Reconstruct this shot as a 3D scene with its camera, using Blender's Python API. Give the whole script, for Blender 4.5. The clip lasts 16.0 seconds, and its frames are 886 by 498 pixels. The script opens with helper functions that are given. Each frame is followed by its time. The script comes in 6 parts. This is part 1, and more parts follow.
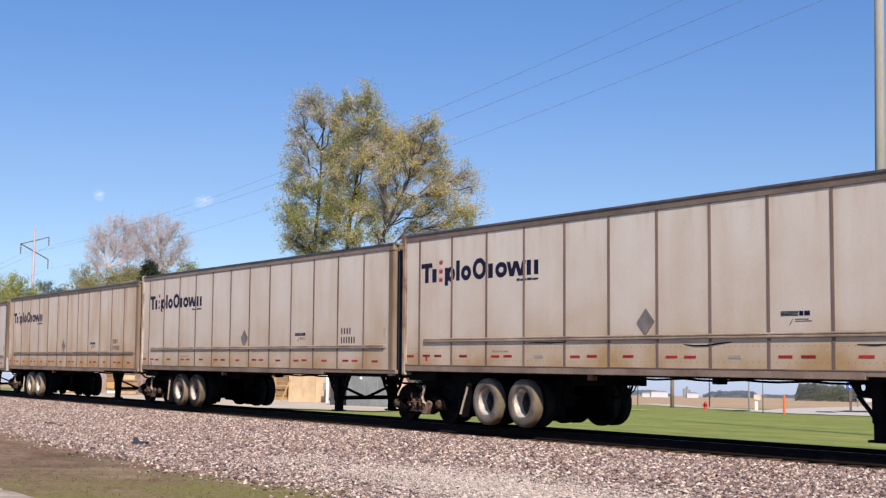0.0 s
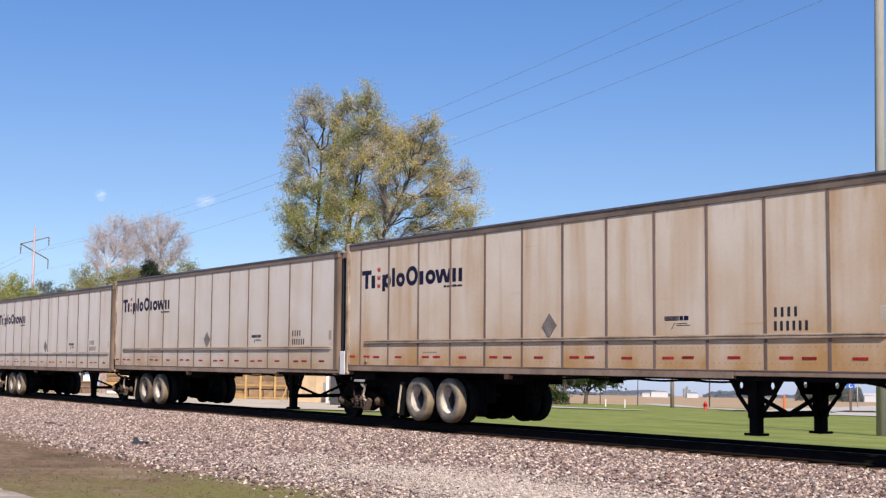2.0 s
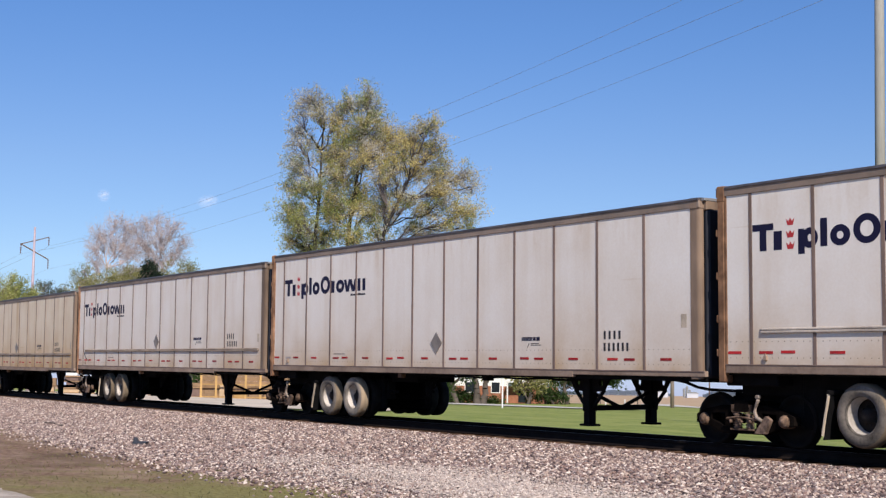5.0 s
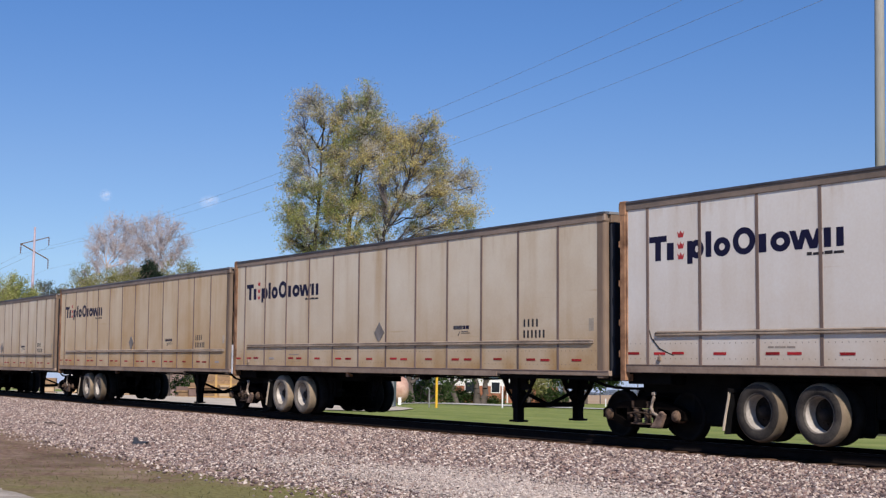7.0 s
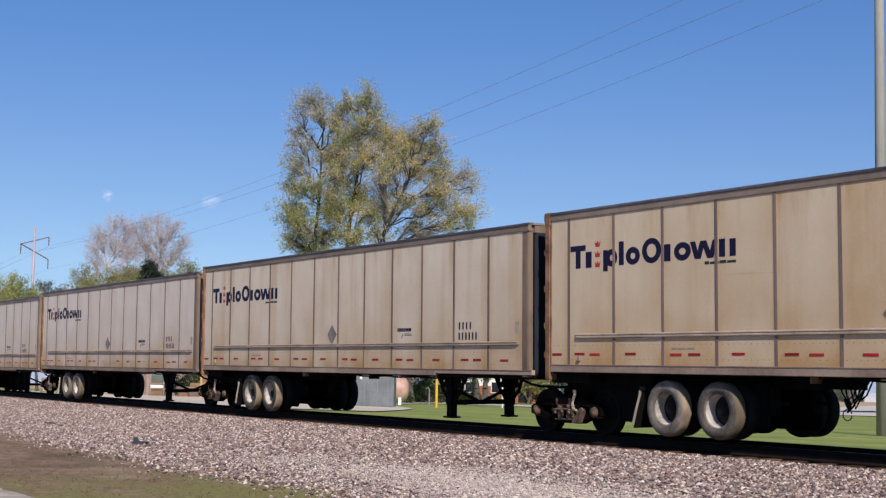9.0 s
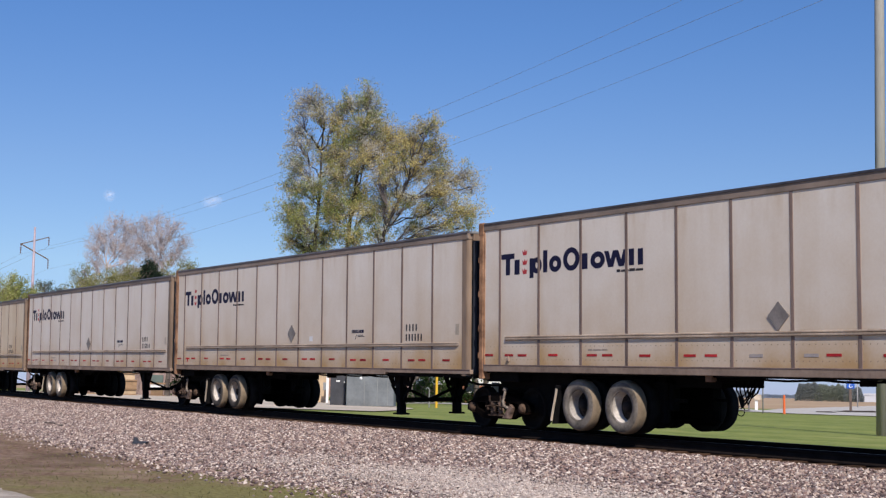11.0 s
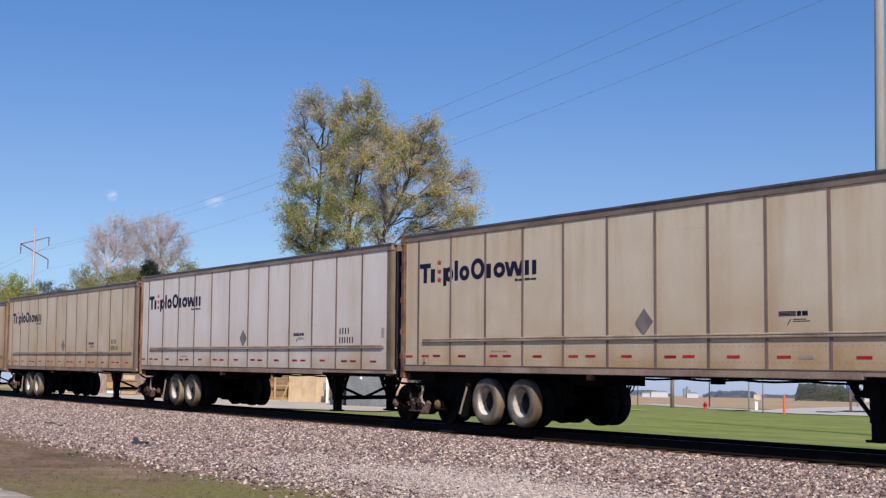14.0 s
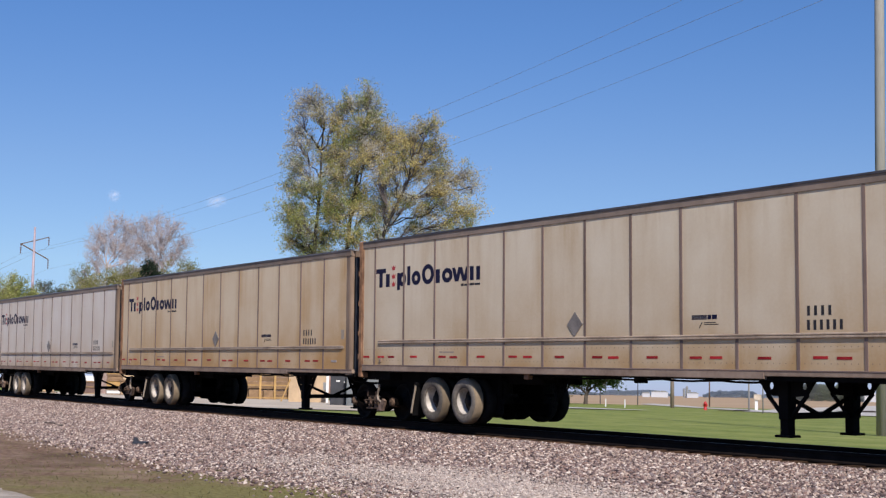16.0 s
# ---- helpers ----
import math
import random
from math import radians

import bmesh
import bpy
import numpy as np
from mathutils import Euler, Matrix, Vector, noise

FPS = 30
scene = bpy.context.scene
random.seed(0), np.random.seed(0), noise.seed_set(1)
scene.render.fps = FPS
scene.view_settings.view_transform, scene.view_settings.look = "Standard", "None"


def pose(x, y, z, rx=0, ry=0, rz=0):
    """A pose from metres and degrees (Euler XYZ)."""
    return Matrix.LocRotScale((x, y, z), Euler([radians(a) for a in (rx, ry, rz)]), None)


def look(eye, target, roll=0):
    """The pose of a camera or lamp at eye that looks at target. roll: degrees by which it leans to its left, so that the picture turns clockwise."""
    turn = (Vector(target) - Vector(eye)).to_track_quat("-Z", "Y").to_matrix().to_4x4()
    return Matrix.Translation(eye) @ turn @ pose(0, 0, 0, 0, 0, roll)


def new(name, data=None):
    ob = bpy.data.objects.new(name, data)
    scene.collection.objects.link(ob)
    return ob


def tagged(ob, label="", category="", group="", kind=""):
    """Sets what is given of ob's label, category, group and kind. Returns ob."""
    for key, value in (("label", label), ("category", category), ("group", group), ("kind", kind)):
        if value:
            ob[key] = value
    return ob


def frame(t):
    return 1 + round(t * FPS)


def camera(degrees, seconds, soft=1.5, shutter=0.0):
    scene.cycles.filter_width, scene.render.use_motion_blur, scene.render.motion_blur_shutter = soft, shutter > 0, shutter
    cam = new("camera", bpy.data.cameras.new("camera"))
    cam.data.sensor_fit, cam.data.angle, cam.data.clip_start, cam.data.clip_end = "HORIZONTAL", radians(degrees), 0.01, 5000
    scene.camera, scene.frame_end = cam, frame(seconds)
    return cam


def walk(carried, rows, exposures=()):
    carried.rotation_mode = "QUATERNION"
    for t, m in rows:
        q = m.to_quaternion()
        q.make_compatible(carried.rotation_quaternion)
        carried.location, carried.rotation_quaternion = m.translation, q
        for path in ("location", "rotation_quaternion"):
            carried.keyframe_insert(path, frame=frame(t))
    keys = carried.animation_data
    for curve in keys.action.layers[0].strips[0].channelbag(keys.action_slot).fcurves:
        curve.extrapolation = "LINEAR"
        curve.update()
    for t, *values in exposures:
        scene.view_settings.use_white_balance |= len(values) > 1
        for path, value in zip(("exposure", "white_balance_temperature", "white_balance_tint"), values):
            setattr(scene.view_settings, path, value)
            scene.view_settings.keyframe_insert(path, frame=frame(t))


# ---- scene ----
# ---- camera ----
cam = camera(36.8, 16.0, soft=1.3)
EYE = Vector((0.0, 0.0, 0.96))
YAW, PITCH = 0.9774, 0.1065
AIM = EYE + Vector((-math.sin(YAW) * math.cos(PITCH), math.cos(YAW) * math.cos(PITCH), math.sin(PITCH))) * 30
walk(cam, [(0.0, look(EYE, AIM, 1.055)), (16.0, look(EYE, AIM, 1.055))],
     exposures=[(0.0, 0.14, 6700, 10), (2.5, 0.14, 6670, 10), (4.2, 0.14, 6590, 10), (6.3, -0.15, 6290, 10), (16.0, -0.15, 6310, 10)])

# ---- light ----
SUN_EL, SUN_AZ = radians(40), radians(67)     # height; turn from the track's normal towards its near end
to_sun = Vector((math.sin(SUN_AZ) * math.cos(SUN_EL), -math.cos(SUN_AZ) * math.cos(SUN_EL), math.sin(SUN_EL)))
world = bpy.data.worlds.new("sky")
scene.world = world
world.use_nodes = True
wt = world.node_tree
sky = wt.nodes.new("ShaderNodeTexSky")
sky.sky_type, sky.sun_disc = "NISHITA", False
sky.sun_elevation, sky.sun_rotation = SUN_EL, math.atan2(to_sun.x, to_sun.y)
sky.air_density, sky.dust_density, sky.ozone_density, sky.altitude = 1.0, 0.0, 6.0, 300
clear = wt.nodes.new("ShaderNodeMix")           # the clear blue of a dry autumn day, deeper with height
clear.data_type, clear.blend_type = "RGBA", "MULTIPLY"
clear.inputs["Factor"].default_value = 1.0
wc, wz, wr = wt.nodes.new("ShaderNodeTexCoord"), wt.nodes.new("ShaderNodeSeparateXYZ"), wt.nodes.new("ShaderNodeValToRGB")
stops = ((0.0, (0.54, 0.61, 1.06)), (0.035, (0.74, 0.80, 1.06)), (0.09, (1.03, 1.0, 1.07)), (0.165, (1.015, 1.0, 1.10)), (0.264, (0.86, 1.0, 1.21)), (0.45, (0.68, 0.97, 1.30)))
while len(wr.color_ramp.elements) < len(stops):
    wr.color_ramp.elements.new(0.5)
for el, (p, c) in zip(wr.color_ramp.elements, stops):
    el.position, el.color = p, (*c, 1)
wt.links.new(wc.outputs["Generated"], wz.inputs[0])
wt.links.new(wz.outputs["Z"], wr.inputs[0])
wt.links.new(wr.outputs[0], clear.inputs["B"])
wt.links.new(sky.outputs[0], clear.inputs["A"])
wt.links.new(clear.outputs["Result"], wt.nodes["Background"].inputs[0])
wt.nodes["Background"].inputs[1].default_value = 0.098
sun = new("sun", bpy.data.lights.new("sun", "SUN"))
sun.data.energy, sun.data.angle, sun.data.color = 5.5, radians(0.53), (1.0, 0.91, 0.815)
sun.matrix_basis = look(to_sun * 100, (0, 0, 0))


# ---- materials ----
def mat(name, color, rough=0.6, metal=0.0, var=0.25, scale=3.0, fine=40.0, bump=0.0, hue=None, coord="Object", island=False, rand=0.0, stretch=(1, 1, 1), spec=0.5):
    """A surface with colour variation at two scales, relief, and a shift from object to object or island to island."""
    m = bpy.data.materials.new(name)
    m.use_nodes = True
    nt = m.node_tree
    bs = nt.nodes["Principled BSDF"]
    bs.inputs["Roughness"].default_value, bs.inputs["Metallic"].default_value = rough, metal
    bs.inputs["Specular IOR Level"].default_value = spec
    tc = nt.nodes.new("ShaderNodeTexCoord")
    mp = nt.nodes.new("ShaderNodeMapping")
    mp.inputs["Scale"].default_value = stretch
    nt.links.new(tc.outputs[coord], mp.inputs[0])
    info = nt.nodes.new("ShaderNodeObjectInfo")
    shift = nt.nodes.new("ShaderNodeVectorMath")
    shift.operation = "MULTIPLY_ADD"
    shift.inputs[1].default_value = (1, 1, 1)
    sc = nt.nodes.new("ShaderNodeMath")
    sc.operation, sc.inputs[1].default_value = "MULTIPLY", 37.0 if rand else 0.0
    nt.links.new(info.outputs["Random"], sc.inputs[0])
    nt.links.new(mp.outputs[0], shift.inputs[0])
    nt.links.new(sc.outputs[0], shift.inputs[2])
    big, small = nt.nodes.new("ShaderNodeTexNoise"), nt.nodes.new("ShaderNodeTexNoise")
    for n, s, d in ((big, scale, 4), (small, fine, 3)):
        n.inputs["Scale"].default_value, n.inputs["Detail"].default_value = s, d
        nt.links.new(shift.outputs[0], n.inputs["Vector"])
    add = nt.nodes.new("ShaderNodeMath")
    add.operation = "MULTIPLY_ADD"
    add.inputs[1].default_value = 0.4
    nt.links.new(small.outputs["Fac"], add.inputs[0])
    nt.links.new(big.outputs["Fac"], add.inputs[2])
    ramp = nt.nodes.new("ShaderNodeMapRange")
    ramp.inputs["From Min"].default_value, ramp.inputs["From Max"].default_value = 0.45, 0.95
    nt.links.new(add.outputs[0], ramp.inputs["Value"])
    mix = nt.nodes.new("ShaderNodeMix")
    mix.data_type = "RGBA"
    c = Vector(color)
    other = Vector(hue) if hue else c
    mix.inputs["A"].default_value = (*(c * (1 - var)), 1)
    mix.inputs["B"].default_value = (*(other * (1 + var * 0.7)), 1)
    nt.links.new(ramp.outputs[0], mix.inputs["Factor"])
    out = mix.outputs["Result"]
    if island or rand:
        hsv = nt.nodes.new("ShaderNodeHueSaturation")
        src = info.outputs["Random"]
        if island:
            geo = nt.nodes.new("ShaderNodeNewGeometry")
            src = geo.outputs["Random Per Island"]
        mr = nt.nodes.new("ShaderNodeMapRange")
        k = rand or 0.5
        mr.inputs["To Min"].default_value, mr.inputs["To Max"].default_value = 1 - k, 1 + k
        nt.links.new(src, mr.inputs["Value"])
        nt.links.new(mr.outputs[0], hsv.inputs["Value"])
        nt.links.new(out, hsv.inputs["Color"])
        out = hsv.outputs[0]
    nt.links.new(out, bs.inputs["Base Color"])
    if bump:
        bp = nt.nodes.new("ShaderNodeBump")
        bp.inputs["Strength"].default_value, bp.inputs["Distance"].default_value = 1.0, bump
        nt.links.new(add.outputs[0], bp.inputs["Height"])
        nt.links.new(bp.outputs[0], bs.inputs["Normal"])
    return m


def ramp_node(nt, stops):
    r = nt.nodes.new("ShaderNodeValToRGB")
    e = r.color_ramp.elements
    while len(e) < len(stops):
        e.new(0.5)
    for el, (p, c) in zip(e, stops):
        el.position, el.color = p, (*c, 1)
    return r


def paint(name, clean, dirt, amount, streak=0.5, warm=0.3):
    """Weathered trailer paint: a base coat, film of road dirt, and runs that hang down from the top rail."""
    m = bpy.data.materials.new(name)
    m.use_nodes = True
    nt = m.node_tree
    N, L = nt.nodes.new, nt.links.new
    bs = nt.nodes["Principled BSDF"]
    bs.inputs["Roughness"].default_value = 0.75
    bs.inputs["Specular IOR Level"].default_value = 0.08
    tc, info = N("ShaderNodeTexCoord"), N("ShaderNodeObjectInfo")

    def noise4(scale, stretch, detail, w):
        mp, n, mu = N("ShaderNodeMapping"), N("ShaderNodeTexNoise"), N("ShaderNodeMath")
        mp.inputs["Scale"].default_value = stretch
        n.noise_dimensions = "4D"
        n.inputs["Scale"].default_value, n.inputs["Detail"].default_value = scale, detail
        mu.operation, mu.inputs[1].default_value = "MULTIPLY", w
        L(tc.outputs["Object"], mp.inputs[0])
        L(mp.outputs[0], n.inputs["Vector"])
        L(info.outputs["Random"], mu.inputs[0])
        L(mu.outputs[0], n.inputs["W"])
        return n.outputs["Fac"]

    def math_node(op, a, b=None, c=None, clamp=False):
        n = N("ShaderNodeMath")
        n.operation, n.use_clamp = op, clamp
        for i, v in enumerate((a, b, c)):
            if v is None:
                continue
            if isinstance(v, (int, float)):
                n.inputs[i].default_value = v
            else:
                L(v, n.inputs[i])
        return n.outputs[0]

    film = noise4(0.8, (1, 1, 1), 4, 61.0)
    runs = noise4(2.1, (1, 1, 0.08), 3, 97.0)
    grain = noise4(22, (1, 1, 1), 4, 11.0)
    sep = N("ShaderNodeSeparateXYZ")
    L(tc.outputs["Object"], sep.inputs[0])
    height = N("ShaderNodeMapRange")
    height.inputs["From Min"].default_value, height.inputs["From Max"].default_value = 1.2, 3.9
    L(sep.outputs["Z"], height.inputs["Value"])
    run = math_node("MULTIPLY", math_node("MULTIPLY_ADD", runs, 4.0, -1.95, True), math_node("MULTIPLY_ADD", height.outputs[0], 0.75, 0.25))
    low = math_node("POWER", math_node("SUBTRACT", 1.0, height.outputs[0]), 5.0)
    own = math_node("MULTIPLY_ADD", info.outputs["Random"], 0.5, 0.6)
    fac = math_node("MULTIPLY", math_node("MULTIPLY_ADD", film, 2.6, -0.80, True), own)
    fac = math_node("MULTIPLY", fac, amount)
    fac = math_node("MULTIPLY_ADD", run, streak, fac)
    fac = math_node("MULTIPLY_ADD", math_node("MULTIPLY", low, film), 0.75, fac)
    splash = math_node("POWER", math_node("SUBTRACT", 1.0, height.outputs[0]), 1.5)       # road film, thick low down
    fac = math_node("MULTIPLY_ADD", math_node("MULTIPLY", splash, math_node("MULTIPLY_ADD", film, 1.4, 0.1)), warm, fac)
    ahead = N("ShaderNodeMapRange")              # spray thrown up at the leading end
    ahead.inputs["From Min"].default_value, ahead.inputs["From Max"].default_value = 8.0, 16.2
    L(sep.outputs["X"], ahead.inputs["Value"])
    spray = math_node("MULTIPLY", math_node("POWER", ahead.outputs[0], 1.6), math_node("MULTIPLY_ADD", height.outputs[0], -0.75, 1.0))
    spray = math_node("MULTIPLY", spray, math_node("MULTIPLY_ADD", film, 1.2, 0.0))
    fac = math_node("MULTIPLY_ADD", spray, amount * 1.05 - 0.01, fac)
    bay = math_node("FRACT", math_node("MULTIPLY_ADD", sep.outputs["X"], 1 / 1.268, 0.4006))
    side = math_node("ABSOLUTE", math_node("MULTIPLY_ADD", bay, 2.0, -1.0))          # 1 at the side posts, 0 between
    drift = noise4(2.2, (1, 1, 0.35), 4, 43.0)
    beside = math_node("MULTIPLY", math_node("POWER", side, 3.0), math_node("MULTIPLY_ADD", drift, 2.4, -0.75, True))
    fac = math_node("MULTIPLY_ADD", beside, 0.14 + amount * 0.5, fac)
    scuff = noise4(1.6, (0.25, 1, 5.0), 5, 71.0)
    fac = math_node("MULTIPLY_ADD", math_node("MULTIPLY_ADD", scuff, 9.0, -6.1, True), 0.30, fac)
    smear = math_node("MULTIPLY_ADD", noise4(6.0, (1, 1, 0.22), 4, 29.0), 5.0, -2.55, True)
    smear = math_node("MULTIPLY", smear, math_node("POWER", height.outputs[0], 7.0))
    fac = math_node("MULTIPLY_ADD", smear, 0.22 + streak * 0.15, fac)
    fac = math_node("MULTIPLY_ADD", math_node("SUBTRACT", grain, 0.36), 0.22, fac, True)
    mix = N("ShaderNodeMix")
    mix.data_type = "RGBA"
    mix.inputs["A"].default_value, mix.inputs["B"].default_value = (*clean, 1), (*dirt, 1)
    L(fac, mix.inputs["Factor"])
    # rows of rivets under the rub rail
    fx = math_node("MULTIPLY", math_node("SUBTRACT", math_node("FRACT", math_node("MULTIPLY", sep.outputs["X"], 8.0)), 0.5), 0.125)
    rows = None
    for z in (1.585, 1.33):
        dz = math_node("SUBTRACT", sep.outputs["Z"], z)
        d2 = math_node("ADD", math_node("MULTIPLY", fx, fx), math_node("MULTIPLY", dz, dz))
        hit = math_node("LESS_THAN", d2, 0.00011)
        rows = hit if rows is None else math_node("MAXIMUM", rows, hit)
    rivet = N("ShaderNodeMix")
    rivet.data_type = "RGBA"
    rivet.inputs["B"].default_value = (0.25, 0.18, 0.13, 1)
    L(math_node("MULTIPLY", rows, 0.75), rivet.inputs["Factor"])
    L(mix.outputs["Result"], rivet.inputs["A"])
    L(rivet.outputs["Result"], bs.inputs["Base Color"])
    bp = N("ShaderNodeBump")
    bp.inputs["Strength"].default_value, bp.inputs["Distance"].default_value = 0.5, 0.01
    L(film, bp.inputs["Height"])
    L(bp.outputs[0], bs.inputs["Normal"])
    return m


TAN = (0.47, 0.305, 0.152)
PAINTS = {
    "white": (paint("clean_white_paint", (0.83, 0.785, 0.73), TAN, 0.15, 0.25, 0.17), "clean white"),
    "grey": (paint("grey_white_paint", (0.78, 0.725, 0.66), TAN, 0.20, 0.20, 0.24), "greyish white"),
    "cream": (paint("cream_paint", (0.765, 0.695, 0.615), TAN, 0.20, 0.22, 0.42), "cream, lightly soiled"),
    "tan": (paint("tan_soiled_paint", (0.74, 0.645, 0.50), TAN, 0.28, 0.42, 0.32), "tan, road-soiled"),
    "brown": (paint("brown_soiled_paint", (0.73, 0.61, 0.445), (0.49, 0.295, 0.13), 0.37, 0.50, 0.34), "brown-stained"),
    "soiled": (paint("soiled_cream_paint", (0.755, 0.665, 0.53), (0.45, 0.275, 0.12), 0.27, 0.52, 0.28), "cream, faintly rust-streaked"),
    "streaked": (paint("streaked_cream_paint", (0.77, 0.69, 0.59), (0.50, 0.29, 0.125), 0.26, 0.72, 0.40), "cream, rust-streaked"),
}
RIB = mat("rib_metal", (0.215, 0.152, 0.125), 0.7, 0.0, 0.3, 2, 30, rand=0.15, stretch=(1, 1, 0.3), spec=0.2)
TOPRAIL = mat("top_rail_metal", (0.20, 0.155, 0.12), 0.6, 0.0, 0.25, 1.2, 10, hue=(0.24, 0.18, 0.14), rand=0.2, spec=0.3)
LOWRAIL = mat("bottom_rail_metal", (0.255, 0.178, 0.132), 0.75, 0.0, 0.24, 1.5, 14, hue=(0.33, 0.245, 0.185), rand=0.15, spec=0.2)
RUB_W = mat("pale_rub_rail_metal", (0.36, 0.30, 0.25), 0.65, 0.0, 0.2, 1.5, 14, hue=(0.50, 0.44, 0.38), spec=0.25)
RUB = mat("rub_rail_metal", (0.27, 0.20, 0.145), 0.65, 0.0, 0.25, 1.5, 14, hue=(0.38, 0.30, 0.23), rand=0.15, spec=0.25)
POST_R = mat("rusty_post", (0.19, 0.085, 0.042), 0.75, 0.0, 0.6, 2.6, 11, hue=(0.275, 0.15, 0.082), rand=0.4, spec=0.25)
POST_W = mat("rust_patched_post", (0.21, 0.10, 0.055), 0.75, 0.0, 0.3, 3.4, 14, hue=(0.52, 0.41, 0.30), rand=0.2, stretch=(1, 1, 0.6), spec=0.2)
POST_F = mat("corner_metal", (0.15, 0.102, 0.072), 0.6, 0.0, 0.28, 1.5, 8, hue=(0.225, 0.158, 0.11), rand=0.2, spec=0.3, stretch=(1, 1, 0.3))
LIP = mat("roof_lip_metal", (0.09, 0.08, 0.085), 0.4, 0.5, 0.35, 1.2, 9, hue=(0.16, 0.14, 0.14), rand=0.4)
WHITE_PATCH = mat("fresh_white_paint", (0.74, 0.72, 0.70), 0.5, var=0.1)
ROOF = mat("roof_metal", (0.30, 0.29, 0.28), 0.5, 0.4)
# dark paint plus the next trailer's shadow, both put into one colour
SHADEWALL = mat("dark_front_wall", (0.02, 0.022, 0.03), 0.7, spec=0.2)
RED = mat("red_tape", (0.38, 0.022, 0.025), 0.6, rand=0.3, spec=0.2)
SILVER = mat("faded_tape", (0.42, 0.36, 0.33), 0.5)
PLACARD = mat("placard_metal", (0.25, 0.215, 0.19), 0.55, 0.2, 0.35, 4, 25)
INK = mat("blue_black_vinyl", (0.010, 0.009, 0.036), 0.6, var=0.15, spec=0.2)
GREYINK = mat("grey_vinyl", (0.035, 0.032, 0.036), 0.6, var=0.15, spec=0.2)
REDINK = mat("red_vinyl", (0.45, 0.03, 0.03), 0.5, var=0.15)
CHASSIS = mat("black_chassis", (0.008, 0.0075, 0.008), 0.85, 0.0, 0.5, 3, 30, spec=0.08)
RUBBER = mat("dusty_rubber", (0.10, 0.086, 0.072), 0.9, 0.0, 0.40, 3, 30, hue=(0.21, 0.18, 0.15), rand=0.3, bump=0.004, spec=0.1)
TREADMAT = mat("dusty_tread", (0.23, 0.175, 0.12), 0.9, 0.0, 0.35, 4, 60, rand=0.35, spec=0.1)
CLEANRUBBER = mat("black_rubber", (0.034, 0.030, 0.028), 0.9, 0.0, 0.4, 3, 40, hue=(0.075, 0.064, 0.055), rand=0.35, bump=0.004, spec=0.1)
# black rubber with the shade under the trailer put into its colour
SHADE_RUBBER = mat("worn_tread", (0.022, 0.020, 0.019), 0.9, 0.0, 0.4, 4, 40, rand=0.3, spec=0.08)
RIM = mat("rim_enamel", (0.36, 0.31, 0.26), 0.6, 0.0, 0.35, 3, 22, hue=(0.53, 0.475, 0.42), rand=0.3)
RIMLIP = mat("soiled_rim_lip", (0.10, 0.085, 0.07), 0.7, 0.0, 0.4, 5, 30, hue=(0.22, 0.19, 0.16), rand=0.4, spec=0.2)
HUB = mat("hub_dirty", (0.028, 0.023, 0.021), 0.85, var=0.5, spec=0.1)
FLAP = mat("flap_plastic", (0.50, 0.41, 0.31), 0.6, 0.0, 0.35, 3, 30, rand=0.3)
# dark steel, blackened further to stand in for shade under the trailer ends
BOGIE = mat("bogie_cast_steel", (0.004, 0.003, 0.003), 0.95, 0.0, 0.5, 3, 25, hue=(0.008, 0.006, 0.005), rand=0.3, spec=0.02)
CAP = mat("rusty_cap", (0.05, 0.031, 0.023), 0.9, 0.0, 0.6, 11, 45, hue=(0.155, 0.10, 0.068), rand=0.4, spec=0.15)
WHEELSTEEL = mat("wheel_steel", (0.012, 0.010, 0.009), 0.8, 0.0, 0.4, 4, 30, spec=0.1)
SPRING = mat("spring_steel", (0.08, 0.052, 0.04), 0.85, 0.0, 0.6, 9, 40, hue=(0.20, 0.135, 0.10), rand=0.4, spec=0.2)
LEVER = mat("worn_steel", (0.16, 0.12, 0.095), 0.8, 0.0, 0.5, 10, 45, hue=(0.38, 0.30, 0.235), rand=0.3)
FAINT = mat("faded_grey_vinyl", (0.33, 0.27, 0.22), 0.7, var=0.2, spec=0.2)
RAILSIDE = mat("rail_rust", (0.014, 0.010, 0.009), 0.8, 0.0, 0.4, 4, 40, spec=0.1)
RAILTOP = mat("rail_head_dull", (0.13, 0.12, 0.12), 0.5, 0.9, 0.2)
TIE = mat("creosote_tie", (0.04, 0.025, 0.016), 0.85, 0.0, 0.4, 3, 40, hue=(0.10, 0.055, 0.033), rand=0.4, stretch=(4, 0.4, 4), spec=0.1)


# ---- mesh helpers ----
def data(name, bm, material, smooth=False):
    me = bpy.data.meshes.new(name)
    bm.to_mesh(me)
    bm.free()
    for m in material if isinstance(material, (list, tuple)) else (material,):
        me.materials.append(m)
    if smooth:
        me.polygons.foreach_set("use_smooth", [True] * len(me.polygons))
    return me


def part(name, bm, material, parent, label="", at=None, smooth=False):
    """One mesh object under a thing or a part. bm may be a mesh that is shared."""
    me = bm if isinstance(bm, bpy.types.Mesh) else data(name, bm, material, smooth)
    ob = new(name, me)
    ob.parent = parent
    if at is not None:
        ob.matrix_basis = at
    return tagged(ob, label) if label else ob


def empty(name, m=None):
    ob = new(name)
    ob.empty_display_size = 0.3
    if m is not None:
        ob.matrix_basis = m
    return ob


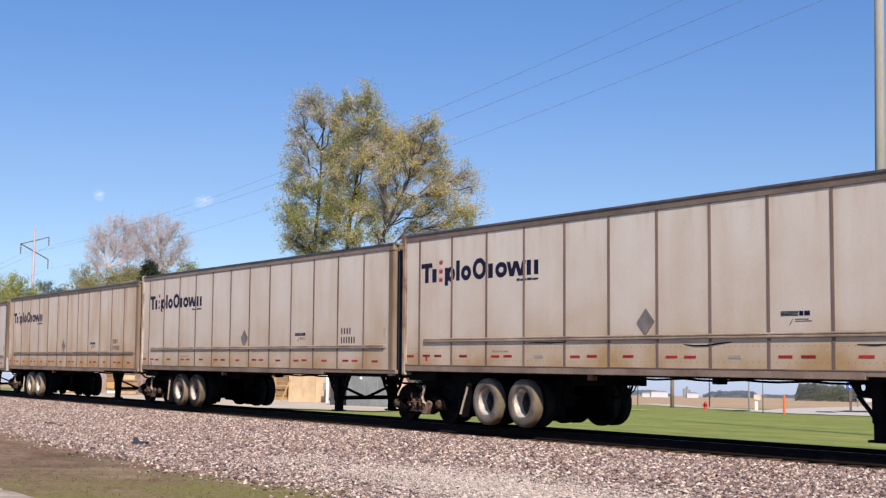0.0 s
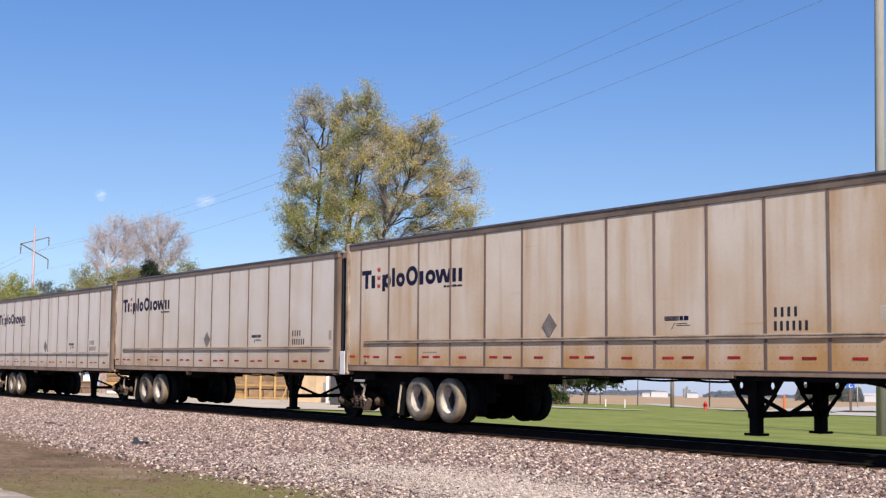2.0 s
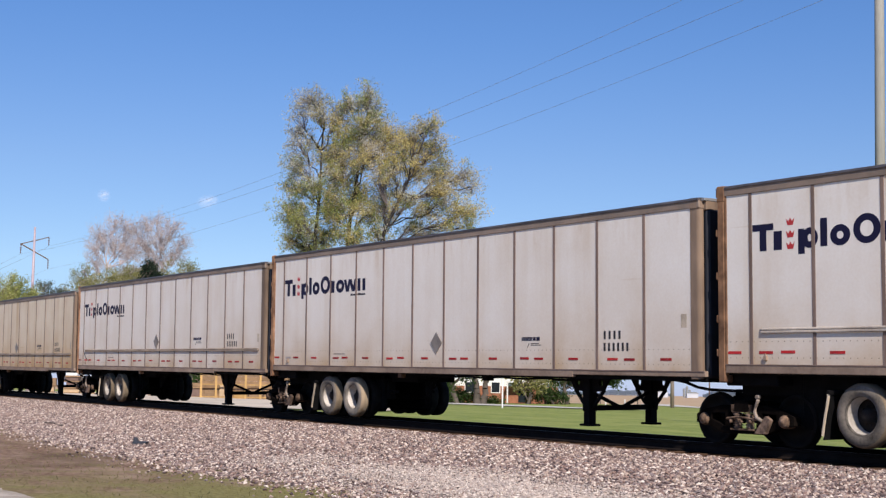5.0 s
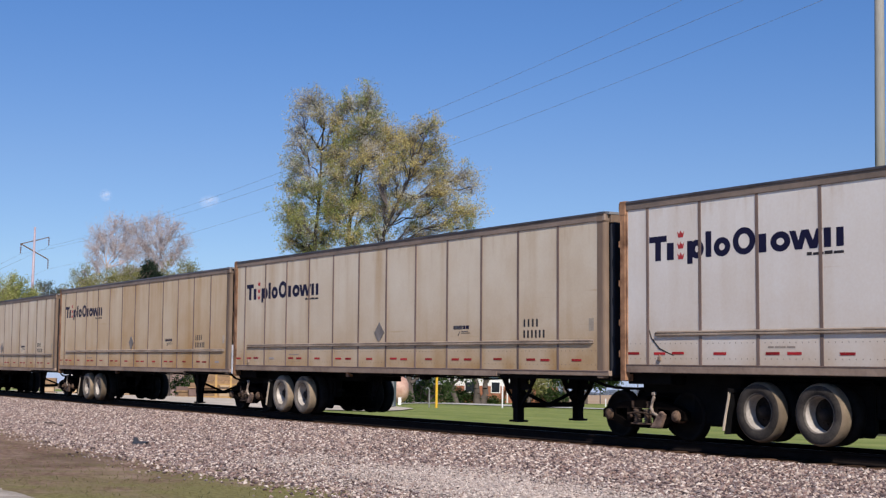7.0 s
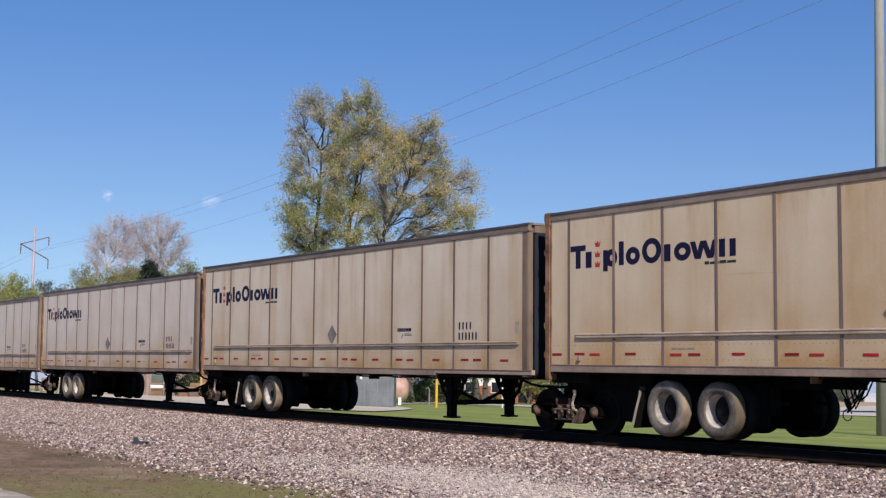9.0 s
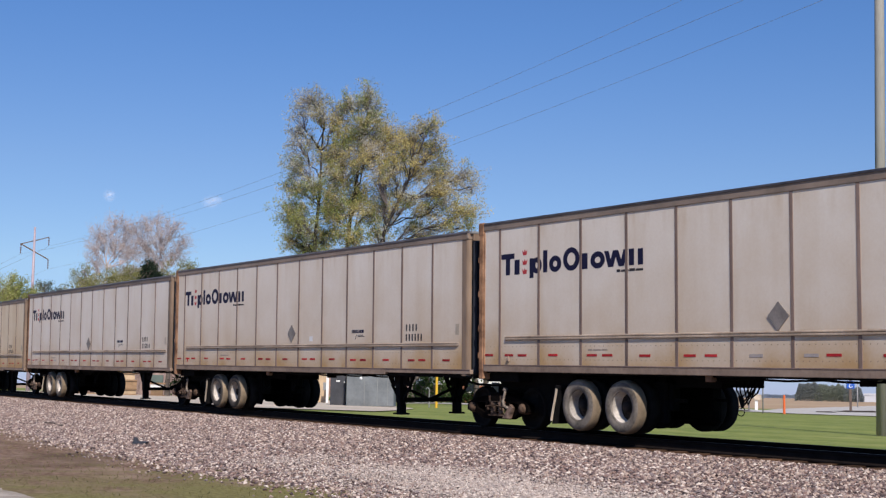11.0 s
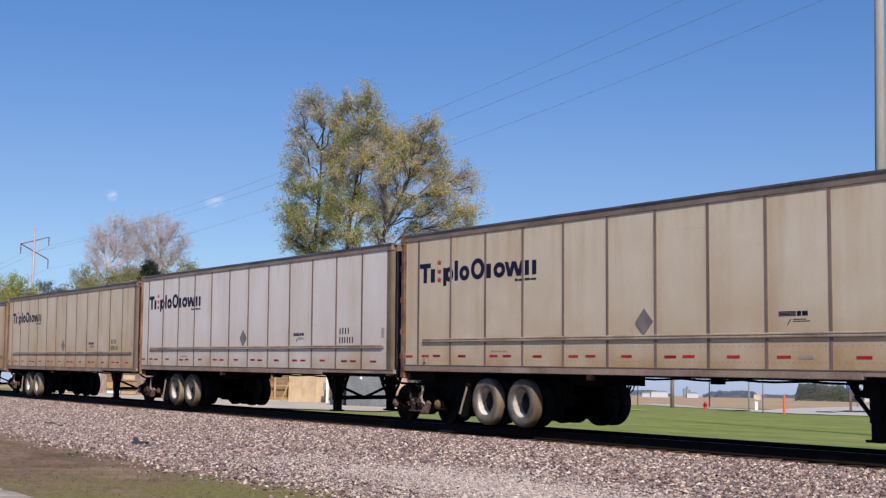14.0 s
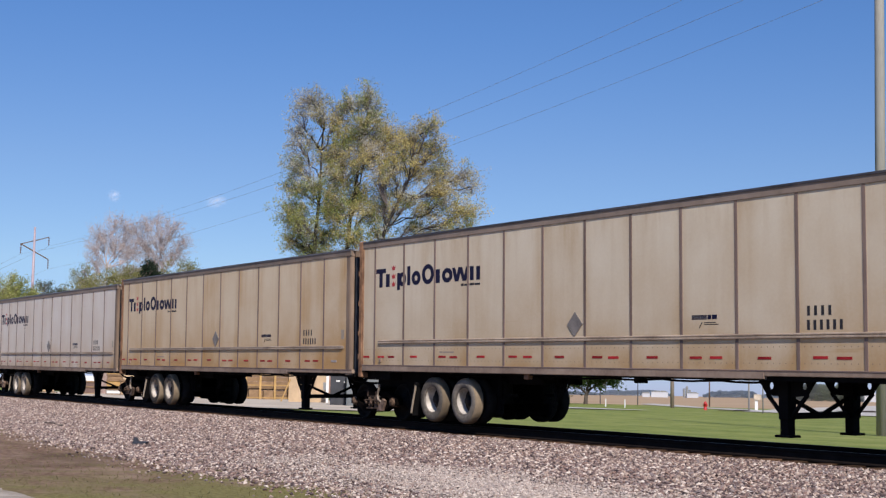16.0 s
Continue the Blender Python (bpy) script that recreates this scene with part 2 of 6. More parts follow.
def box(bm, x0, x1, y0, y1, z0, z1, bevel=0.0, mi=0):
    vs = bmesh.ops.create_cube(bm, size=1, matrix=Matrix.Translation(((x0 + x1) / 2, (y0 + y1) / 2, (z0 + z1) / 2)) @ Matrix.Diagonal((abs(x1 - x0), abs(y1 - y0), abs(z1 - z0), 1)))["verts"]
    fs = list({f for v in vs for f in v.link_faces})
    for f in fs:
        f.material_index = mi
    if bevel:
        bmesh.ops.bevel(bm, geom=list({e for v in vs for e in v.link_edges}), offset=bevel, segments=1, affect="EDGES")
    return bm


def boxed(*a, **k):
    return box(bmesh.new(), *a, **k)


def beam(bm, a, b, w, h=None, up=(0, 0, 1)):
    """A bar of section w by h from a to b."""
    a, b = Vector(a), Vector(b)
    d = b - a
    x = d.normalized()
    y = Vector(up).cross(x)
    if y.length < 1e-3:
        y = Vector((1, 0, 0)).cross(x)
    y.normalize()
    z = x.cross(y)
    m = Matrix((x, y, z)).transposed().to_4x4()
    m.translation = (a + b) / 2
    bmesh.ops.create_cube(bm, size=1, matrix=m @ Matrix.Diagonal((d.length, w, h or w, 1)))
    return bm


def tube(bm, pts, radii, sides=6, cap=True):
    """A round bar through points."""
    rings = []
    pts = [Vector(p) for p in pts]
    if isinstance(radii, (int, float)):
        radii = [radii] * len(pts)
    for i, (p, r) in enumerate(zip(pts, radii)):
        d = (pts[min(i + 1, len(pts) - 1)] - pts[max(i - 1, 0)]).normalized()
        s = d.cross(Vector((0.31, 0.17, 0.93)))
        s.normalize()
        u = d.cross(s)
        rings.append([bm.verts.new(p + (s * math.cos(a) + u * math.sin(a)) * r) for a in (2 * math.pi * k / sides for k in range(sides))])
    for r0, r1 in zip(rings, rings[1:]):
        for k in range(sides):
            bm.faces.new((r0[k], r0[(k + 1) % sides], r1[(k + 1) % sides], r1[k]))
    if cap:
        bm.faces.new(rings[0][::-1])
        bm.faces.new(rings[-1])
    return bm


def lathe(bm, profile, n=24, axis="Y", at=(0, 0, 0), mats=None):
    """Turns a profile of (along, radius) about an axis."""
    rings = []
    for al, r in profile:
        ring = []
        for k in range(n):
            a = 2 * math.pi * k / n
            c, s = r * math.cos(a), r * math.sin(a)
            v = (c, al, s) if axis == "Y" else (al, c, s) if axis == "X" else (c, s, al)
            ring.append(bm.verts.new(Vector(v) + Vector(at)))
        rings.append(ring)
    for i, (r0, r1) in enumerate(zip(rings, rings[1:])):
        for k in range(n):
            f = bm.faces.new((r0[k], r0[(k + 1) % n], r1[(k + 1) % n], r1[k]))
            f.smooth = True
            if mats:
                f.material_index = mats[i]
    return bm


def prism(bm, poly, y0, y1, holes=()):
    """A polygon in the xz plane, thick from y0 to y1; holes are rings of the same plane."""
    edges = []
    for ring in (poly, *holes):
        vs = [bm.verts.new((x, y0, z)) for x, z in ring]
        edges += [bm.edges.new((vs[i], vs[(i + 1) % len(vs)])) for i in range(len(vs))]
    res = bmesh.ops.triangle_fill(bm, use_beauty=True, use_dissolve=False, edges=edges)
    fs = [g for g in res["geom"] if isinstance(g, bmesh.types.BMFace)]
    ext = bmesh.ops.extrude_face_region(bm, geom=fs)
    bmesh.ops.translate(bm, verts=[g for g in ext["geom"] if isinstance(g, bmesh.types.BMVert)], vec=(0, y1 - y0, 0))
    bmesh.ops.recalc_face_normals(bm, faces=bm.faces[:])
    return bm


def from_arrays(name, verts, faces, material, smooth=False):
    """A mesh from arrays of points and of equal-sided faces."""
    verts, faces = np.asarray(verts, np.float32), np.asarray(faces, np.int32)
    me = bpy.data.meshes.new(name)
    n, k = faces.shape
    me.vertices.add(len(verts))
    me.vertices.foreach_set("co", verts.ravel())
    me.loops.add(n * k)
    me.loops.foreach_set("vertex_index", faces.ravel())
    me.polygons.add(n)
    me.polygons.foreach_set("loop_start", np.arange(0, n * k, k, dtype=np.int32))
    me.polygons.foreach_set("use_smooth", np.full(n, smooth))
    me.materials.append(material)
    me.update(calc_edges=True)
    return me


# ---- lie of the land ----
GRADE, BEND, TRACK_Y, LEAN, NOSE = 0.0059, 0.000537, 17.142, 0.0213, 0.0072


def body_z(x):
    """Level on which the trailer bodies ride."""
    return 0.135 - GRADE * x


def rail_z(x):
    """Top of the rails: the track dips a little towards the near end."""
    return body_z(x) + min(max(-0.047 + 0.0031 * (-x - 16), -0.075), 0.10)


def track_y(x):
    return TRACK_Y + BEND * x * x / 2


def land(x, y):
    """Height of the ground: it climbs a little along the track, and lies level further off."""
    rise = min(max(-x, 0.0), 110.0) * GRADE
    near = min(max((75.0 - y) / 50.0, 0.0), 1.0) * min(max((y + 60) / 40, 0.0), 1.0)
    base = -0.33 if y > 24 else -0.45 + 0.12 * min(max((y - 18) / 6, 0), 1)
    return base + rise * near


# ---- ground ----
LOT = mat("pale_gravel", (0.55, 0.47, 0.37), 0.95, 0.0, 0.25, 0.3, 6, spec=0.1)
CONCRETE = mat("pale_concrete", (0.52, 0.48, 0.42), 0.9, 0.0, 0.15, 0.5, 10)


def land_strip(name, xs, ys, material, lift=0.0, edge=None, label="", category="", kind="structure"):
    """A sheet laid on the land over a grid; edge(x, y) may move its points."""
    verts, faces = [], []
    for x in xs:
        for y in ys:
            px, py = edge(x, y) if edge else (x, y)
            verts.append((px, py, land(px, py) + lift))
    n = len(ys)
    for i in range(len(xs) - 1):
        for j in range(n - 1):
            a = i * n + j
            faces.append((a, a + n, a + n + 1, a + 1))
    ob = new(name, from_arrays(name, verts, faces, material, True))
    return tagged(ob, label, category, kind=kind)


def spread(lo, hi, mid0, mid1, step):
    """Grid lines: fine between mid0 and mid1, widening outwards."""
    out = list(np.arange(mid0, mid1 + 1e-6, step))
    s, v = step, mid0
    while v > lo:
        s *= 1.35
        v -= s
        out.insert(0, max(v, lo))
    s, v = step, mid1
    while v < hi:
        s *= 1.35
        v += s
        out.append(min(v, hi))
    return out


def ground_material():
    """Near dirt with thin grass, lawn beyond the track, tan stubble field far off."""
    m = bpy.data.materials.new("open_ground")
    m.use_nodes = True
    nt = m.node_tree
    N, L = nt.nodes.new, nt.links.new
    bs = nt.nodes["Principled BSDF"]
    bs.inputs["Roughness"].default_value, bs.inputs["Specular IOR Level"].default_value = 0.95, 0.1
    tc = N("ShaderNodeTexCoord")

    def nz(scale, detail=4, stretch=(1, 1, 1)):
        mp, n = N("ShaderNodeMapping"), N("ShaderNodeTexNoise")
        mp.inputs["Scale"].default_value = stretch
        n.inputs["Scale"].default_value, n.inputs["Detail"].default_value = scale, detail
        L(tc.outputs["Object"], mp.inputs[0])
        L(mp.outputs[0], n.inputs["Vector"])
        return n.outputs["Fac"]

    def blend(f, a, b):
        x = N("ShaderNodeMix")
        x.data_type = "RGBA"
        for s, v in (("Factor", f), ("A", a), ("B", b)):
            if isinstance(v, tuple):
                x.inputs[s].default_value = (*v, 1)
            else:
                L(v, x.inputs[s])
        return x.outputs["Result"]

    def rng(v, a, b):
        r = N("ShaderNodeMapRange")
        r.inputs["From Min"].default_value, r.inputs["From Max"].default_value = a, b
        L(v, r.inputs["Value"])
        return r.outputs[0]

    sep = N("ShaderNodeSeparateXYZ")
    L(tc.outputs["Object"], sep.inputs[0])
    dirt = blend(rng(nz(9, 6), 0.35, 0.7), (0.11, 0.064, 0.042), (0.30, 0.20, 0.138))
    weed = blend(rng(nz(14, 5), 0.3, 0.7), (0.13, 0.112, 0.042), (0.255, 0.225, 0.088))
    # thin grass grows towards the near end
    xg = N("ShaderNodeMath")
    xg.operation = "MULTIPLY_ADD"
    xg.inputs[1].default_value, xg.inputs[2].default_value = 0.055, 1.27
    L(sep.outputs["X"], xg.inputs[0])
    pat = N("ShaderNodeMath")
    pat.operation = "ADD"
    L(xg.outputs[0], pat.inputs[0])
    L(nz(0.9, 5), pat.inputs[1])
    dirt = blend(rng(nz(1.3, 6), 0.45, 0.75), dirt, (0.33, 0.235, 0.165))
    dirt = blend(rng(nz(0.45, 4), 0.5, 0.72), dirt, (0.12, 0.08, 0.05))
    near = blend(rng(pat.outputs[0], 0.62, 0.95), dirt, weed)
    lawn = blend(rng(nz(0.25, 4, (0.25, 1, 1)), 0.35, 0.65), (0.125, 0.168, 0.034), (0.225, 0.255, 0.068))
    lawn = blend(rng(nz(3.0, 6, (0.4, 1, 1)), 0.35, 0.8), lawn, (0.270, 0.295, 0.085))
    lawn = blend(rng(nz(0.4, 4, (0.35, 1.0, 1)), 0.48, 0.75), lawn, (0.300, 0.310, 0.100))
    lawn = blend(rng(nz(1.1, 6, (0.6, 1.0, 1)), 0.50, 0.72), lawn, (0.135, 0.178, 0.040))
    lawn = blend(rng(nz(12, 3), 0.52, 0.70), lawn, (0.26, 0.29, 0.10))
    field = blend(rng(nz(0.06, 5, (1, 0.3, 1)), 0.3, 0.7), (0.40, 0.27, 0.17), (0.47, 0.35, 0.22))
    yf = N("ShaderNodeMath")
    yf.operation = "MULTIPLY_ADD"
    yf.inputs[1].default_value = 10
    L(nz(0.05), yf.inputs[0])
    L(sep.outputs["Y"], yf.inputs[2])
    col = blend(rng(sep.outputs["Y"], 19.0, 20.5), near, lawn)
    col = blend(rng(yf.outputs[0], 121, 124), col, field)
    L(col, bs.inputs["Base Color"])
    bp = N("ShaderNodeBump")
    bp.inputs["Distance"].default_value = 0.02
    L(nz(25, 5), bp.inputs["Height"])
    L(bp.outputs[0], bs.inputs["Normal"])
    return m


ground = land_strip("ground", spread(-3000, 3000, -140, 20, 2.0), spread(-3000, 3500, -6, 110, 1.5), ground_material(),
                    label="open ground of dirt, mown lawn and stubble field", category="ground")

# ---- ballast ----
def stone_material(name, dark=1.0, pale=0.0):
    m = bpy.data.materials.new(name)
    m.use_nodes = True
    nt = m.node_tree
    bs = nt.nodes["Principled BSDF"]
    bs.inputs["Roughness"].default_value, bs.inputs["Specular IOR Level"].default_value = 0.9, 0.2
    geo = nt.nodes.new("ShaderNodeNewGeometry")
    tones = [(0.0, (0.050, 0.038, 0.039)), (0.18, (0.125, 0.089, 0.085)), (0.38, (0.25, 0.165, 0.135)), (0.55, (0.20, 0.168, 0.165)), (0.72, (0.33, 0.25, 0.20)), (0.88, (0.46, 0.37, 0.31)), (1.0, (0.66, 0.585, 0.51))]
    r = ramp_node(nt, [(p, tuple((v + (w - v) * pale) * dark * k for v, w, k in zip(c, (0.50, 0.45, 0.39), (1.015, 0.995, 0.995)))) for p, c in tones])
    nt.links.new(geo.outputs["Random Per Island"], r.inputs[0])
    nt.links.new(r.outputs[0], bs.inputs["Base Color"])
    return m


def bed_material():
    """Crushed stone: cells of different tones. The shade-dark strip along the ties is separate."""
    m = bpy.data.materials.new("ballast_bed")
    m.use_nodes = True
    nt = m.node_tree
    N, L = nt.nodes.new, nt.links.new
    bs = nt.nodes["Principled BSDF"]
    bs.inputs["Roughness"].default_value, bs.inputs["Specular IOR Level"].default_value = 0.95, 0.2
    tc, vo = N("ShaderNodeTexCoord"), N("ShaderNodeTexVoronoi")
    vo.inputs["Scale"].default_value = 17
    L(tc.outputs["Object"], vo.inputs["Vector"])
    sep = N("ShaderNodeSeparateColor")
    L(vo.outputs["Color"], sep.inputs[0])
    r = ramp_node(nt, [(0.0, (0.04, 0.03, 0.03)), (0.25, (0.13, 0.09, 0.085)), (0.5, (0.21, 0.155, 0.14)), (0.75, (0.30, 0.23, 0.19)), (1.0, (0.52, 0.45, 0.39))])
    L(sep.outputs[0], r.inputs[0])
    L(r.outputs[0], bs.inputs["Base Color"])
    bp = N("ShaderNodeBump")
    bp.inputs["Distance"].default_value, bp.invert = 0.03, True
    L(vo.outputs["Distance"], bp.inputs["Height"])
    L(bp.outputs[0], bs.inputs["Normal"])
    return m


BED = bed_material()
# dark bed between the ties; the train's shade is put into its colour
TRACK_SHADE = mat("oily_cinder", (0.016, 0.013, 0.012), 0.9, 0.0, 0.5, 3, 18, bump=0.02, spec=0.1)
STONE = stone_material("crushed_stone", 1.05)
FINES = stone_material("pale_fines", 1.12, 0.4)


def ballast_edge(x):
    """Where the near ballast runs out."""
    return 8.0 + 0.107 * max(-x - 13.5, 0) + 0.9 * max(0.0, 1 - abs(x + 15.6) / 3.6) + 0.25 * noise.noise(Vector((x * 0.16, 3.1, 0))) + 0.12 * noise.noise(Vector((x * 0.7, 9.1, 0)))




def ballast_z(x, y):
    """Surface of the ballast across the track."""
    off = BEND * x * x / 2
    yy = y - off
    rz = rail_z(x)
    top = rz - 0.20
    if yy < 15.7:
        e = ballast_edge(x)
        k = min(max((yy - e) / (15.7 - e), 0.0), 1.0)
        foot = land(x, e) - 0.02
        z = foot + (top - foot) * (k ** 0.85)
        z += 0.05 * noise.noise(Vector((x * 0.35, y * 0.5, 1.7))) * math.sin(math.pi * k)
        return z
    if yy < 18.6:
        return top
    k = min((yy - 18.6) / 2.4, 1.0)
    return top + (land(x, y) - 0.03 - top) * k


def build_ballast():
    xs = list(np.arange(-420, -80, 6.0)) + list(np.arange(-80, 6, 0.5)) + list(np.arange(6, 130, 6.0))
    ts = np.linspace(0, 1, 24)
    verts, faces = [], []
    for x in xs:
        e = ballast_edge(x) + BEND * x * x / 2 if x > -60 else 12.1 + BEND * x * x / 2
        far = 21.2 + BEND * x * x / 2
        for t in ts:
            y = e + (far - e) * t
            verts.append((x, y, ballast_z(x, y)))
    n = len(ts)
    for i in range(len(xs) - 1):
        for j in range(n - 1):
            a = i * n + j
            faces.append((a, a + n, a + n + 1, a + 1))
    me = from_arrays("ballast", verts, faces, BED, True)
    me.materials.append(TRACK_SHADE)
    for p in me.polygons:
        c = p.center
        yy = c[1] - BEND * c[0] ** 2 / 2
        if 15.75 < yy < 18.6:
            p.material_index = 1
    return tagged(new("ballast", me), "bed of pinkish-grey crushed stone under the railway track", "ballast", kind="structure")


def scatter_stones(name, n, xlo, xhi, size, seed, strip=None, lift=0.0, label="loose crushed stones of the railway ballast, grey, pink and white", material=None):
    """Loose angular stones lying on the ballast, joined."""
    rng = np.random.default_rng(seed)
    base = np.array([(1, 0, 0), (0, 1, 0), (-1, 0, 0), (0, -1, 0), (0, 0, 1), (0, 0, -1)], np.float32)
    tri = np.array([(0, 1, 4), (1, 2, 4), (2, 3, 4), (3, 0, 4), (1, 0, 5), (2, 1, 5), (3, 2, 5), (0, 3, 5)], np.int32)
    # denser towards the camera
    u = rng.random(n)
    x = xlo + (xhi - xlo) * u ** 0.8
    px = np.empty((n, 3), np.float32)
    for i in range(n):
        off = BEND * x[i] * x[i] / 2
        e = ballast_edge(x[i]) + off - 0.25
        y = e + (15.80 + off - e) * rng.random() ** 0.9
        if rng.random() < 0.05:
            y = e + 0.25 - abs(rng.normal()) * 0.45
        if strip:
            if noise.noise(Vector((x[i] * 0.45, 2.2, 0))) < rng.random() * 0.9 - 0.5:
                x[i] = -11.5 - abs(rng.normal()) * 3.2
            y = e + 0.25 + rng.triangular(strip[0], sum(strip) / 2, strip[1]) + 0.4 * noise.noise(Vector((x[i] * 0.3, 7.7, 0)))
        px[i] = (x[i], y, max(ballast_z(x[i], y), land(x[i], y)))
    s = (size * (0.55 + 0.9 * rng.random((n, 1)) ** 1.6)).astype(np.float32)
    sh = (0.65 + 0.7 * rng.random((n, 6, 1))).astype(np.float32)
    a = rng.random(n) * 2 * np.pi
    tilt = (rng.random(n) - 0.5) * 1.2
    ca, sa, ct, st = np.cos(a), np.sin(a), np.cos(tilt), np.sin(tilt)
    loc = base[None] * sh * s[:, None, :] * np.array([1, 0.8, 0.62], np.float32)
    lx, ly, lz = loc[..., 0], loc[..., 1], loc[..., 2]
    lx, lz = lx * ct[:, None] + lz * st[:, None], -lx * st[:, None] + lz * ct[:, None]
    out = np.stack([lx * ca[:, None] - ly * sa[:, None], lx * sa[:, None] + ly * ca[:, None], lz], -1)
    out += px[:, None, :]
    out[..., 2] += s * 0.3 + lift
    faces = (tri[None] + (np.arange(n) * 6)[:, None, None]).reshape(-1, 3)
    ob = new(name, from_arrays(name, out.reshape(-1, 3), faces, material or STONE))
    return tagged(ob, label, "gravel", kind="stuff")


# ---- track ----
def build_track():
    track = tagged(empty("railway_track"), "railway track of steel rails on dark creosoted wooden ties", "railway track", kind="structure")
    prof = [(-0.075, 0.0), (0.075, 0.0), (0.075, 0.015), (0.012, 0.035), (0.012, 0.125), (0.036, 0.135), (0.036, 0.165), (0.028, 0.172), (-0.028, 0.172), (-0.036, 0.165), (-0.036, 0.135), (-0.012, 0.125), (-0.012, 0.035), (-0.075, 0.015)]
    xs = list(np.arange(-420, 131, 2.5))
    for side in (-0.755, 0.755):
        verts, faces = [], []
        for x in xs:
            for py, pz in prof:
                verts.append((x, track_y(x) + side + py, rail_z(x) - 0.172 + pz))
        n = len(prof)
        for i in range(len(xs) - 1):
            for j in range(n):
                faces.append((i * n + j, i * n + (j + 1) % n, (i + 1) * n + (j + 1) % n, (i + 1) * n + j))
        me = from_arrays("rail", verts, faces, RAILSIDE)
        me.materials.append(RAILTOP)
        for k, p in enumerate(me.polygons):
            if k % n == 7:
                p.material_index = 1
        part("rail", me, None, track)
    tie = data("tie", boxed(-0.115, 0.115, -1.3, 1.3, -0.18, 0, bevel=0.012), TIE)
    rng = random.Random(4)
    x = -82.0
    while x < 4:
        at = pose(x, track_y(x) + rng.uniform(-0.14, 0.04), rail_z(x) - 0.174 + rng.uniform(-0.006, 0.0), 0, 0, rng.uniform(-1.5, 1.5) + math.degrees(BEND * x))
        part("tie", tie, None, track, at=at)
        x += 0.53
    bm = bmesh.new()
    for lo, hi in ((-400, -82.2), (4.2, 125)):
        x = lo
        while x < hi:
            box(bm, x - 0.115, x + 0.115, track_y(x) - 1.3, track_y(x) + 1.3, rail_z(x) - 0.354, rail_z(x) - 0.176)
            x += 0.53
    tagged(part("distant_ties", bm, TIE, track), kind="stuff")


build_ballast()
build_track()


# ---- the train ----
LENGTH, PITCH_M, SIDE = 16.2, 16.434, 1.295
Z0, Z1 = 1.085, 4.095            # underside and roof of the box, over the rail
RIBS = [0.76 + 1.268 * i for i in range(12)]
shared = {}


def once(key, make):
    if key not in shared:
        shared[key] = make()
    return shared[key]


# upright and level bars of the emblem, then its rings: x from, x to, z from, z to
EMBLEM_BARS = [(0.805, 1.24, 3.325, 3.43), (0.955, 1.095, 3.005, 3.325), (1.245, 1.41, 3.005, 3.30), (1.735, 1.86, 2.915, 3.30), (2.165, 2.295, 3.005, 3.43),
               (3.33, 3.49, 3.005, 3.30), (4.63, 4.765, 3.005, 3.30), (4.865, 5.00, 3.005, 3.29)]
EMBLEM_RINGS = [(1.80, 2.12, 2.995, 3.31), (2.35, 2.72, 2.995, 3.31), (2.775, 3.26, 2.995, 3.435), (3.575, 3.98, 2.995, 3.31)]
EMBLEM_SLANTS = [(4.02, 4.13), (4.26, 4.15), (4.28, 4.42), (4.55, 4.44)]


def emblem_bar(x0, x1, z0, z1):
    return data("emblem_bar", prism(bmesh.new(), [(x0, z0), (x1, z0), (x1, z1), (x0, z1)], -SIDE - 0.0145, -SIDE - 0.0110), INK)


def emblem_slant(x0, x1, d=0.0, w=0.12, z0=3.005, z1=3.30):
    return data("emblem_bar", prism(bmesh.new(), [(x1 - w / 2, z0), (x1 + w / 2, z0), (x0 + w / 2, z1), (x0 - w / 2, z1)], -SIDE - 0.0143 - d, -SIDE - 0.0108 - d), INK)


def emblem_ring(x0, x1, z0, z1, w=0.122):
    """A plain round ring, as tall and wide as the mark that it stands for."""
    cx, cz, rx, rz = (x0 + x1) / 2, (z0 + z1) / 2, (x1 - x0) / 2, (z1 - z0) / 2
    def oval(a, b):
        return [(cx + a * math.cos(2 * math.pi * k / 24), cz + b * math.sin(2 * math.pi * k / 24)) for k in range(24)]
    return data("emblem_ring", prism(bmesh.new(), oval(rx, rz), -SIDE - 0.0141, -SIDE - 0.0106, [oval(rx - w, rz - w * 0.82)]), INK)


def flat_bars(rows, depth=0.003, off=0.0115):
    bm = bmesh.new()
    for x0, x1, z0, z1 in rows:
        box(bm, x0, x1, -SIDE - off - depth, -SIDE - off, z0, z1)
    return bm


def tire_profile():
    R, w = 0.478, 0.135
    half = [(-w + 0.03, 0.285), (-w + 0.006, 0.31), (-w, 0.36), (-w + 0.003, 0.405), (-w + 0.016, 0.44), (-w + 0.040, 0.466), (-w + 0.075, R), (-0.02, R)]
    return half + [(-a, r) for a, r in reversed(half)]


def tire_mesh(side):
    prof = tire_profile()
    # dust lies on the outer two thirds of the tread; the rest is black, shade put into its colour
    mats = [1 if 4 <= i <= 8 else 2 if i >= 9 else 0 for i in range(len(prof) - 1)]
    return data("tire", lathe(bmesh.new(), prof, 36, mats=mats), (side, TREADMAT, SHADE_RUBBER))


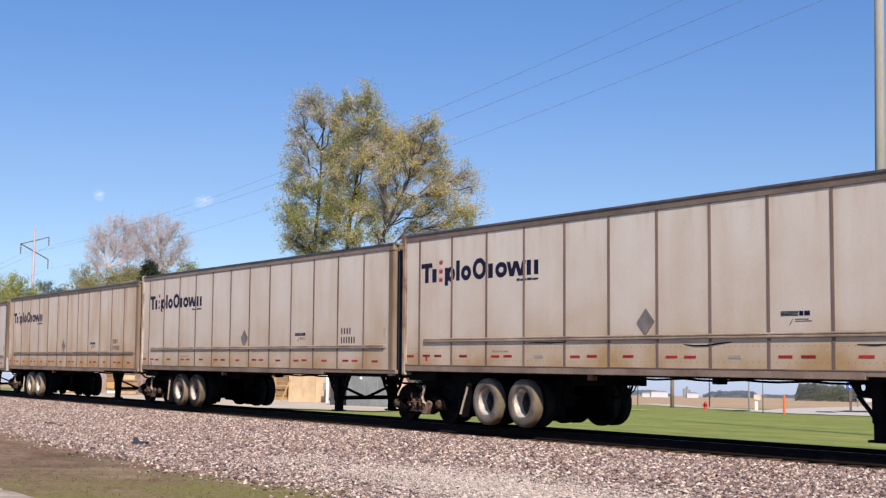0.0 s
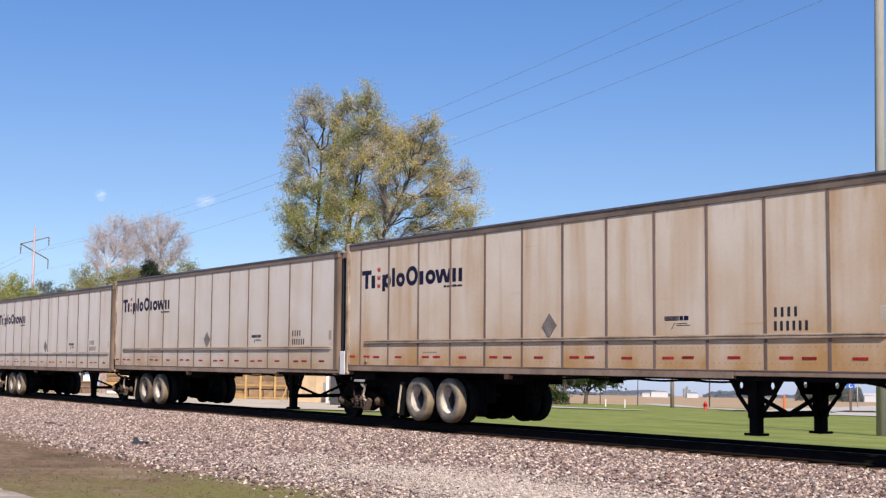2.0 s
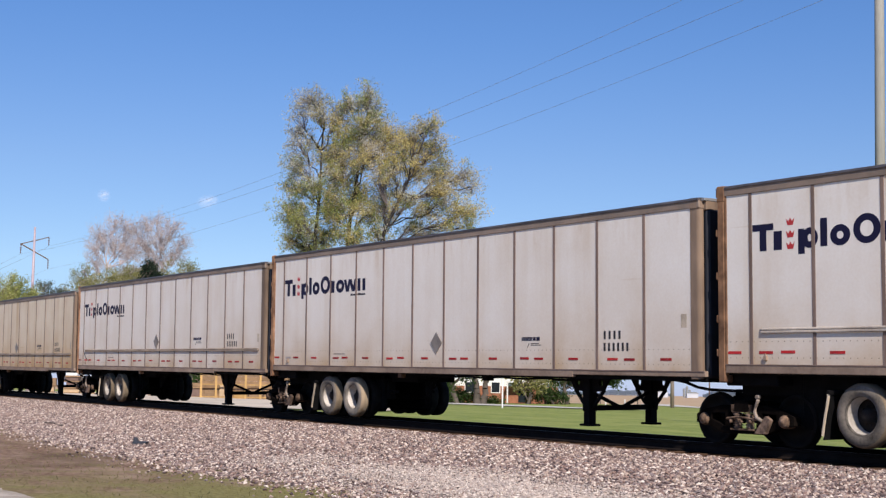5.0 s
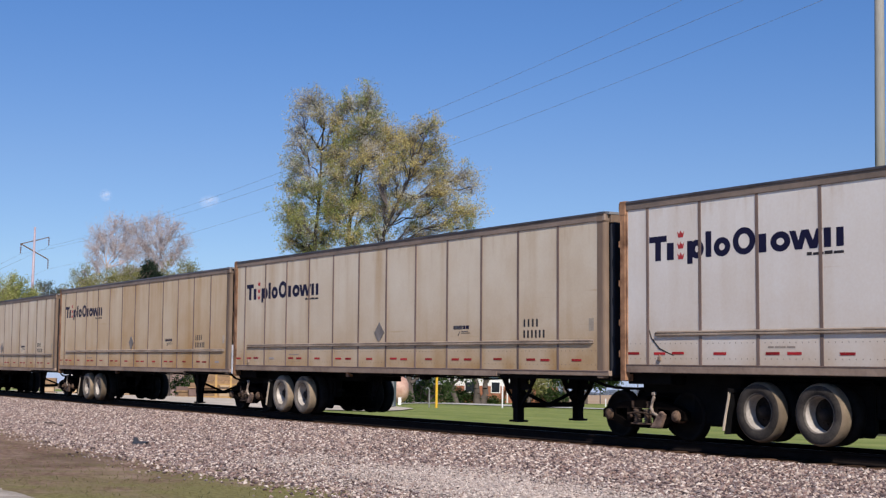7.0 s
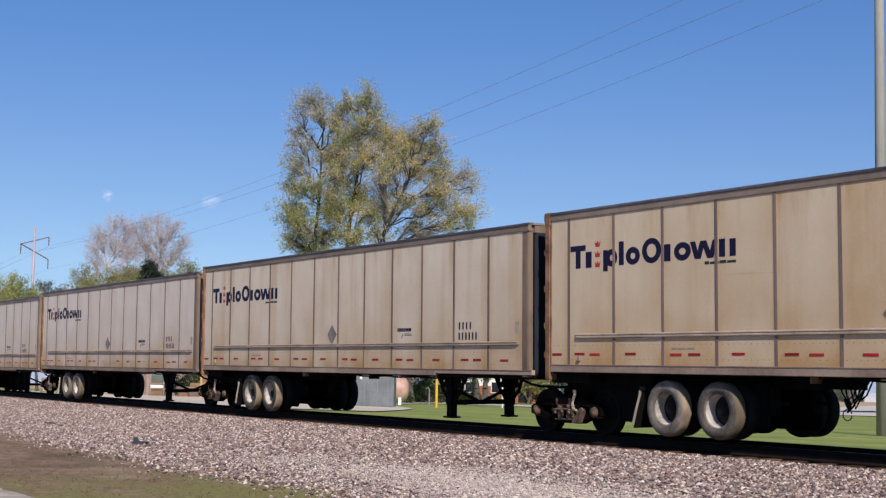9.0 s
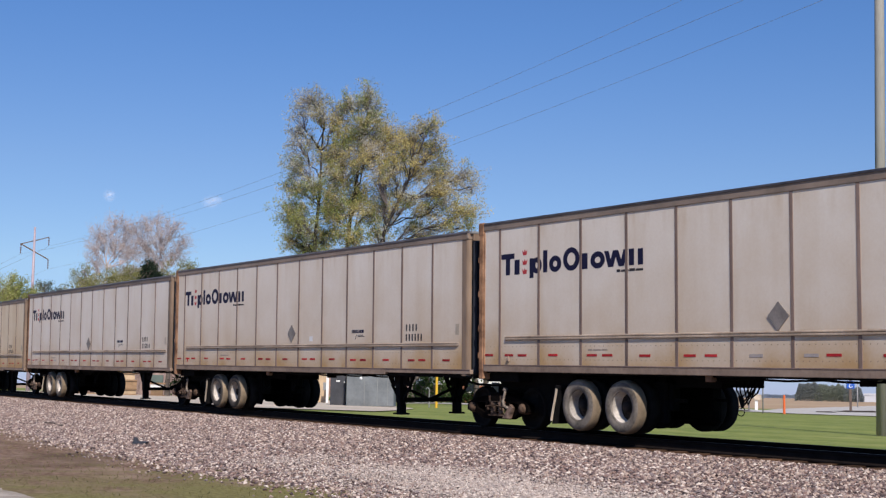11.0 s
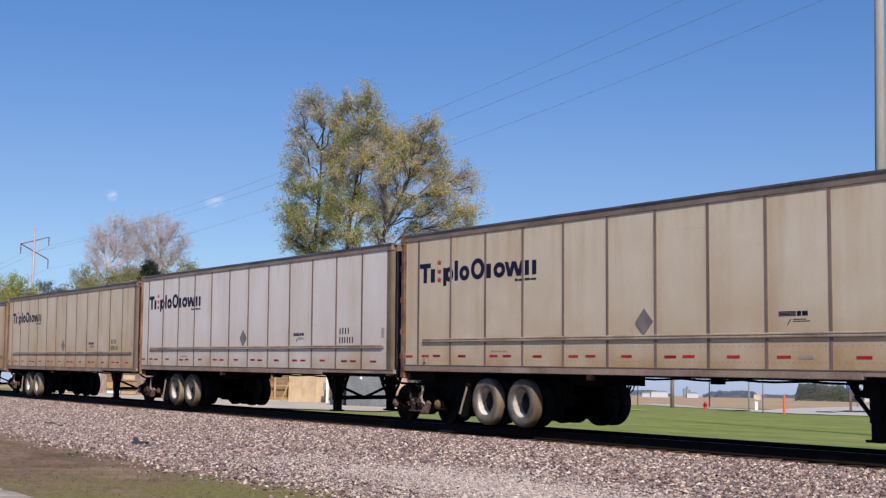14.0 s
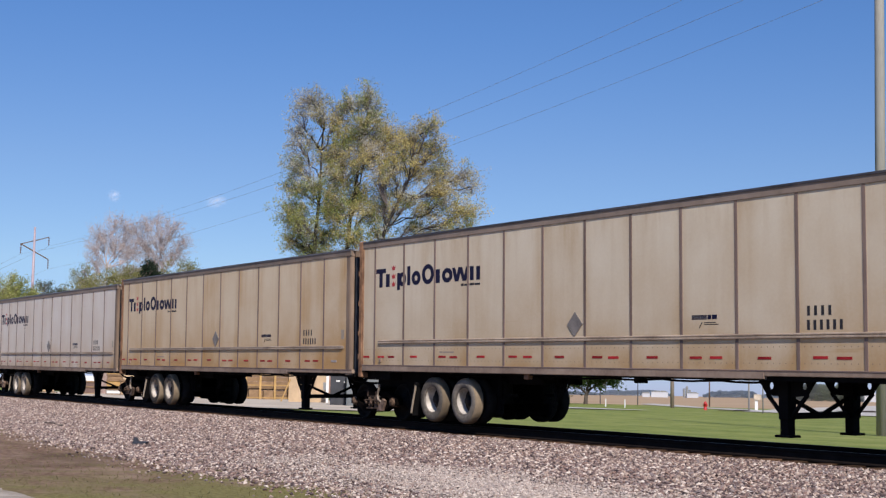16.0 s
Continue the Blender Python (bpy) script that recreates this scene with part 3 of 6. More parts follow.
def rim_mesh():
    bm = bmesh.new()
    # deep barrel, open to the outside, with the disc at its bottom
    lathe(bm, [(-0.115, 0.300), (-0.122, 0.292), (-0.115, 0.283), (-0.09, 0.272), (0.00, 0.262), (0.105, 0.250), (0.115, 0.235)], 36, mats=[2, 2, 2, 0, 0, 1])
    lathe(bm, [(0.115, 0.235), (0.105, 0.20), (0.080, 0.15), (0.06, 0.11), (0.0, 0.10), (-0.03, 0.085), (-0.035, 0.03), (-0.035, 0.001)], 24, mats=[1] * 7)
    for k in range(10):
        a = 2 * math.pi * k / 10
        lathe(bm, [(0.09, 0.014), (0.05, 0.014), (0.047, 0.001)], 6, at=(0.142 * math.cos(a), 0, 0.142 * math.sin(a)), mats=[1, 1])
    return data("rim", bm, (RIM, HUB, RIMLIP))


def gusset():
    """Wide plate over a landing leg, with two round holes."""
    def ring(cx, cz, r):
        return [(cx + r * math.cos(2 * math.pi * k / 10), cz + r * math.sin(2 * math.pi * k / 10)) for k in range(10)]
    poly = [(-0.62, 1.09), (0.62, 1.09), (0.40, 0.80), (0.13, 0.78), (0.13, 0.72), (-0.13, 0.72), (-0.13, 0.78), (-0.40, 0.80)]
    return data("gusset", prism(bmesh.new(), poly, -0.03, 0.03, [ring(-0.32, 0.95, 0.065), ring(0.36, 0.95, 0.065)]), CHASSIS)


def leg_mesh():
    bm = bmesh.new()
    box(bm, -0.10, 0.10, -0.10, 0.10, 0.42, 1.06, 0.01)
    box(bm, -0.085, 0.085, -0.085, 0.085, 0.16, 0.44, 0.01)
    box(bm, -0.16, 0.16, -0.13, 0.13, 0.14, 0.18, 0.01)
    box(bm, -0.11, 0.11, -0.09, 0.09, 0.14, 0.18, 0.01)
    for s in (-1, 1):
        beam(bm, (s * 0.42, 0, 0.82), (s * 0.08, 0, 0.46), 0.05)
    return data("landing_leg", bm, CHASSIS)


def rib_mesh():
    bm = bmesh.new()
    box(bm, -0.034, 0.034, -SIDE - 0.020, -SIDE + 0.02, 1.215, 3.96, 0.004)
    return data("side_post", bm, RIB)


def trailer_meshes():
    """Meshes that all trailers share."""
    m = {}
    m["rib"] = rib_mesh()
    bm = boxed(0.02, LENGTH - 0.12, -SIDE - 0.030, -SIDE + 0.04, 3.948, Z1, 0.008)
    m["roof_lip"] = data("roof_lip", boxed(0.23, LENGTH - 0.12, -SIDE - 0.046, -SIDE + 0.02, Z1 - 0.028, Z1 + 0.012, 0.004), LIP)
    m["top_rail"] = data("top_rail", bm, TOPRAIL)
    bm = boxed(0.215, 12.75, -SIDE - 0.030, -SIDE + 0.05, Z0, 1.225, 0.008)
    box(bm, 12.75, LENGTH, -SIDE - 0.028, -SIDE + 0.05, Z0 + 0.045, 1.225, 0.008)
    m["sill"] = data("sill_strip", boxed(0.215, LENGTH - 0.02, -SIDE - 0.036, -SIDE, 1.207, 1.229, 0.003), RIB)
    m["bottom_rail"] = data("bottom_rail", bm, LOWRAIL)
    bm = bmesh.new()
    sec = [(0.0, 1.797), (-0.016, 1.794), (-0.026, 1.782), (-0.028, 1.768), (-0.017, 1.760), (-0.017, 1.752), (-0.036, 1.744), (-0.038, 1.722), (-0.030, 1.713), (0.0, 1.711)]
    ends = ((0.93, 0.0), (0.99, 1.0), (15.69, 1.0), (15.76, 0.0))
    rings = [[bm.verts.new((x, -SIDE - 0.01 + y * (0.25 + 0.75 * k), 1.75 + (z - 1.75) * (0.6 + 0.4 * k))) for y, z in sec] for x, k in ends]
    for a, b in zip(rings, rings[1:]):
        for j in range(len(sec) - 1):
            bm.faces.new((a[j], b[j], b[j + 1], a[j + 1]))
    bm.faces.new(rings[0])
    bm.faces.new(rings[-1][::-1])
    bmesh.ops.recalc_face_normals(bm, faces=bm.faces[:])
    m["rub_rail_pale"] = data("rub_rail", bm.copy(), RUB_W)
    m["rub_rail"] = data("rub_rail", bm, RUB)
    m["reflector"] = data("reflector", boxed(-0.14, 0.14, -SIDE - 0.017, -SIDE - 0.011, 1.395, 1.439), RED)
    m["reflector_faded"] = data("reflector_faded", boxed(-0.14, 0.14, -SIDE - 0.017, -SIDE - 0.011, 1.392, 1.442), SILVER)
    bm = bmesh.new()
    # flat side plate that turns in a quarter round to the front
    def corner(grow, z0, z1):
        r, y0 = 0.09 + grow, -SIDE - 0.018 - grow
        ring = [(LENGTH - 0.335, y0 + 0.06), (LENGTH - 0.335, y0)] + [(LENGTH - 0.20 + r * math.sin(a), y0 + r - r * math.cos(a)) for a in np.linspace(0, math.pi / 2, 9)] + [(LENGTH - 0.15, y0 + r + 0.02)]
        lo, hi = [bm.verts.new((x, y, z0)) for x, y in ring], [bm.verts.new((x, y, z1)) for x, y in ring]
        for i in range(len(ring)):
            j = (i + 1) % len(ring)
            bm.faces.new((lo[i], lo[j], hi[j], hi[i]))
        bm.faces.new(hi)
        bm.faces.new(lo[::-1])
    corner(0.0, Z0 + 0.01, 3.94)
    corner(0.014, 3.94, Z1 - 0.03)
    bmesh.ops.recalc_face_normals(bm, faces=bm.faces[:])
    m["front_post"] = data("corner_post", bm, POST_F)
    bm = bmesh.new()
    corner(0.022, Z1 - 0.03, Z1 + 0.016)
    bmesh.ops.recalc_face_normals(bm, faces=bm.faces[:])
    m["corner_cap"] = data("corner_cap", bm, LIP)
    bm = boxed(0.05, 0.205, -SIDE - 0.035, -SIDE + 0.16, 0.93, Z1 + 0.02, 0.02)
    box(bm, 0.20, 0.25, -SIDE - 0.026, -SIDE + 0.05, 1.09, 3.92, 0.01)
    box(bm, 0.035, 0.22, -SIDE - 0.040, -SIDE + 0.10, 3.86, Z1 + 0.03, 0.02)
    for z in (1.35, 1.9, 2.6, 3.3):
        box(bm, 0.01, 0.055, -SIDE - 0.03, -SIDE + 0.08, z, z + 0.12, 0.01)
    m["rear_post"] = data("rear_post", bm, POST_R)
    for key, z in (("rear_post_pale", 1.0), ("rear_post_short", 1.42)):
        bm = boxed(0.06, 0.205, -SIDE - 0.035, -SIDE + 0.16, z, Z1 + 0.02, 0.02)
        box(bm, 0.20, 0.24, -SIDE - 0.026, -SIDE + 0.05, 1.235, 3.92, 0.01)
        box(bm, 0.045, 0.215, -SIDE - 0.040, -SIDE + 0.10, 3.88, Z1 + 0.03, 0.02)
        lathe(bm, [(-SIDE - 0.05, 0.001), (-SIDE - 0.05, 0.04), (-SIDE + 0.02, 0.04)], 10, at=(0.19, 0, 1.03))
        box(bm, 0.10, 0.20, -SIDE + 0.02, -SIDE + 0.12, 0.99, 1.43)
        m[key] = data("rear_post", bm, POST_W)
    m["post_mirror"] = data("far_rear_post", boxed(-0.02, 0.20, SIDE - 0.16, SIDE + 0.03, 1.05, Z1 + 0.02, 0.02), POST_R)
    m["roof"] = data("roof", boxed(0.05, LENGTH - 0.03, -SIDE + 0.02, SIDE - 0.01, Z1 - 0.04, Z1 + 0.008, 0.004), ROOF)
    m["front_wall"] = data("front_wall", boxed(LENGTH - 0.16, LENGTH - 0.02, -SIDE + 0.09, SIDE - 0.02, Z0 + 0.02, Z1 - 0.16, 0.05), SHADEWALL)
    m["front_header"] = data("front_header", boxed(LENGTH - 0.16, LENGTH - 0.04, -SIDE + 0.07, SIDE - 0.02, Z1 - 0.19, Z1 + 0.01, 0.01), POST_F)
    m["door"] = data("rear_door", boxed(0.05, 0.10, -1.12, -0.01, Z0 + 0.1, Z1 - 0.08, 0.01), POST_R)
    bm = bmesh.new()
    for y in (-0.85, -0.45):
        tube(bm, [(0.03, y, Z0 + 0.12), (0.03, y, Z1 - 0.1)], 0.018, 6)
    m["lock_rod"] = data("lock_rod", bm, CHASSIS)
    m["far_floor"] = data("floor_deck", boxed(0.1, LENGTH - 0.1, -SIDE + 0.06, SIDE - 0.04, Z0 - 0.03, Z0 + 0.10), CHASSIS)
    m["crossbeam"] = data("crossmember", boxed(-0.03, 0.03, -SIDE + 0.06, SIDE - 0.06, Z0 - 0.015, Z0 + 0.02), CHASSIS)
    bm = bmesh.new()
    for y in (-0.45, 0.45):
        box(bm, 0.2, 6.1, y - 0.06, y + 0.06, 0.86, Z0, 0.01)
    for x in (0.5, 1.6, 2.4, 3.6, 4.9, 6.0):
        box(bm, x - 0.05, x + 0.05, -0.45, 0.45, 0.88, 1.02)
    m["slider"] = data("slider_frame", bm, CHASSIS)
    bm = boxed(0.0, 1.5, -0.75, 0.75, 0.72, Z0, 0.03)
    box(bm, 1.3, 2.45, -0.78, 0.78, 0.20, Z0, 0.04)
    box(bm, 0.0, 1.1, -1.1, 1.1, 0.88, Z0, 0.02)
    m["coupler_frame"] = data("rear_coupler_frame", bm, CHASSIS)
    bm = boxed(14.2, LENGTH + 0.02, -0.45, 0.45, 1.03, Z0 + 0.05, 0.02)
    box(bm, LENGTH - 0.1, LENGTH + 0.5, -0.14, 0.14, 0.90, 1.04, 0.02)
    m["tongue"] = data("coupling_tongue", bm, CHASSIS)
    m["tire"], m["tire_clean"], m["rim"] = tire_mesh(RUBBER), tire_mesh(CLEANRUBBER), rim_mesh()
    # tire for the inner and far places: their shade is painted in, all black
    m["tire_shaded"] = data("tire", lathe(bmesh.new(), tire_profile(), 36), SHADE_RUBBER)
    m["axle"] = data("axle", tube(bmesh.new(), [(0, -1.0, 0), (0, 1.0, 0)], 0.07, 12), CHASSIS)
    bm = bmesh.new()
    for y in (-0.5, 0.5):
        box(bm, -0.9, 0.9, y - 0.05, y + 0.05, 0.10, 0.16)
        box(bm, -0.12, 0.12, y - 0.07, y + 0.07, 0.10, 0.42)
        box(bm, -0.66, 0.66, y - 0.12, y + 0.12, -0.06, 0.44, 0.03)
        lathe(bm, [(y * 1.1 - 0.1, 0.001), (y * 1.1 - 0.1, 0.21), (y * 1.1 + 0.1, 0.21), (y * 1.1 + 0.1, 0.001)], 14)
        tube(bm, [(0.25, y, 0.05), (0.25, y, 0.40)], 0.11, 10)
        tube(bm, [(-0.55, y + 0.18, 0.2), (-0.25, y + 0.18, 0.2)], 0.09, 10)
        box(bm, -0.61, 0.61, y * 1.25 - 0.05, y * 1.25 + 0.05, -0.34, 0.52, 0.08)
    m["suspension"] = data("suspension", bm, CHASSIS)
    bm = prism(bmesh.new(), [(-0.012, 0.0), (0.012, 0.0), (0.016, -0.12), (0.006, -0.40), (0.010, -0.64), (-0.012, -0.64), (-0.014, -0.40), (-0.004, -0.12)], -1.30, -1.262)
    m["flap_rubber"] = data("flap_rubber", boxed(-0.010, 0.010, -1.245, -0.66, -0.70, -0.02), CHASSIS)
    m["flap"] = data("mud_flap", bm, FLAP)
    m["flap_arm"] = data("flap_bracket", boxed(-0.03, 0.03, -1.30, -0.45, -0.01, 0.05, 0.006), CHASSIS)
    m["gusset"], m["leg"] = gusset(), leg_mesh()
    bm = bmesh.new()
    beam(bm, (0, -0.72, 0.50), (0, 0.72, 0.50), 0.09, 0.10)
    m["crossbar"] = data("leg_crossbar", bm, CHASSIS)
    bm = bmesh.new()
    for s in (-1, 1):
        beam(bm, (0, s * 0.74, 0.80), (0, s * 0.08, 0.53), 0.05, 0.06)
    m["brace"] = data("leg_brace", bm, CHASSIS)
    poly = [(0.0, 0.225), (0.22, 0.0), (0.0, -0.225), (-0.22, 0.0)]
    m["placard"] = data("placard", prism(bmesh.new(), poly, -SIDE - 0.030, -SIDE - 0.012), PLACARD)
    m["blocks"] = [emblem_bar(*b) for b in EMBLEM_BARS] + [emblem_slant(*b, 0.0006 * i) for i, b in enumerate(EMBLEM_SLANTS)] + [emblem_ring(*b) for b in EMBLEM_RINGS]
    bm = bmesh.new()
    for z in (3.06, 3.24, 3.43):
        bm.faces.new([bm.verts.new((1.58 + x, -SIDE - 0.0115, z + zz)) for x, zz in ((-0.055, -0.055), (0.055, -0.055), (0.085, 0.05), (0.035, 0.005), (0.0, 0.062), (-0.035, 0.005), (-0.085, 0.05))])
    ext = bmesh.ops.extrude_face_region(bm, geom=bm.faces[:])
    bmesh.ops.translate(bm, verts=[g for g in ext["geom"] if isinstance(g, bmesh.types.BMVert)], vec=(0, -0.003, 0))
    bmesh.ops.recalc_face_normals(bm, faces=bm.faces[:])
    m["red_marks"] = data("red_marks", bm, REDINK)
    m["small_bar"] = data("small_bar", flat_bars([(4.30, 4.40, 2.90, 2.95), (4.42, 4.62, 2.90, 2.94), (4.64, 4.79, 2.90, 2.95), (4.81, 5.00, 2.90, 2.94)]), GREYINK)
    rows = [(11.15, 11.50, 2.045 + 0.020 * i, 2.058 + 0.020 * i) for i in range(4)] + [(11.52, 11.60, 2.045, 2.118), (11.62, 11.73, 2.045, 2.118)]
    m["stripe_bar"] = data("stripe_bar", flat_bars(rows), INK)
    rows = [(11.44, 11.70, 1.985, 1.998), (11.44, 11.77, 1.955, 1.968)]
    bm = flat_bars(rows)
    beam(bm, (11.33, -SIDE - 0.013, 1.90), (11.40, -SIDE - 0.013, 2.0), 0.003, 0.025, up=(0, 1, 0))
    m["fine_bar"] = data("fine_bar", bm, GREYINK)
    m["mark_bar"] = data("marking_bar", flat_bars([(-0.027, 0.027, -0.075, 0.075)]), GREYINK)
    m["note_bar"] = data("note_bar", flat_bars([(3.50, 3.62, 1.50, 1.53), (3.64, 3.86, 1.50, 1.53), (3.88, 4.05, 1.50, 1.53)]), FAINT)
    m["patch"] = data("worn_patch", flat_bars([(15.62, 15.76, 1.95, 2.18)], 0.003), FLAP)
    bm = tube(bmesh.new(), [(14.9, -0.75, 1.06), (15.2, -0.8, 1.03), (15.5, -0.82, 0.95), (15.8, -0.82, 0.915), (16.3, -0.75, 0.905), (16.75, -0.6, 0.93), (16.95, -0.5, 0.95)], 0.028, 6)
    m["hose"] = data("air_hose", bm, CHASSIS)
    pts = [(5.8 + 0.35 * i, -0.9, 1.045 - 0.03 * abs(math.sin(i * 0.8))) for i in range(20)]
    m["line"] = data("brake_line", tube(bmesh.new(), pts, 0.02, 5), CHASSIS)
    bm = boxed(6.45, 6.60, -SIDE + 0.02, -SIDE + 0.14, 0.98, Z0 + 0.01, 0.01)
    m["lamp_box"] = data("side_bracket", bm, POST_R)
    m["valve"] = data("valve_box", boxed(9.35, 9.52, -1.0, -0.8, 0.96, 1.07, 0.01), CHASSIS)
    bm = bmesh.new()
    for i in range(4):
        tube(bm, [(6.38 + 0.08 * i, -0.50, 1.05), (6.44 + 0.09 * i, -0.53, 0.84 - 0.05 * (i % 2)), (6.54 + 0.08 * i, -0.54, 0.72 - 0.06 * (i % 3)), (6.66 + 0.08 * i, -0.53, 0.80), (6.74 + 0.09 * i, -0.50, 1.05)], 0.014, 5)
    bm2 = boxed(1.02, 1.09, -SIDE - 0.045, -SIDE - 0.010, 1.29, 1.36, 0.006)
    box(bm2, 1.045, 1.065, -SIDE - 0.030, -SIDE - 0.010, 1.36, 1.40, 0.003)
    m["bracket"] = data("marker_bracket", bm2, LOWRAIL)
    tube(bm, [(6.95, -0.52, 1.02), (6.80, -0.55, 0.80), (6.66, -0.56, 0.62), (6.56, -0.56, 0.54)], 0.016, 5)
    tube(bm, [(6.56 + 0.085 * math.cos(a), -0.56, 0.50 + 0.085 * math.sin(a)) for a in np.linspace(0.3, 6.2, 14)], 0.009, 5)
    tube(bm, [(6.50, -0.53, 0.74), (6.58, -0.55, 0.64), (6.60, -0.56, 0.56)], [0.03, 0.045, 0.02], 6)
    bm2 = boxed(6.05, 6.50, -0.52, -0.49, 1.035, 1.06)
    box(bm2, 6.05, 6.50, -0.52, -0.49, 0.955, 0.975)
    for x in (6.05, 6.155, 6.26, 6.365, 6.47):
        box(bm2, x, x + 0.03, -0.518, -0.492, 0.97, 1.04)
    m["rail_end"] = data("slider_rail_end", bm2, CHASSIS)
    m["slack"] = data("slack_hose", bm, CHASSIS)
    return m


REFLECT_AT = [0.40, 1.06, 1.50, 2.46, 3.60, 4.04, 5.04, 6.14, 6.62, 7.62, 8.72, 9.16, 10.18, 11.24, 11.70, 12.76, 13.86, 14.31, 15.26]


def build_trailer(tone, slide=0.0, logo=0.0, seed=0, gear=0.0):
    m = once("trailer", trailer_meshes)
    rng = random.Random(seed)
    skin, word = PAINTS[tone]
    thing = tagged(empty("trailer"), f"{word} ribbed steel box trailer riding coupled on railway bogies", "trailer", "trailers of the train")
    edges = [0.24] + RIBS + [LENGTH - 0.33]
    for i, (a, b) in enumerate(zip(edges, edges[1:])):
        me = once(("panel", tone, i), lambda: data("side_panel", boxed(a + 0.003, b - 0.003, -SIDE - 0.012, -SIDE + 0.012, 1.20, 3.97, 0.003), skin))
        part("side_panel", me, None, thing)
    for x in RIBS:
        part("side_post", m["rib"], None, thing, at=pose(x, 0, 0))
    fw = once(("far", tone), lambda: data("far_wall", boxed(0.1, LENGTH - 0.1, SIDE - 0.03, SIDE, Z0, Z1 - 0.02), skin))
    part("far_wall", fw, None, thing)
    plain = seed == 59                           # this one has no rub rail, and its markings sit lower
    drop = -0.28 if plain else 0.0
    lab = {"red_marks": "small red emblem marks", "rub_rail": "dented grey rub rail", "rear_post": "rust-streaked rear corner post", "placard": "grey diamond placard holder", "front_wall": "dark front wall"}
    for key in ("top_rail", "roof_lip", "bottom_rail", "sill", "rub_rail", "front_post", "corner_cap", "rear_post", "post_mirror", "roof", "front_wall", "front_header", "far_floor", "slider", "coupler_frame", "tongue",
                "stripe_bar", "fine_bar", "note_bar", "patch", "hose", "line", "lamp_box", "valve", "slack", "rail_end"):
        if not (plain and key == "rub_rail"):
            key = {("rear_post", 61): "rear_post_short", ("rear_post", 62): "rear_post_pale", ("rear_post", 63): "rear_post_pale", ("rear_post", 64): "rear_post_pale", ("rub_rail", 60): "rub_rail_pale"}.get((key, seed), key)
            part(m[key].name.split(".")[0], m[key], None, thing, lab.get(key, ""), at=pose(0, 0, drop if key in ("stripe_bar", "fine_bar") else 0))
    for x, z in [(13.65 + 0.135 * i, 2.13) for i in range(4)] + [(13.645 + 0.124 * i, 1.915) for i in range(6)]:
        part("marking_bar", m["mark_bar"], None, thing, at=pose(x, 0, z + drop))
    for me in m["blocks"]:
        part(me.name.split(".")[0], me, None, thing, "dark blue vinyl mark", at=pose(logo, 0, 0))
    for key in ("red_marks", "small_bar"):
        part(m[key].name.split(".")[0], m[key], None, thing, lab.get(key, ""), at=pose(logo, 0, 0))
    for s in (0, 180):
        d = part("rear_door", m["door"], None, thing, at=pose(0, 0, 0) if not s else pose(0, 1.13, 0))
        part("lock_rod", m["lock_rod"], None, d)
    for x in np.arange(0.5, 15.6, 0.9):
        part("crossmember", m["crossbeam"], None, thing, at=pose(x, 0, 0))
    part("placard", m["placard"], None, thing, lab["placard"], at=pose({62: 7.98, 53: 8.0}.get(seed, 8.09), 0, 2.03 + drop + (0.05 if seed == 53 else 0.0)))
    for x in REFLECT_AT:
        bad = rng.random() < 0.025
        part("reflector", m["reflector_faded" if bad else "reflector"], None, thing, at=pose(x + rng.uniform(-0.01, 0.01), 0, rng.uniform(-0.008, 0.008)))
    for ax in (3.05 + slide, 4.27 + slide):
        part("axle", m["axle"], None, thing, at=pose(ax, 0, 0.495))
        part("suspension", m["suspension"], None, thing, at=pose(ax, 0, 0.495))
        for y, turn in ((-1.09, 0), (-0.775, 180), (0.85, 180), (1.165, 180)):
            wheel = part("tire", m["tire_shaded" if y > -1 else "tire_clean" if seed in (48, 50, 53, 55, 58, 63) else "tire"], None, thing, at=pose(ax, y, 0.495, 0, 0, turn) @ pose(0, 0, 0, 0, rng.uniform(0, 360), 0))
            part("rim", m["rim"], None, wheel)
    fl = part("mud_flap", m["flap"], None, thing, "cream plastic mud flap", at=pose(2.52 + slide, 0, 0.80, 0, rng.uniform(9, 25), 0))
    part("flap_bracket", m["flap_arm"], None, fl)
    part("flap_rubber", m["flap_rubber"], None, fl)
    for y in (-0.77, 0.77):
        leg = part("landing_leg", m["leg"], None, thing, at=pose(12.58 + gear, y, 0.025))
        part("gusset", m["gusset"], None, leg)
    part("leg_crossbar", m["crossbar"], None, thing, at=pose(12.58 + gear, 0, 0))
    part("leg_brace", m["brace"], None, thing, at=pose(12.58 + gear, 0, 0))
    if seed in (53, 64):
        part("red_tab", flat_bars([(1.02, 1.09, 1.31, 1.40)], 0.004, 0.011), RED, thing, "red tape tab")
    else:
        part("marker_bracket", m["bracket"], None, thing)
    if seed == 64:
        for pts in (((4.72, 1.675), (5.0, 1.68), (5.4, 1.672), (5.8, 1.68)), ((9.02, 1.625), (9.25, 1.60), (9.55, 1.60), (9.80, 1.63), (10.12, 1.655)), ((12.6, 1.60), (12.9, 1.59), (13.3, 1.60))):
            part("scuff_mark", tube(bmesh.new(), [(x, -SIDE - 0.012, z) for x, z in pts], [0.006] + [0.014] * (len(pts) - 2) + [0.006], 6), CHASSIS, thing, "black rubbed scuff")
    if seed == 58:
        part("scuff_mark", tube(bmesh.new(), [(x, -SIDE - 0.012, z) for x, z in ((0.72, 1.98), (0.85, 1.68), (1.05, 1.50), (1.4, 1.38))], [0.004, 0.010, 0.012, 0.005], 6), CHASSIS, thing, "black rubbed scuff")
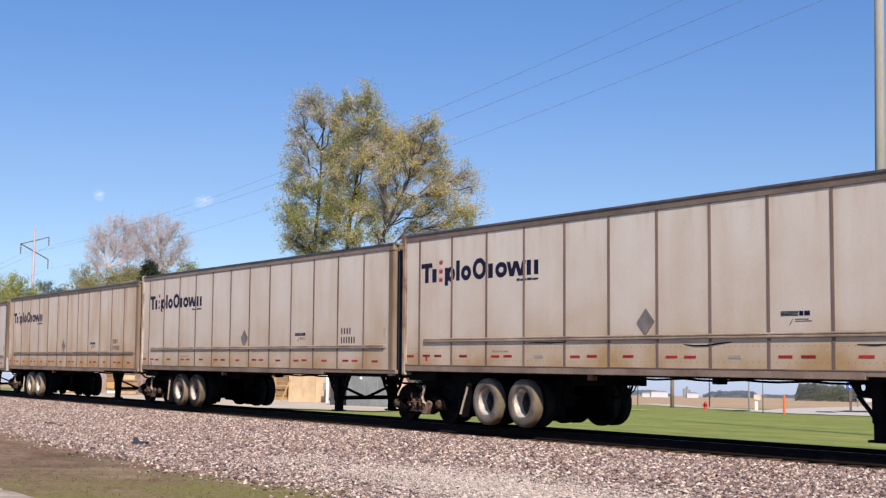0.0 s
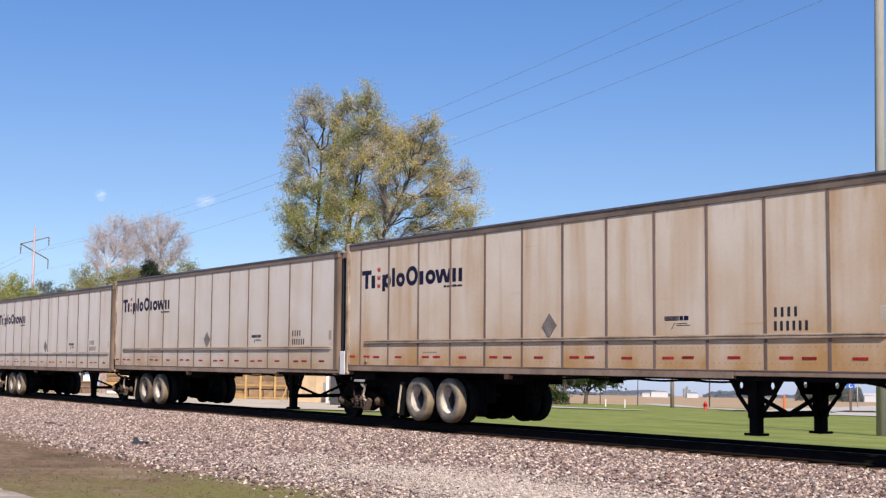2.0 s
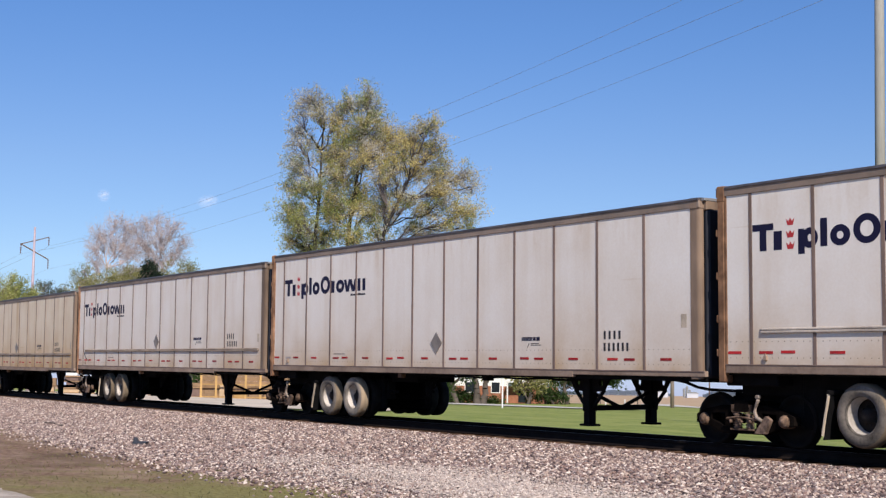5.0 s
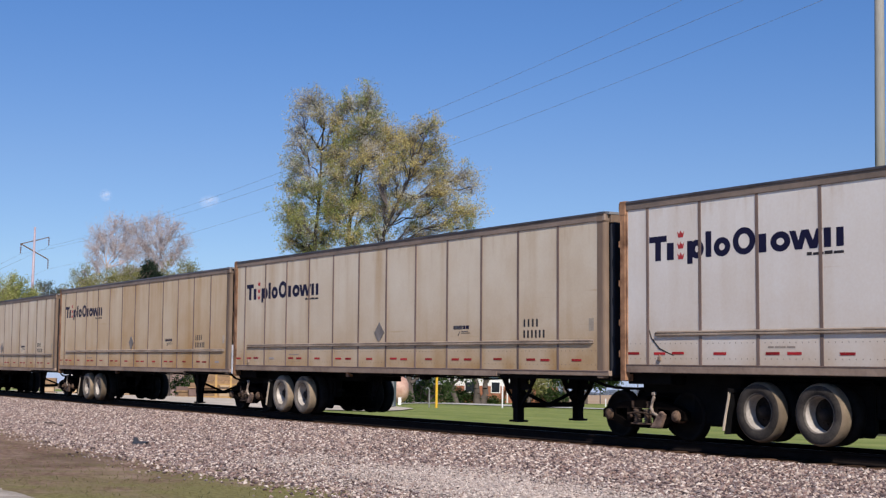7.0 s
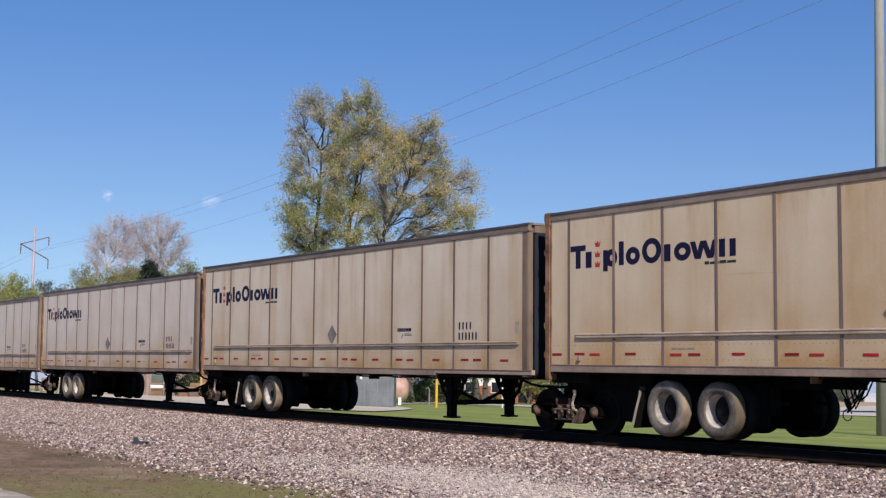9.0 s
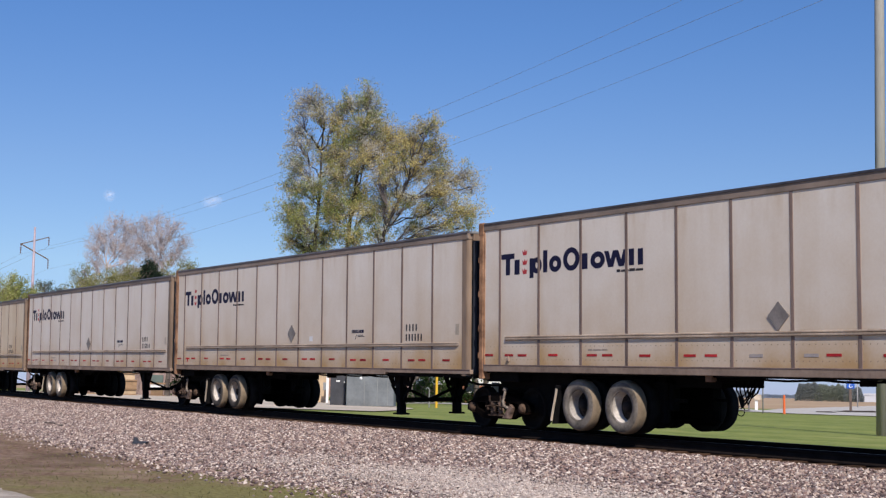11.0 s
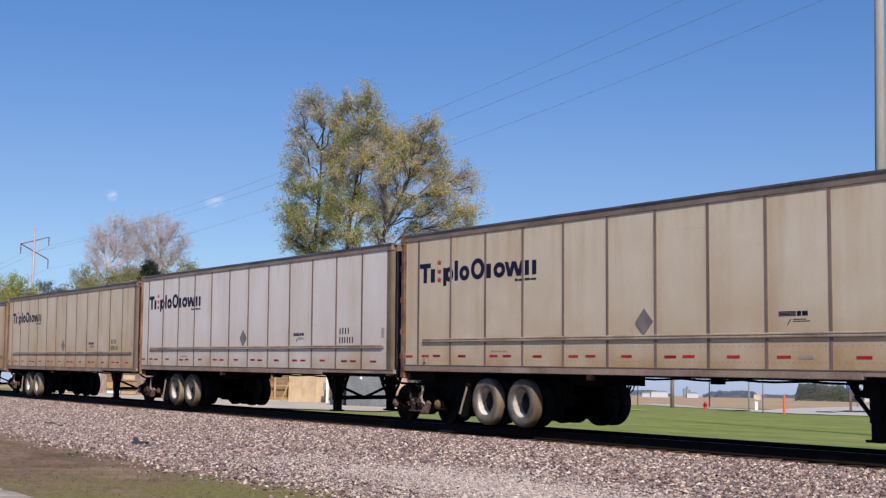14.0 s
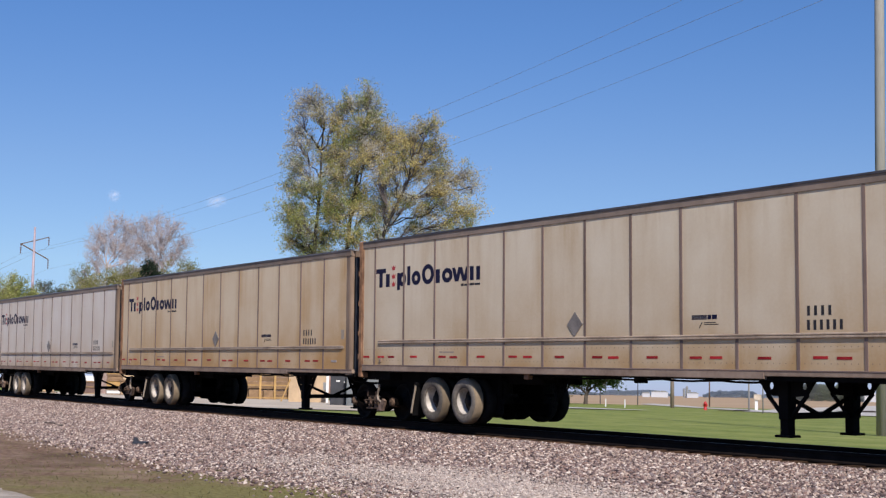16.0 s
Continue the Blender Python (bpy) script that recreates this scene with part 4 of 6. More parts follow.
    if seed == 53:
        part("sticker", flat_bars([(8.98, 9.15, 1.87, 1.99)], 0.003), WHITE_PATCH, thing, "white paper sticker")
    if seed == 62:
        part("rear_box", boxed(-0.20, 0.03, -SIDE - 0.03, -SIDE + 0.14, 0.99, 1.55, 0.01), WHITE_PATCH, thing, "white box on the rear post")
    if seed == 57:
        part("repair_strip", boxed(-0.025, 0.075, -SIDE - 0.042, -SIDE + 0.02, 0.98, 1.78, 0.006), WHITE_PATCH, thing, "white repair strip")
    return thing


WHEEL_R = 0.42


def bogie_meshes():
    m = {}
    bm = bmesh.new()
    # cast frame: sloping tension member, straight top, spring window
    outer = [(-1.05, 0.50), (-1.05, 0.36), (-0.80, 0.33), (-0.45, 0.20), (0.45, 0.20), (0.80, 0.33), (1.05, 0.36), (1.05, 0.50), (0.86, 0.58), (0.45, 0.66), (-0.45, 0.66), (-0.86, 0.58)]
    win = [(-0.27, 0.28), (0.27, 0.28), (0.30, 0.56), (-0.30, 0.56)]
    slot1 = [(-0.72, 0.42), (-0.40, 0.31), (-0.40, 0.54), (-0.70, 0.52)]
    slot2 = [(0.40, 0.31), (0.72, 0.42), (0.70, 0.52), (0.40, 0.54)]
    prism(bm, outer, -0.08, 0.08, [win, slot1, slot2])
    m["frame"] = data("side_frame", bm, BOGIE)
    bm = bmesh.new()
    prof = []
    for i in range(13):
        prof.append((0.285 + 0.0205 * i, (0.078 if i % 2 else 0.045) + 0.0012 * i))
    lathe(bm, prof, 14, "Z")
    m["spring"] = data("coil_spring", bm, SPRING)
    bm = bmesh.new()
    slots = [[(-0.17, 0.575), (-0.03, 0.575), (-0.03, 0.625), (-0.17, 0.625)], [(0.03, 0.575), (0.17, 0.575), (0.17, 0.625), (0.03, 0.625)]]
    prism(bm, [(-0.22, 0.54), (0.22, 0.54), (0.23, 0.67), (-0.23, 0.67)], -0.125, -0.085, slots)
    m["seat_bar"] = data("spring_seat_bar", bm, CAP)
    m["ledge"] = data("spring_ledge", boxed(-0.26, 0.26, -0.12, 0.08, 0.255, 0.285, 0.006), CAP)
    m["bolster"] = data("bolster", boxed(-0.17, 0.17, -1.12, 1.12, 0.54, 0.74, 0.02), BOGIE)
    m["cap"] = data("bearing_cap", lathe(bmesh.new(), [(-0.15, 0.001), (-0.15, 0.042), (-0.132, 0.048), (-0.132, 0.078), (-0.118, 0.092), (-0.10, 0.080), (-0.085, 0.105), (-0.02, 0.112), (0.08, 0.112)], 16), CAP)
    bm = bmesh.new()
    R = WHEEL_R
    for s in (-1, 1):
        prof = [(0.66, 0.001), (0.66, 0.12), (0.70, 0.13), (0.715, 0.34), (0.675, 0.36), (0.675, R + 0.022), (0.70, R + 0.025), (0.715, R + 0.004), (0.80, R), (0.81, R - 0.01), (0.81, 0.36), (0.76, 0.345), (0.745, 0.13), (0.82, 0.12), (0.82, 0.07), (0.98, 0.07), (0.98, 0.001)]
        lathe(bm, [(s * a, r) for a, r in prof], 32)
    lathe(bm, [(-0.66, 0.085), (0.66, 0.085)], 12)
    # two cast lugs on each web show the turning
    for s in (-1, 1):
        for a in (0, math.pi):
            box(bm, math.cos(a) * 0.24 - 0.03, math.cos(a) * 0.24 + 0.03, s * 0.745, s * 0.765, math.sin(a) * 0.24 - 0.03, math.sin(a) * 0.24 + 0.03)
    bmesh.ops.recalc_face_normals(bm, faces=bm.faces[:])
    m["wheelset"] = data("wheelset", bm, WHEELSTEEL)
    bm = boxed(-0.7, 0.9, -0.55, 0.55, 0.70, 0.86, 0.02)
    box(bm, -0.95, -0.6, -0.35, 0.35, 0.62, 0.80, 0.02)
    m["top"] = data("adapter_plate", bm, CHASSIS)
    bm = bmesh.new()
    tube(bm, [(0.46, -1.13, 0.42), (0.36, -1.15, 0.47), (0.33, -1.16, 0.56), (0.36, -1.16, 0.66), (0.40, -1.16, 0.74), (0.40, -1.16, 0.79)], [0.026, 0.030, 0.028, 0.026, 0.030, 0.020], 8)
    box(bm, 0.355, 0.445, -1.19, -1.13, 0.765, 0.83, 0.015)
    m["lever"] = data("brake_lever", bm, LEVER)
    bm = bmesh.new()
    tube(bm, [(-0.30, -1.14, 0.44), (-0.10, -1.15, 0.465), (0.12, -1.15, 0.465), (0.34, -1.14, 0.43)], 0.018, 6)
    for x in (-0.20, 0.02, 0.22):
        lathe(bm, [(-1.165, 0.001), (-1.165, 0.030), (-1.12, 0.030)], 8, at=(x, 0, 0.40))
    m["linkage"] = data("brake_linkage", bm, CAP)
    bm = bmesh.new()
    prism(bm, [(0.32, 0.22), (0.55, 0.22), (0.66, 0.44), (0.56, 0.50)], -1.17, -1.10)
    m["plate"] = data("brake_guard", bm, SPRING)
    m["air"] = data("air_reservoir", lathe(bmesh.new(), [(-0.4, 0.001), (-0.4, 0.08), (-0.36, 0.11), (0.36, 0.11), (0.4, 0.08), (0.4, 0.001)], 14, "X", (0.1, 0.3, 0.60)), CHASSIS)
    return m


def build_bogie():
    m = once("bogie", bogie_meshes)
    thing = tagged(empty("rail_bogie"), "rust-brown cast steel railway bogie under two trailer ends", "bogie", "bogies of the train")
    for y in (-0.99, 0.99):
        sf = part("side_frame", m["frame"], None, thing, at=pose(0, y, 0))
        for x in (-0.13, 0.13):
            part("coil_spring", m["spring"], None, sf, at=pose(x, -0.06 if y < 0 else 0.06, 0))
        if y < 0:
            part("spring_seat_bar", m["seat_bar"], None, sf)
            part("spring_ledge", m["ledge"], None, sf)
        for x in (-0.865, 0.865):
            part("bearing_cap", m["cap"], None, sf, at=pose(x, 0, WHEEL_R, 0, 0, 0 if y < 0 else 180))
    for k in ("bolster", "top", "lever", "plate", "air", "linkage"):
        part(m[k].name.split(".")[0], m[k], None, thing)
    sets = [part("wheelset", m["wheelset"], None, thing, at=pose(x, 0, WHEEL_R)) for x in (-0.865, 0.865)]
    return thing, sets


# the run of trailers from the head of the part of the train that is seen: soiling, slide of the axles, place of the blocks
ORDER = [(14, "cream", 0.08, 0.02), (13, "cream", 0.05, 0.0), (12, "streaked", 0.05, 0.0), (11, "grey", -0.30, 0.04), (10, "white", -0.27, 0.0), (9, "white", 0.0, 0.0), (8, "white", 0.12, 0.0), (7, "soiled", -0.22, 0.05), (6, "brown", 0.17, 0.0),
         (5, "soiled", 0.13, 0.0), (4, "cream", 0.03, 0.0), (3, "cream", 0.0, 0.0), (2, "grey", 0.0, 0.0), (1, "tan", 0.10, 0.0), (0, "white", -0.2, 0.0), (-1, "tan", 0.0, 0.0), (-2, "brown", 0.0, 0.0), (-3, "grey", 0.0, 0.0), (-4, "tan", 0.0, 0.0), (-5, "cream", 0.0, 0.0)]
TRAIN = []
for number, tone, slide, logo in ORDER:
    TRAIN.append((number, build_trailer(tone, slide, logo, number + 50, 0.18 if tone == "brown" else {-1: 0.14, 7: 0.16, 11: 0.1, 12: 0.14}.get(number, 0.0)), *build_bogie()))


# ---- beyond the track ----
BARK = mat("bark", (0.10, 0.08, 0.065), 0.9, 0.0, 0.4, 2, 15)
TWIG = mat("twig_bark", (0.26, 0.20, 0.17), 0.9, 0.0, 0.3, 1, 8)


def leaf_mat(name, tones):
    m = bpy.data.materials.new(name)
    m.use_nodes = True
    nt = m.node_tree
    bs = nt.nodes["Principled BSDF"]
    bs.inputs["Roughness"].default_value, bs.inputs["Specular IOR Level"].default_value = 0.7, 0.2
    geo, tc, n, mx = nt.nodes.new("ShaderNodeNewGeometry"), nt.nodes.new("ShaderNodeTexCoord"), nt.nodes.new("ShaderNodeTexNoise"), nt.nodes.new("ShaderNodeMath")
    n.inputs["Scale"].default_value, n.inputs["Detail"].default_value = 0.35, 3
    nt.links.new(tc.outputs["Object"], n.inputs["Vector"])
    mr = nt.nodes.new("ShaderNodeMapRange")
    mr.inputs["From Min"].default_value, mr.inputs["From Max"].default_value = 0.3, 0.7
    nt.links.new(n.outputs["Fac"], mr.inputs["Value"])
    mx.operation = "MULTIPLY_ADD"
    mx.inputs[1].default_value = 0.42
    sc = nt.nodes.new("ShaderNodeMath")
    sc.operation, sc.inputs[1].default_value = "MULTIPLY", 0.58
    nt.links.new(mr.outputs[0], sc.inputs[0])
    nt.links.new(geo.outputs["Random Per Island"], mx.inputs[0])
    nt.links.new(sc.outputs[0], mx.inputs[2])
    k = len(tones) - 1
    r = ramp_node(nt, [(i / k, c) for i, c in enumerate(tones)])
    nt.links.new(mx.outputs[0], r.inputs[0])
    nt.links.new(r.outputs[0], bs.inputs["Base Color"])
    tr = nt.nodes.new("ShaderNodeBsdfTranslucent")
    nt.links.new(r.outputs[0], tr.inputs["Color"])
    ms = nt.nodes.new("ShaderNodeMixShader")
    ms.inputs[0].default_value = 0.5
    nt.links.new(bs.outputs[0], ms.inputs[1])
    nt.links.new(tr.outputs[0], ms.inputs[2])
    nt.links.new(ms.outputs[0], nt.nodes["Material Output"].inputs["Surface"])
    return m


RUSSET = leaf_mat("russet_buds", [(0.40, 0.31, 0.27), (0.50, 0.39, 0.33), (0.58, 0.46, 0.38), (0.56, 0.50, 0.49)])
OLIVE = leaf_mat("olive_leaves", [(0.16, 0.17, 0.06), (0.28, 0.28, 0.10), (0.38, 0.36, 0.14), (0.44, 0.39, 0.19)])
DEEP = leaf_mat("deep_green_leaves", [(0.02, 0.04, 0.012), (0.04, 0.075, 0.02), (0.07, 0.11, 0.03), (0.10, 0.14, 0.05)])
NEEDLE = leaf_mat("dark_needles", [(0.015, 0.03, 0.018), (0.03, 0.05, 0.03), (0.05, 0.075, 0.04)])
GREYGREEN = leaf_mat("grey_green_leaves", [(0.07, 0.09, 0.06), (0.12, 0.14, 0.09), (0.17, 0.18, 0.12)])


def bars(segs, sides=4):
    """Tapered bars for branches: rows of start, end and the two radii."""
    segs = np.asarray(segs, np.float32)
    a, b, ra, rb = segs[:, 0:3], segs[:, 3:6], segs[:, 6:7], segs[:, 7:8]
    d = b - a
    d /= np.linalg.norm(d, axis=1, keepdims=True) + 1e-9
    s = np.cross(d, np.array([0.31, 0.17, 0.93], np.float32))
    s /= np.linalg.norm(s, axis=1, keepdims=True) + 1e-9
    u = np.cross(d, s)
    vs = []
    for p, r in ((a, ra), (b, rb)):
        for k in range(sides):
            t = 2 * math.pi * k / sides
            vs.append(p + (s * math.cos(t) + u * math.sin(t)) * r)
    v = np.stack(vs, 1)
    f = np.array([(k, (k + 1) % sides, sides + (k + 1) % sides, sides + k) for k in range(sides)], np.int32)
    return v.reshape(-1, 3), (f[None] + (np.arange(len(segs)) * 2 * sides)[:, None, None]).reshape(-1, 4)


def leaf_cards(centres, size, rng):
    """Small bent leaf clumps: one quad each, turned at random."""
    n = len(centres)
    a = rng.normal(size=(n, 3))
    a /= np.linalg.norm(a, axis=1, keepdims=True)
    b = np.cross(a, rng.normal(size=(n, 3)))
    b /= np.linalg.norm(b, axis=1, keepdims=True)
    s = size * (0.5 + rng.random((n, 1)))
    w = s * (0.45 + 0.4 * rng.random((n, 1)))
    q = np.stack([centres - a * s * 0.6, centres + b * w * 0.5, centres + a * s * 0.6, centres - b * w * 0.5], 1)
    q[:, 1] += rng.normal(size=(n, 3)) * s * 0.12
    return q.reshape(-1, 3), np.arange(n * 4, dtype=np.int32).reshape(-1, 4)


def tree(name, base, lobes, leaf, label, seed, trunk_r=0.4, twigs=60, leaves=10, leaf_size=0.35, turn=(0.53, 0.85), trunks=((0, 0),), fan=0.9, category="tree", loose=0.42, bark=None, twig=None, blend=None, paths=None, limb_r=0.5, spray=0.45, thin_r=1.0):
    """Trunks, limbs that reach into the lobes of the crown, twigs, and leaves at the twigs. Lobes: across, up, half width, half height, depth offset, then the kind and the thickness of leaf."""
    rng = np.random.default_rng(seed)
    bx, by = base
    z0 = land(bx, by) - 0.1
    R = np.array([turn[0], turn[1], 0.0])
    F = np.array([-turn[1], turn[0], 0.0])
    U = np.array([0, 0, 1.0])
    O = np.array([bx, by, z0])
    leaf = leaf if isinstance(leaf, (list, tuple)) else [leaf]
    trunks = [(p[0][0], 0) for p in paths] if paths else trunks
    wood, thin, tips = [[] for _ in trunks], [], [[] for _ in leaf]

    def curve(a, b, r0, r1, n, wob, store):
        pts = [a + (b - a) * t + rng.normal(size=3) * wob * math.sin(math.pi * t) for t in np.linspace(0, 1, n + 1)]
        for i in range(n):
            ra, rb = r0 + (r1 - r0) * i / n, r0 + (r1 - r0) * (i + 1) / n
            store.append((*pts[i], *pts[i + 1], ra, rb))
        return pts

    stems = []
    for k, (tx, ty, *lean) in enumerate(trunks):
        if paths:
            way = [O + R * a + U * b + F * c for a, b, c in paths[k]]
            at = np.linspace(0, len(way) - 1, 9)
            pts = [way[int(i)] + (way[min(int(i) + 1, len(way) - 1)] - way[int(i)]) * (i - int(i)) for i in at]
            pts = [p + rng.normal(size=3) * 0.12 * (0 < i < 8) for i, p in enumerate(pts)]
            for i in range(8):
                wood[k].append((*pts[i], *pts[i + 1], trunk_r * (1 - 0.1 * i), trunk_r * (1 - 0.1 * (i + 1))))
            stems.append(pts)
            continue
        top = max(l[1] for l in lobes) * 0.8
        foot = O + R * tx + F * ty
        tip = foot + U * top + R * (lean[0] if lean else rng.normal() * 1.0)
        stems.append(curve(foot, tip, trunk_r, trunk_r * 0.25, 8, min(0.35, top * 0.02), wood[k]))
    for cx, cz, rx, rz, depth, *rest in lobes:
        kind, thick = rest if rest else (0, 1.0)
        c = O + R * cx + U * cz + F * depth
        # the limb leaves the nearest stem well below the lobe
        if paths:
            low = cz - rz * 1.3 - 1.0
            own, spot = min(((k, i) for k in range(len(stems)) for i in range(9)), key=lambda ki: np.linalg.norm(stems[ki[0]][ki[1]] - c) + 2.0 * max(stems[ki[0]][ki[1]][2] - z0 - low, 0))
            start = stems[own][spot]
        else:
            own = min(range(len(stems)), key=lambda k: abs(float((stems[k][0] - O) @ R) - cx))
            stem = stems[own]
            h = max(0.15, min(0.9, (cz - rz * 1.3) / (stem[-1][2] - z0)))
            start = stem[min(int(h * 8), 7)]
        limb = curve(start, c, trunk_r * limb_r, 0.05, 6, 0.35, wood[own])
        n = max(6, int(twigs * rx * rz / 9))
        for _ in range(n):
            d = rng.normal(size=3)
            d /= np.linalg.norm(d)
            rr = rng.random() ** (1 / 2.2) * (0.85 + 0.3 * rng.random())
            p = c + R * d[0] * rx * rr + F * d[1] * rx * rr + U * d[2] * rz * rr
            q = limb[rng.integers(3, 7)]
            m = q + (p - q) * 0.55 + rng.normal(size=3) * 0.25
            thin.append((*q, *m, 0.035 * thin_r, 0.022 * thin_r))
            thin.append((*m, *p, 0.022 * thin_r, 0.010 * thin_r))
            keep = rng.random() < thick
            if blend:
                kind = blend(float((p - O) @ R), float(p[2] - z0), rng, rest[0] if rest else 0)
            if keep:
                tips[kind].append(p)
            for _ in range(3):
                e = p + (p - m) * rng.uniform(0.1, 0.5) * fan + rng.normal(size=3) * spray * fan
                thin.append((*(m + (p - m) * rng.uniform(0.4, 1.0)), *e, 0.012, 0.006))
                if keep:
                    tips[kind].append(e)
    thing = tagged(empty(name), label, category)
    for w in wood:
        v, f = bars(w, 7)
        part("trunk", from_arrays("trunk", v, f, bark or BARK, True), None, thing)
    v, f = bars(thin, 3)
    part("branchwork", from_arrays("branchwork", v, f, twig or TWIG), None, thing)
    for some, material in zip(tips, leaf):
        if leaves < 1 or not some:
            continue
        cs = np.repeat(np.array(some), leaves, 0)
        cs = cs + rng.normal(size=cs.shape) * loose * (fan + 0.1)
        v, f = leaf_cards(cs, leaf_size, rng)
        part("crown", from_arrays("crown", v, f, material), None, thing)
    return thing


# the big tree: a double-stemmed cottonwood in thin turning leaf; golden to one side, green low down, thin at the top
GOLD = leaf_mat("golden_leaves", [(0.34, 0.30, 0.13), (0.54, 0.46, 0.20), (0.72, 0.59, 0.25), (0.76, 0.66, 0.40)])
LEAFGREEN = leaf_mat("mid_green_leaves", [(0.09, 0.12, 0.04), (0.25, 0.29, 0.09), (0.45, 0.47, 0.17), (0.58, 0.54, 0.25)])
PALEGREEN = leaf_mat("pale_grey_green_leaves", [(0.32, 0.33, 0.25), (0.50, 0.49, 0.38), (0.64, 0.60, 0.50), (0.74, 0.68, 0.61)])
DUSKTWIG = mat("dusky_twig_bark", (0.15, 0.12, 0.11), 0.9, 0.0, 0.3, 1, 8)
PALETWIG = mat("pale_twig_bark", (0.50, 0.44, 0.44), 0.9, 0.0, 0.3, 1, 8)
DARKBARK = mat("dark_furrowed_bark", (0.030, 0.024, 0.022), 0.9, 0.0, 0.4, 2, 15)
S = 1 / 16.07
# boughs of the crown: across, up, half width, half height, chance of gold and of green leaf, and how leafy
BOUGHS = [(-113, 534, 30, 18, .1, .0, .55), (-133, 512, 18, 12, .1, 0, .5), (-140, 482, 24, 12, .1, .1, .45), (-97, 504, 16, 28, .2, .1, .55), (-132, 455, 24, 16, .2, .2, .5),
          (-66, 512, 22, 34, .5, .3, .8), (-18, 534, 20, 26, 0, .5, .65), (-44, 532, 20, 20, .1, .4, .5), (2, 522, 14, 24, 0, .5, .6), (-18, 492, 24, 22, .1, .4, .6),
          (-48, 464, 28, 28, .5, .4, .9), (-84, 444, 22, 32, .4, .3, .75), (-20, 455, 18, 20, .3, .3, .5), (-132, 418, 26, 24, .2, .3, .6), (-146, 388, 20, 20, .1, .5, .5),
          (-112, 380, 26, 24, .3, .4, .75), (-146, 334, 20, 28, .0, .8, .75), (-142, 288, 20, 26, .1, .8, .8), (-126, 320, 26, 28, .1, .8, .8), (-66, 398, 26, 24, .6, .3, .85),
          (-32, 374, 26, 26, .4, .5, .9), (-26, 424, 24, 22, .6, .2, .7), (34, 468, 26, 24, .8, .1, .85), (66, 474, 28, 24, .8, .1, .9), (98, 492, 16, 22, .5, .3, .65),
          (108, 456, 20, 26, .7, .2, .8), (82, 424, 32, 26, .9, 0, 1.0), (34, 418, 24, 18, .7, .1, .7), (122, 416, 22, 24, .5, .1, .6), (162, 408, 22, 22, .1, .1, .55),
          (112, 378, 30, 16, .9, 0, .85), (174, 388, 14, 12, .1, .1, .5), (42, 378, 28, 16, .8, .1, .65), (162, 338, 26, 20, .6, .3, .9), (102, 348, 28, 18, .3, .3, .65),
          (72, 312, 32, 14, .3, .4, .65), (132, 318, 28, 12, .6, .2, .8), (32, 332, 18, 20, .2, .2, .55), (172, 322, 12, 12, .6, .2, .65), (-58, 338, 32, 28, .4, .6, 1.0),
          (-8, 338, 26, 26, .4, .4, .85), (-88, 298, 26, 26, .2, .8, .85), (-38, 288, 28, 22, .3, .7, .85), (8, 298, 22, 18, .4, .4, .75), (-112, 268, 28, 20, .2, .8, .9),
          (6, 440, 26, 34, .4, .2, .6), (-58, 425, 24, 26, .4, .3, .6), (-78, 355, 24, 26, .2, .5, .6), (60, 352, 24, 22, .5, .2, .6), (20, 355, 22, 24, .3, .3, .6), (98, 300, 40, 12, .4, .3, .6), (50, 440, 22, 22, .7, .1, .6), (130, 360, 24, 16, .5, .2, .6), (-18, 560, 10, 14, 0, .4, .6), (12, 395, 24, 30, .5, .2, .7), (0, 480, 24, 24, .3, .3, .6), (-60, 250, 60, 20, .3, .6, .8), (70, 260, 70, 22, .4, .4, .8)]
big = [(a, b, c * 1.08, d * 1.08, (i % 3 - 1) * 1.4, (g, h), min(k + 0.05, 1.0)) for i, (a, b, c, d, g, h, k) in enumerate(BOUGHS)]
# three stems: two upright ones and a dark one that leans across
STEMS = [[(-104, 0, 0), (-104, 200, 0), (-101, 300, 0), (-96, 400, 0.4), (-92, 500, 0.6)], [(-50, 0, 1), (-54, 220, 1), (-40, 330, 1), (-22, 440, 0.6), (-14, 520, 0.2)],
         [(-10, 0, -0.5), (0, 220, -0.8), (24, 310, -1), (62, 395, -1), (74, 470, -0.8)]]


def turning(across, up, rng, chance):
    """Gold, green, or thin pale leaf, by the bough's own share, drifting within it."""
    n = 0.35 * noise.noise(Vector((across * 0.9, up * 0.9, 3.3)))
    r = rng.random()
    if r < chance[0] + n:
        return 0
    return 1 if r < chance[0] + chance[1] + n else 2


tree("cottonwood_tree", (-126.0, 75.5), [(a * S, b * S, c * S, d * S, *e) for a, b, c, d, *e in big], [GOLD, LEAFGREEN, PALEGREEN], "tall cottonwood tree in thin yellow-green turning leaf behind the track", 11,
     trunk_r=0.34, twigs=160, leaves=20, leaf_size=0.134, loose=0.22, paths=[[(a * S, b * S, c) for a, b, c in p] for p in STEMS], bark=DARKBARK, twig=DUSKTWIG, blend=turning, limb_r=0.22, spray=0.5)
S = 1 / 13.55
bare = [(-62, 252, 19, 20, 0), (-48, 278, 23, 24, 1), (-22, 302, 21, 16, 0), (-4, 286, 19, 26, 1), (-26, 260, 23, 26, 0), (-2, 248, 19, 24, 1), (-54, 224, 21, 22, 0), (28, 298, 19, 18, 0),
        (50, 308, 21, 14, 1), (77, 294, 23, 20, 0), (99, 270, 19, 20, 1), (59, 272, 25, 24, 0), (30, 260, 19, 26, 0), (86, 246, 25, 22, 1), (48, 234, 29, 24, 0), (12, 214, 47, 20, 0), (14, 284, 16, 22, 1), (12, 250, 18, 24, 0)]
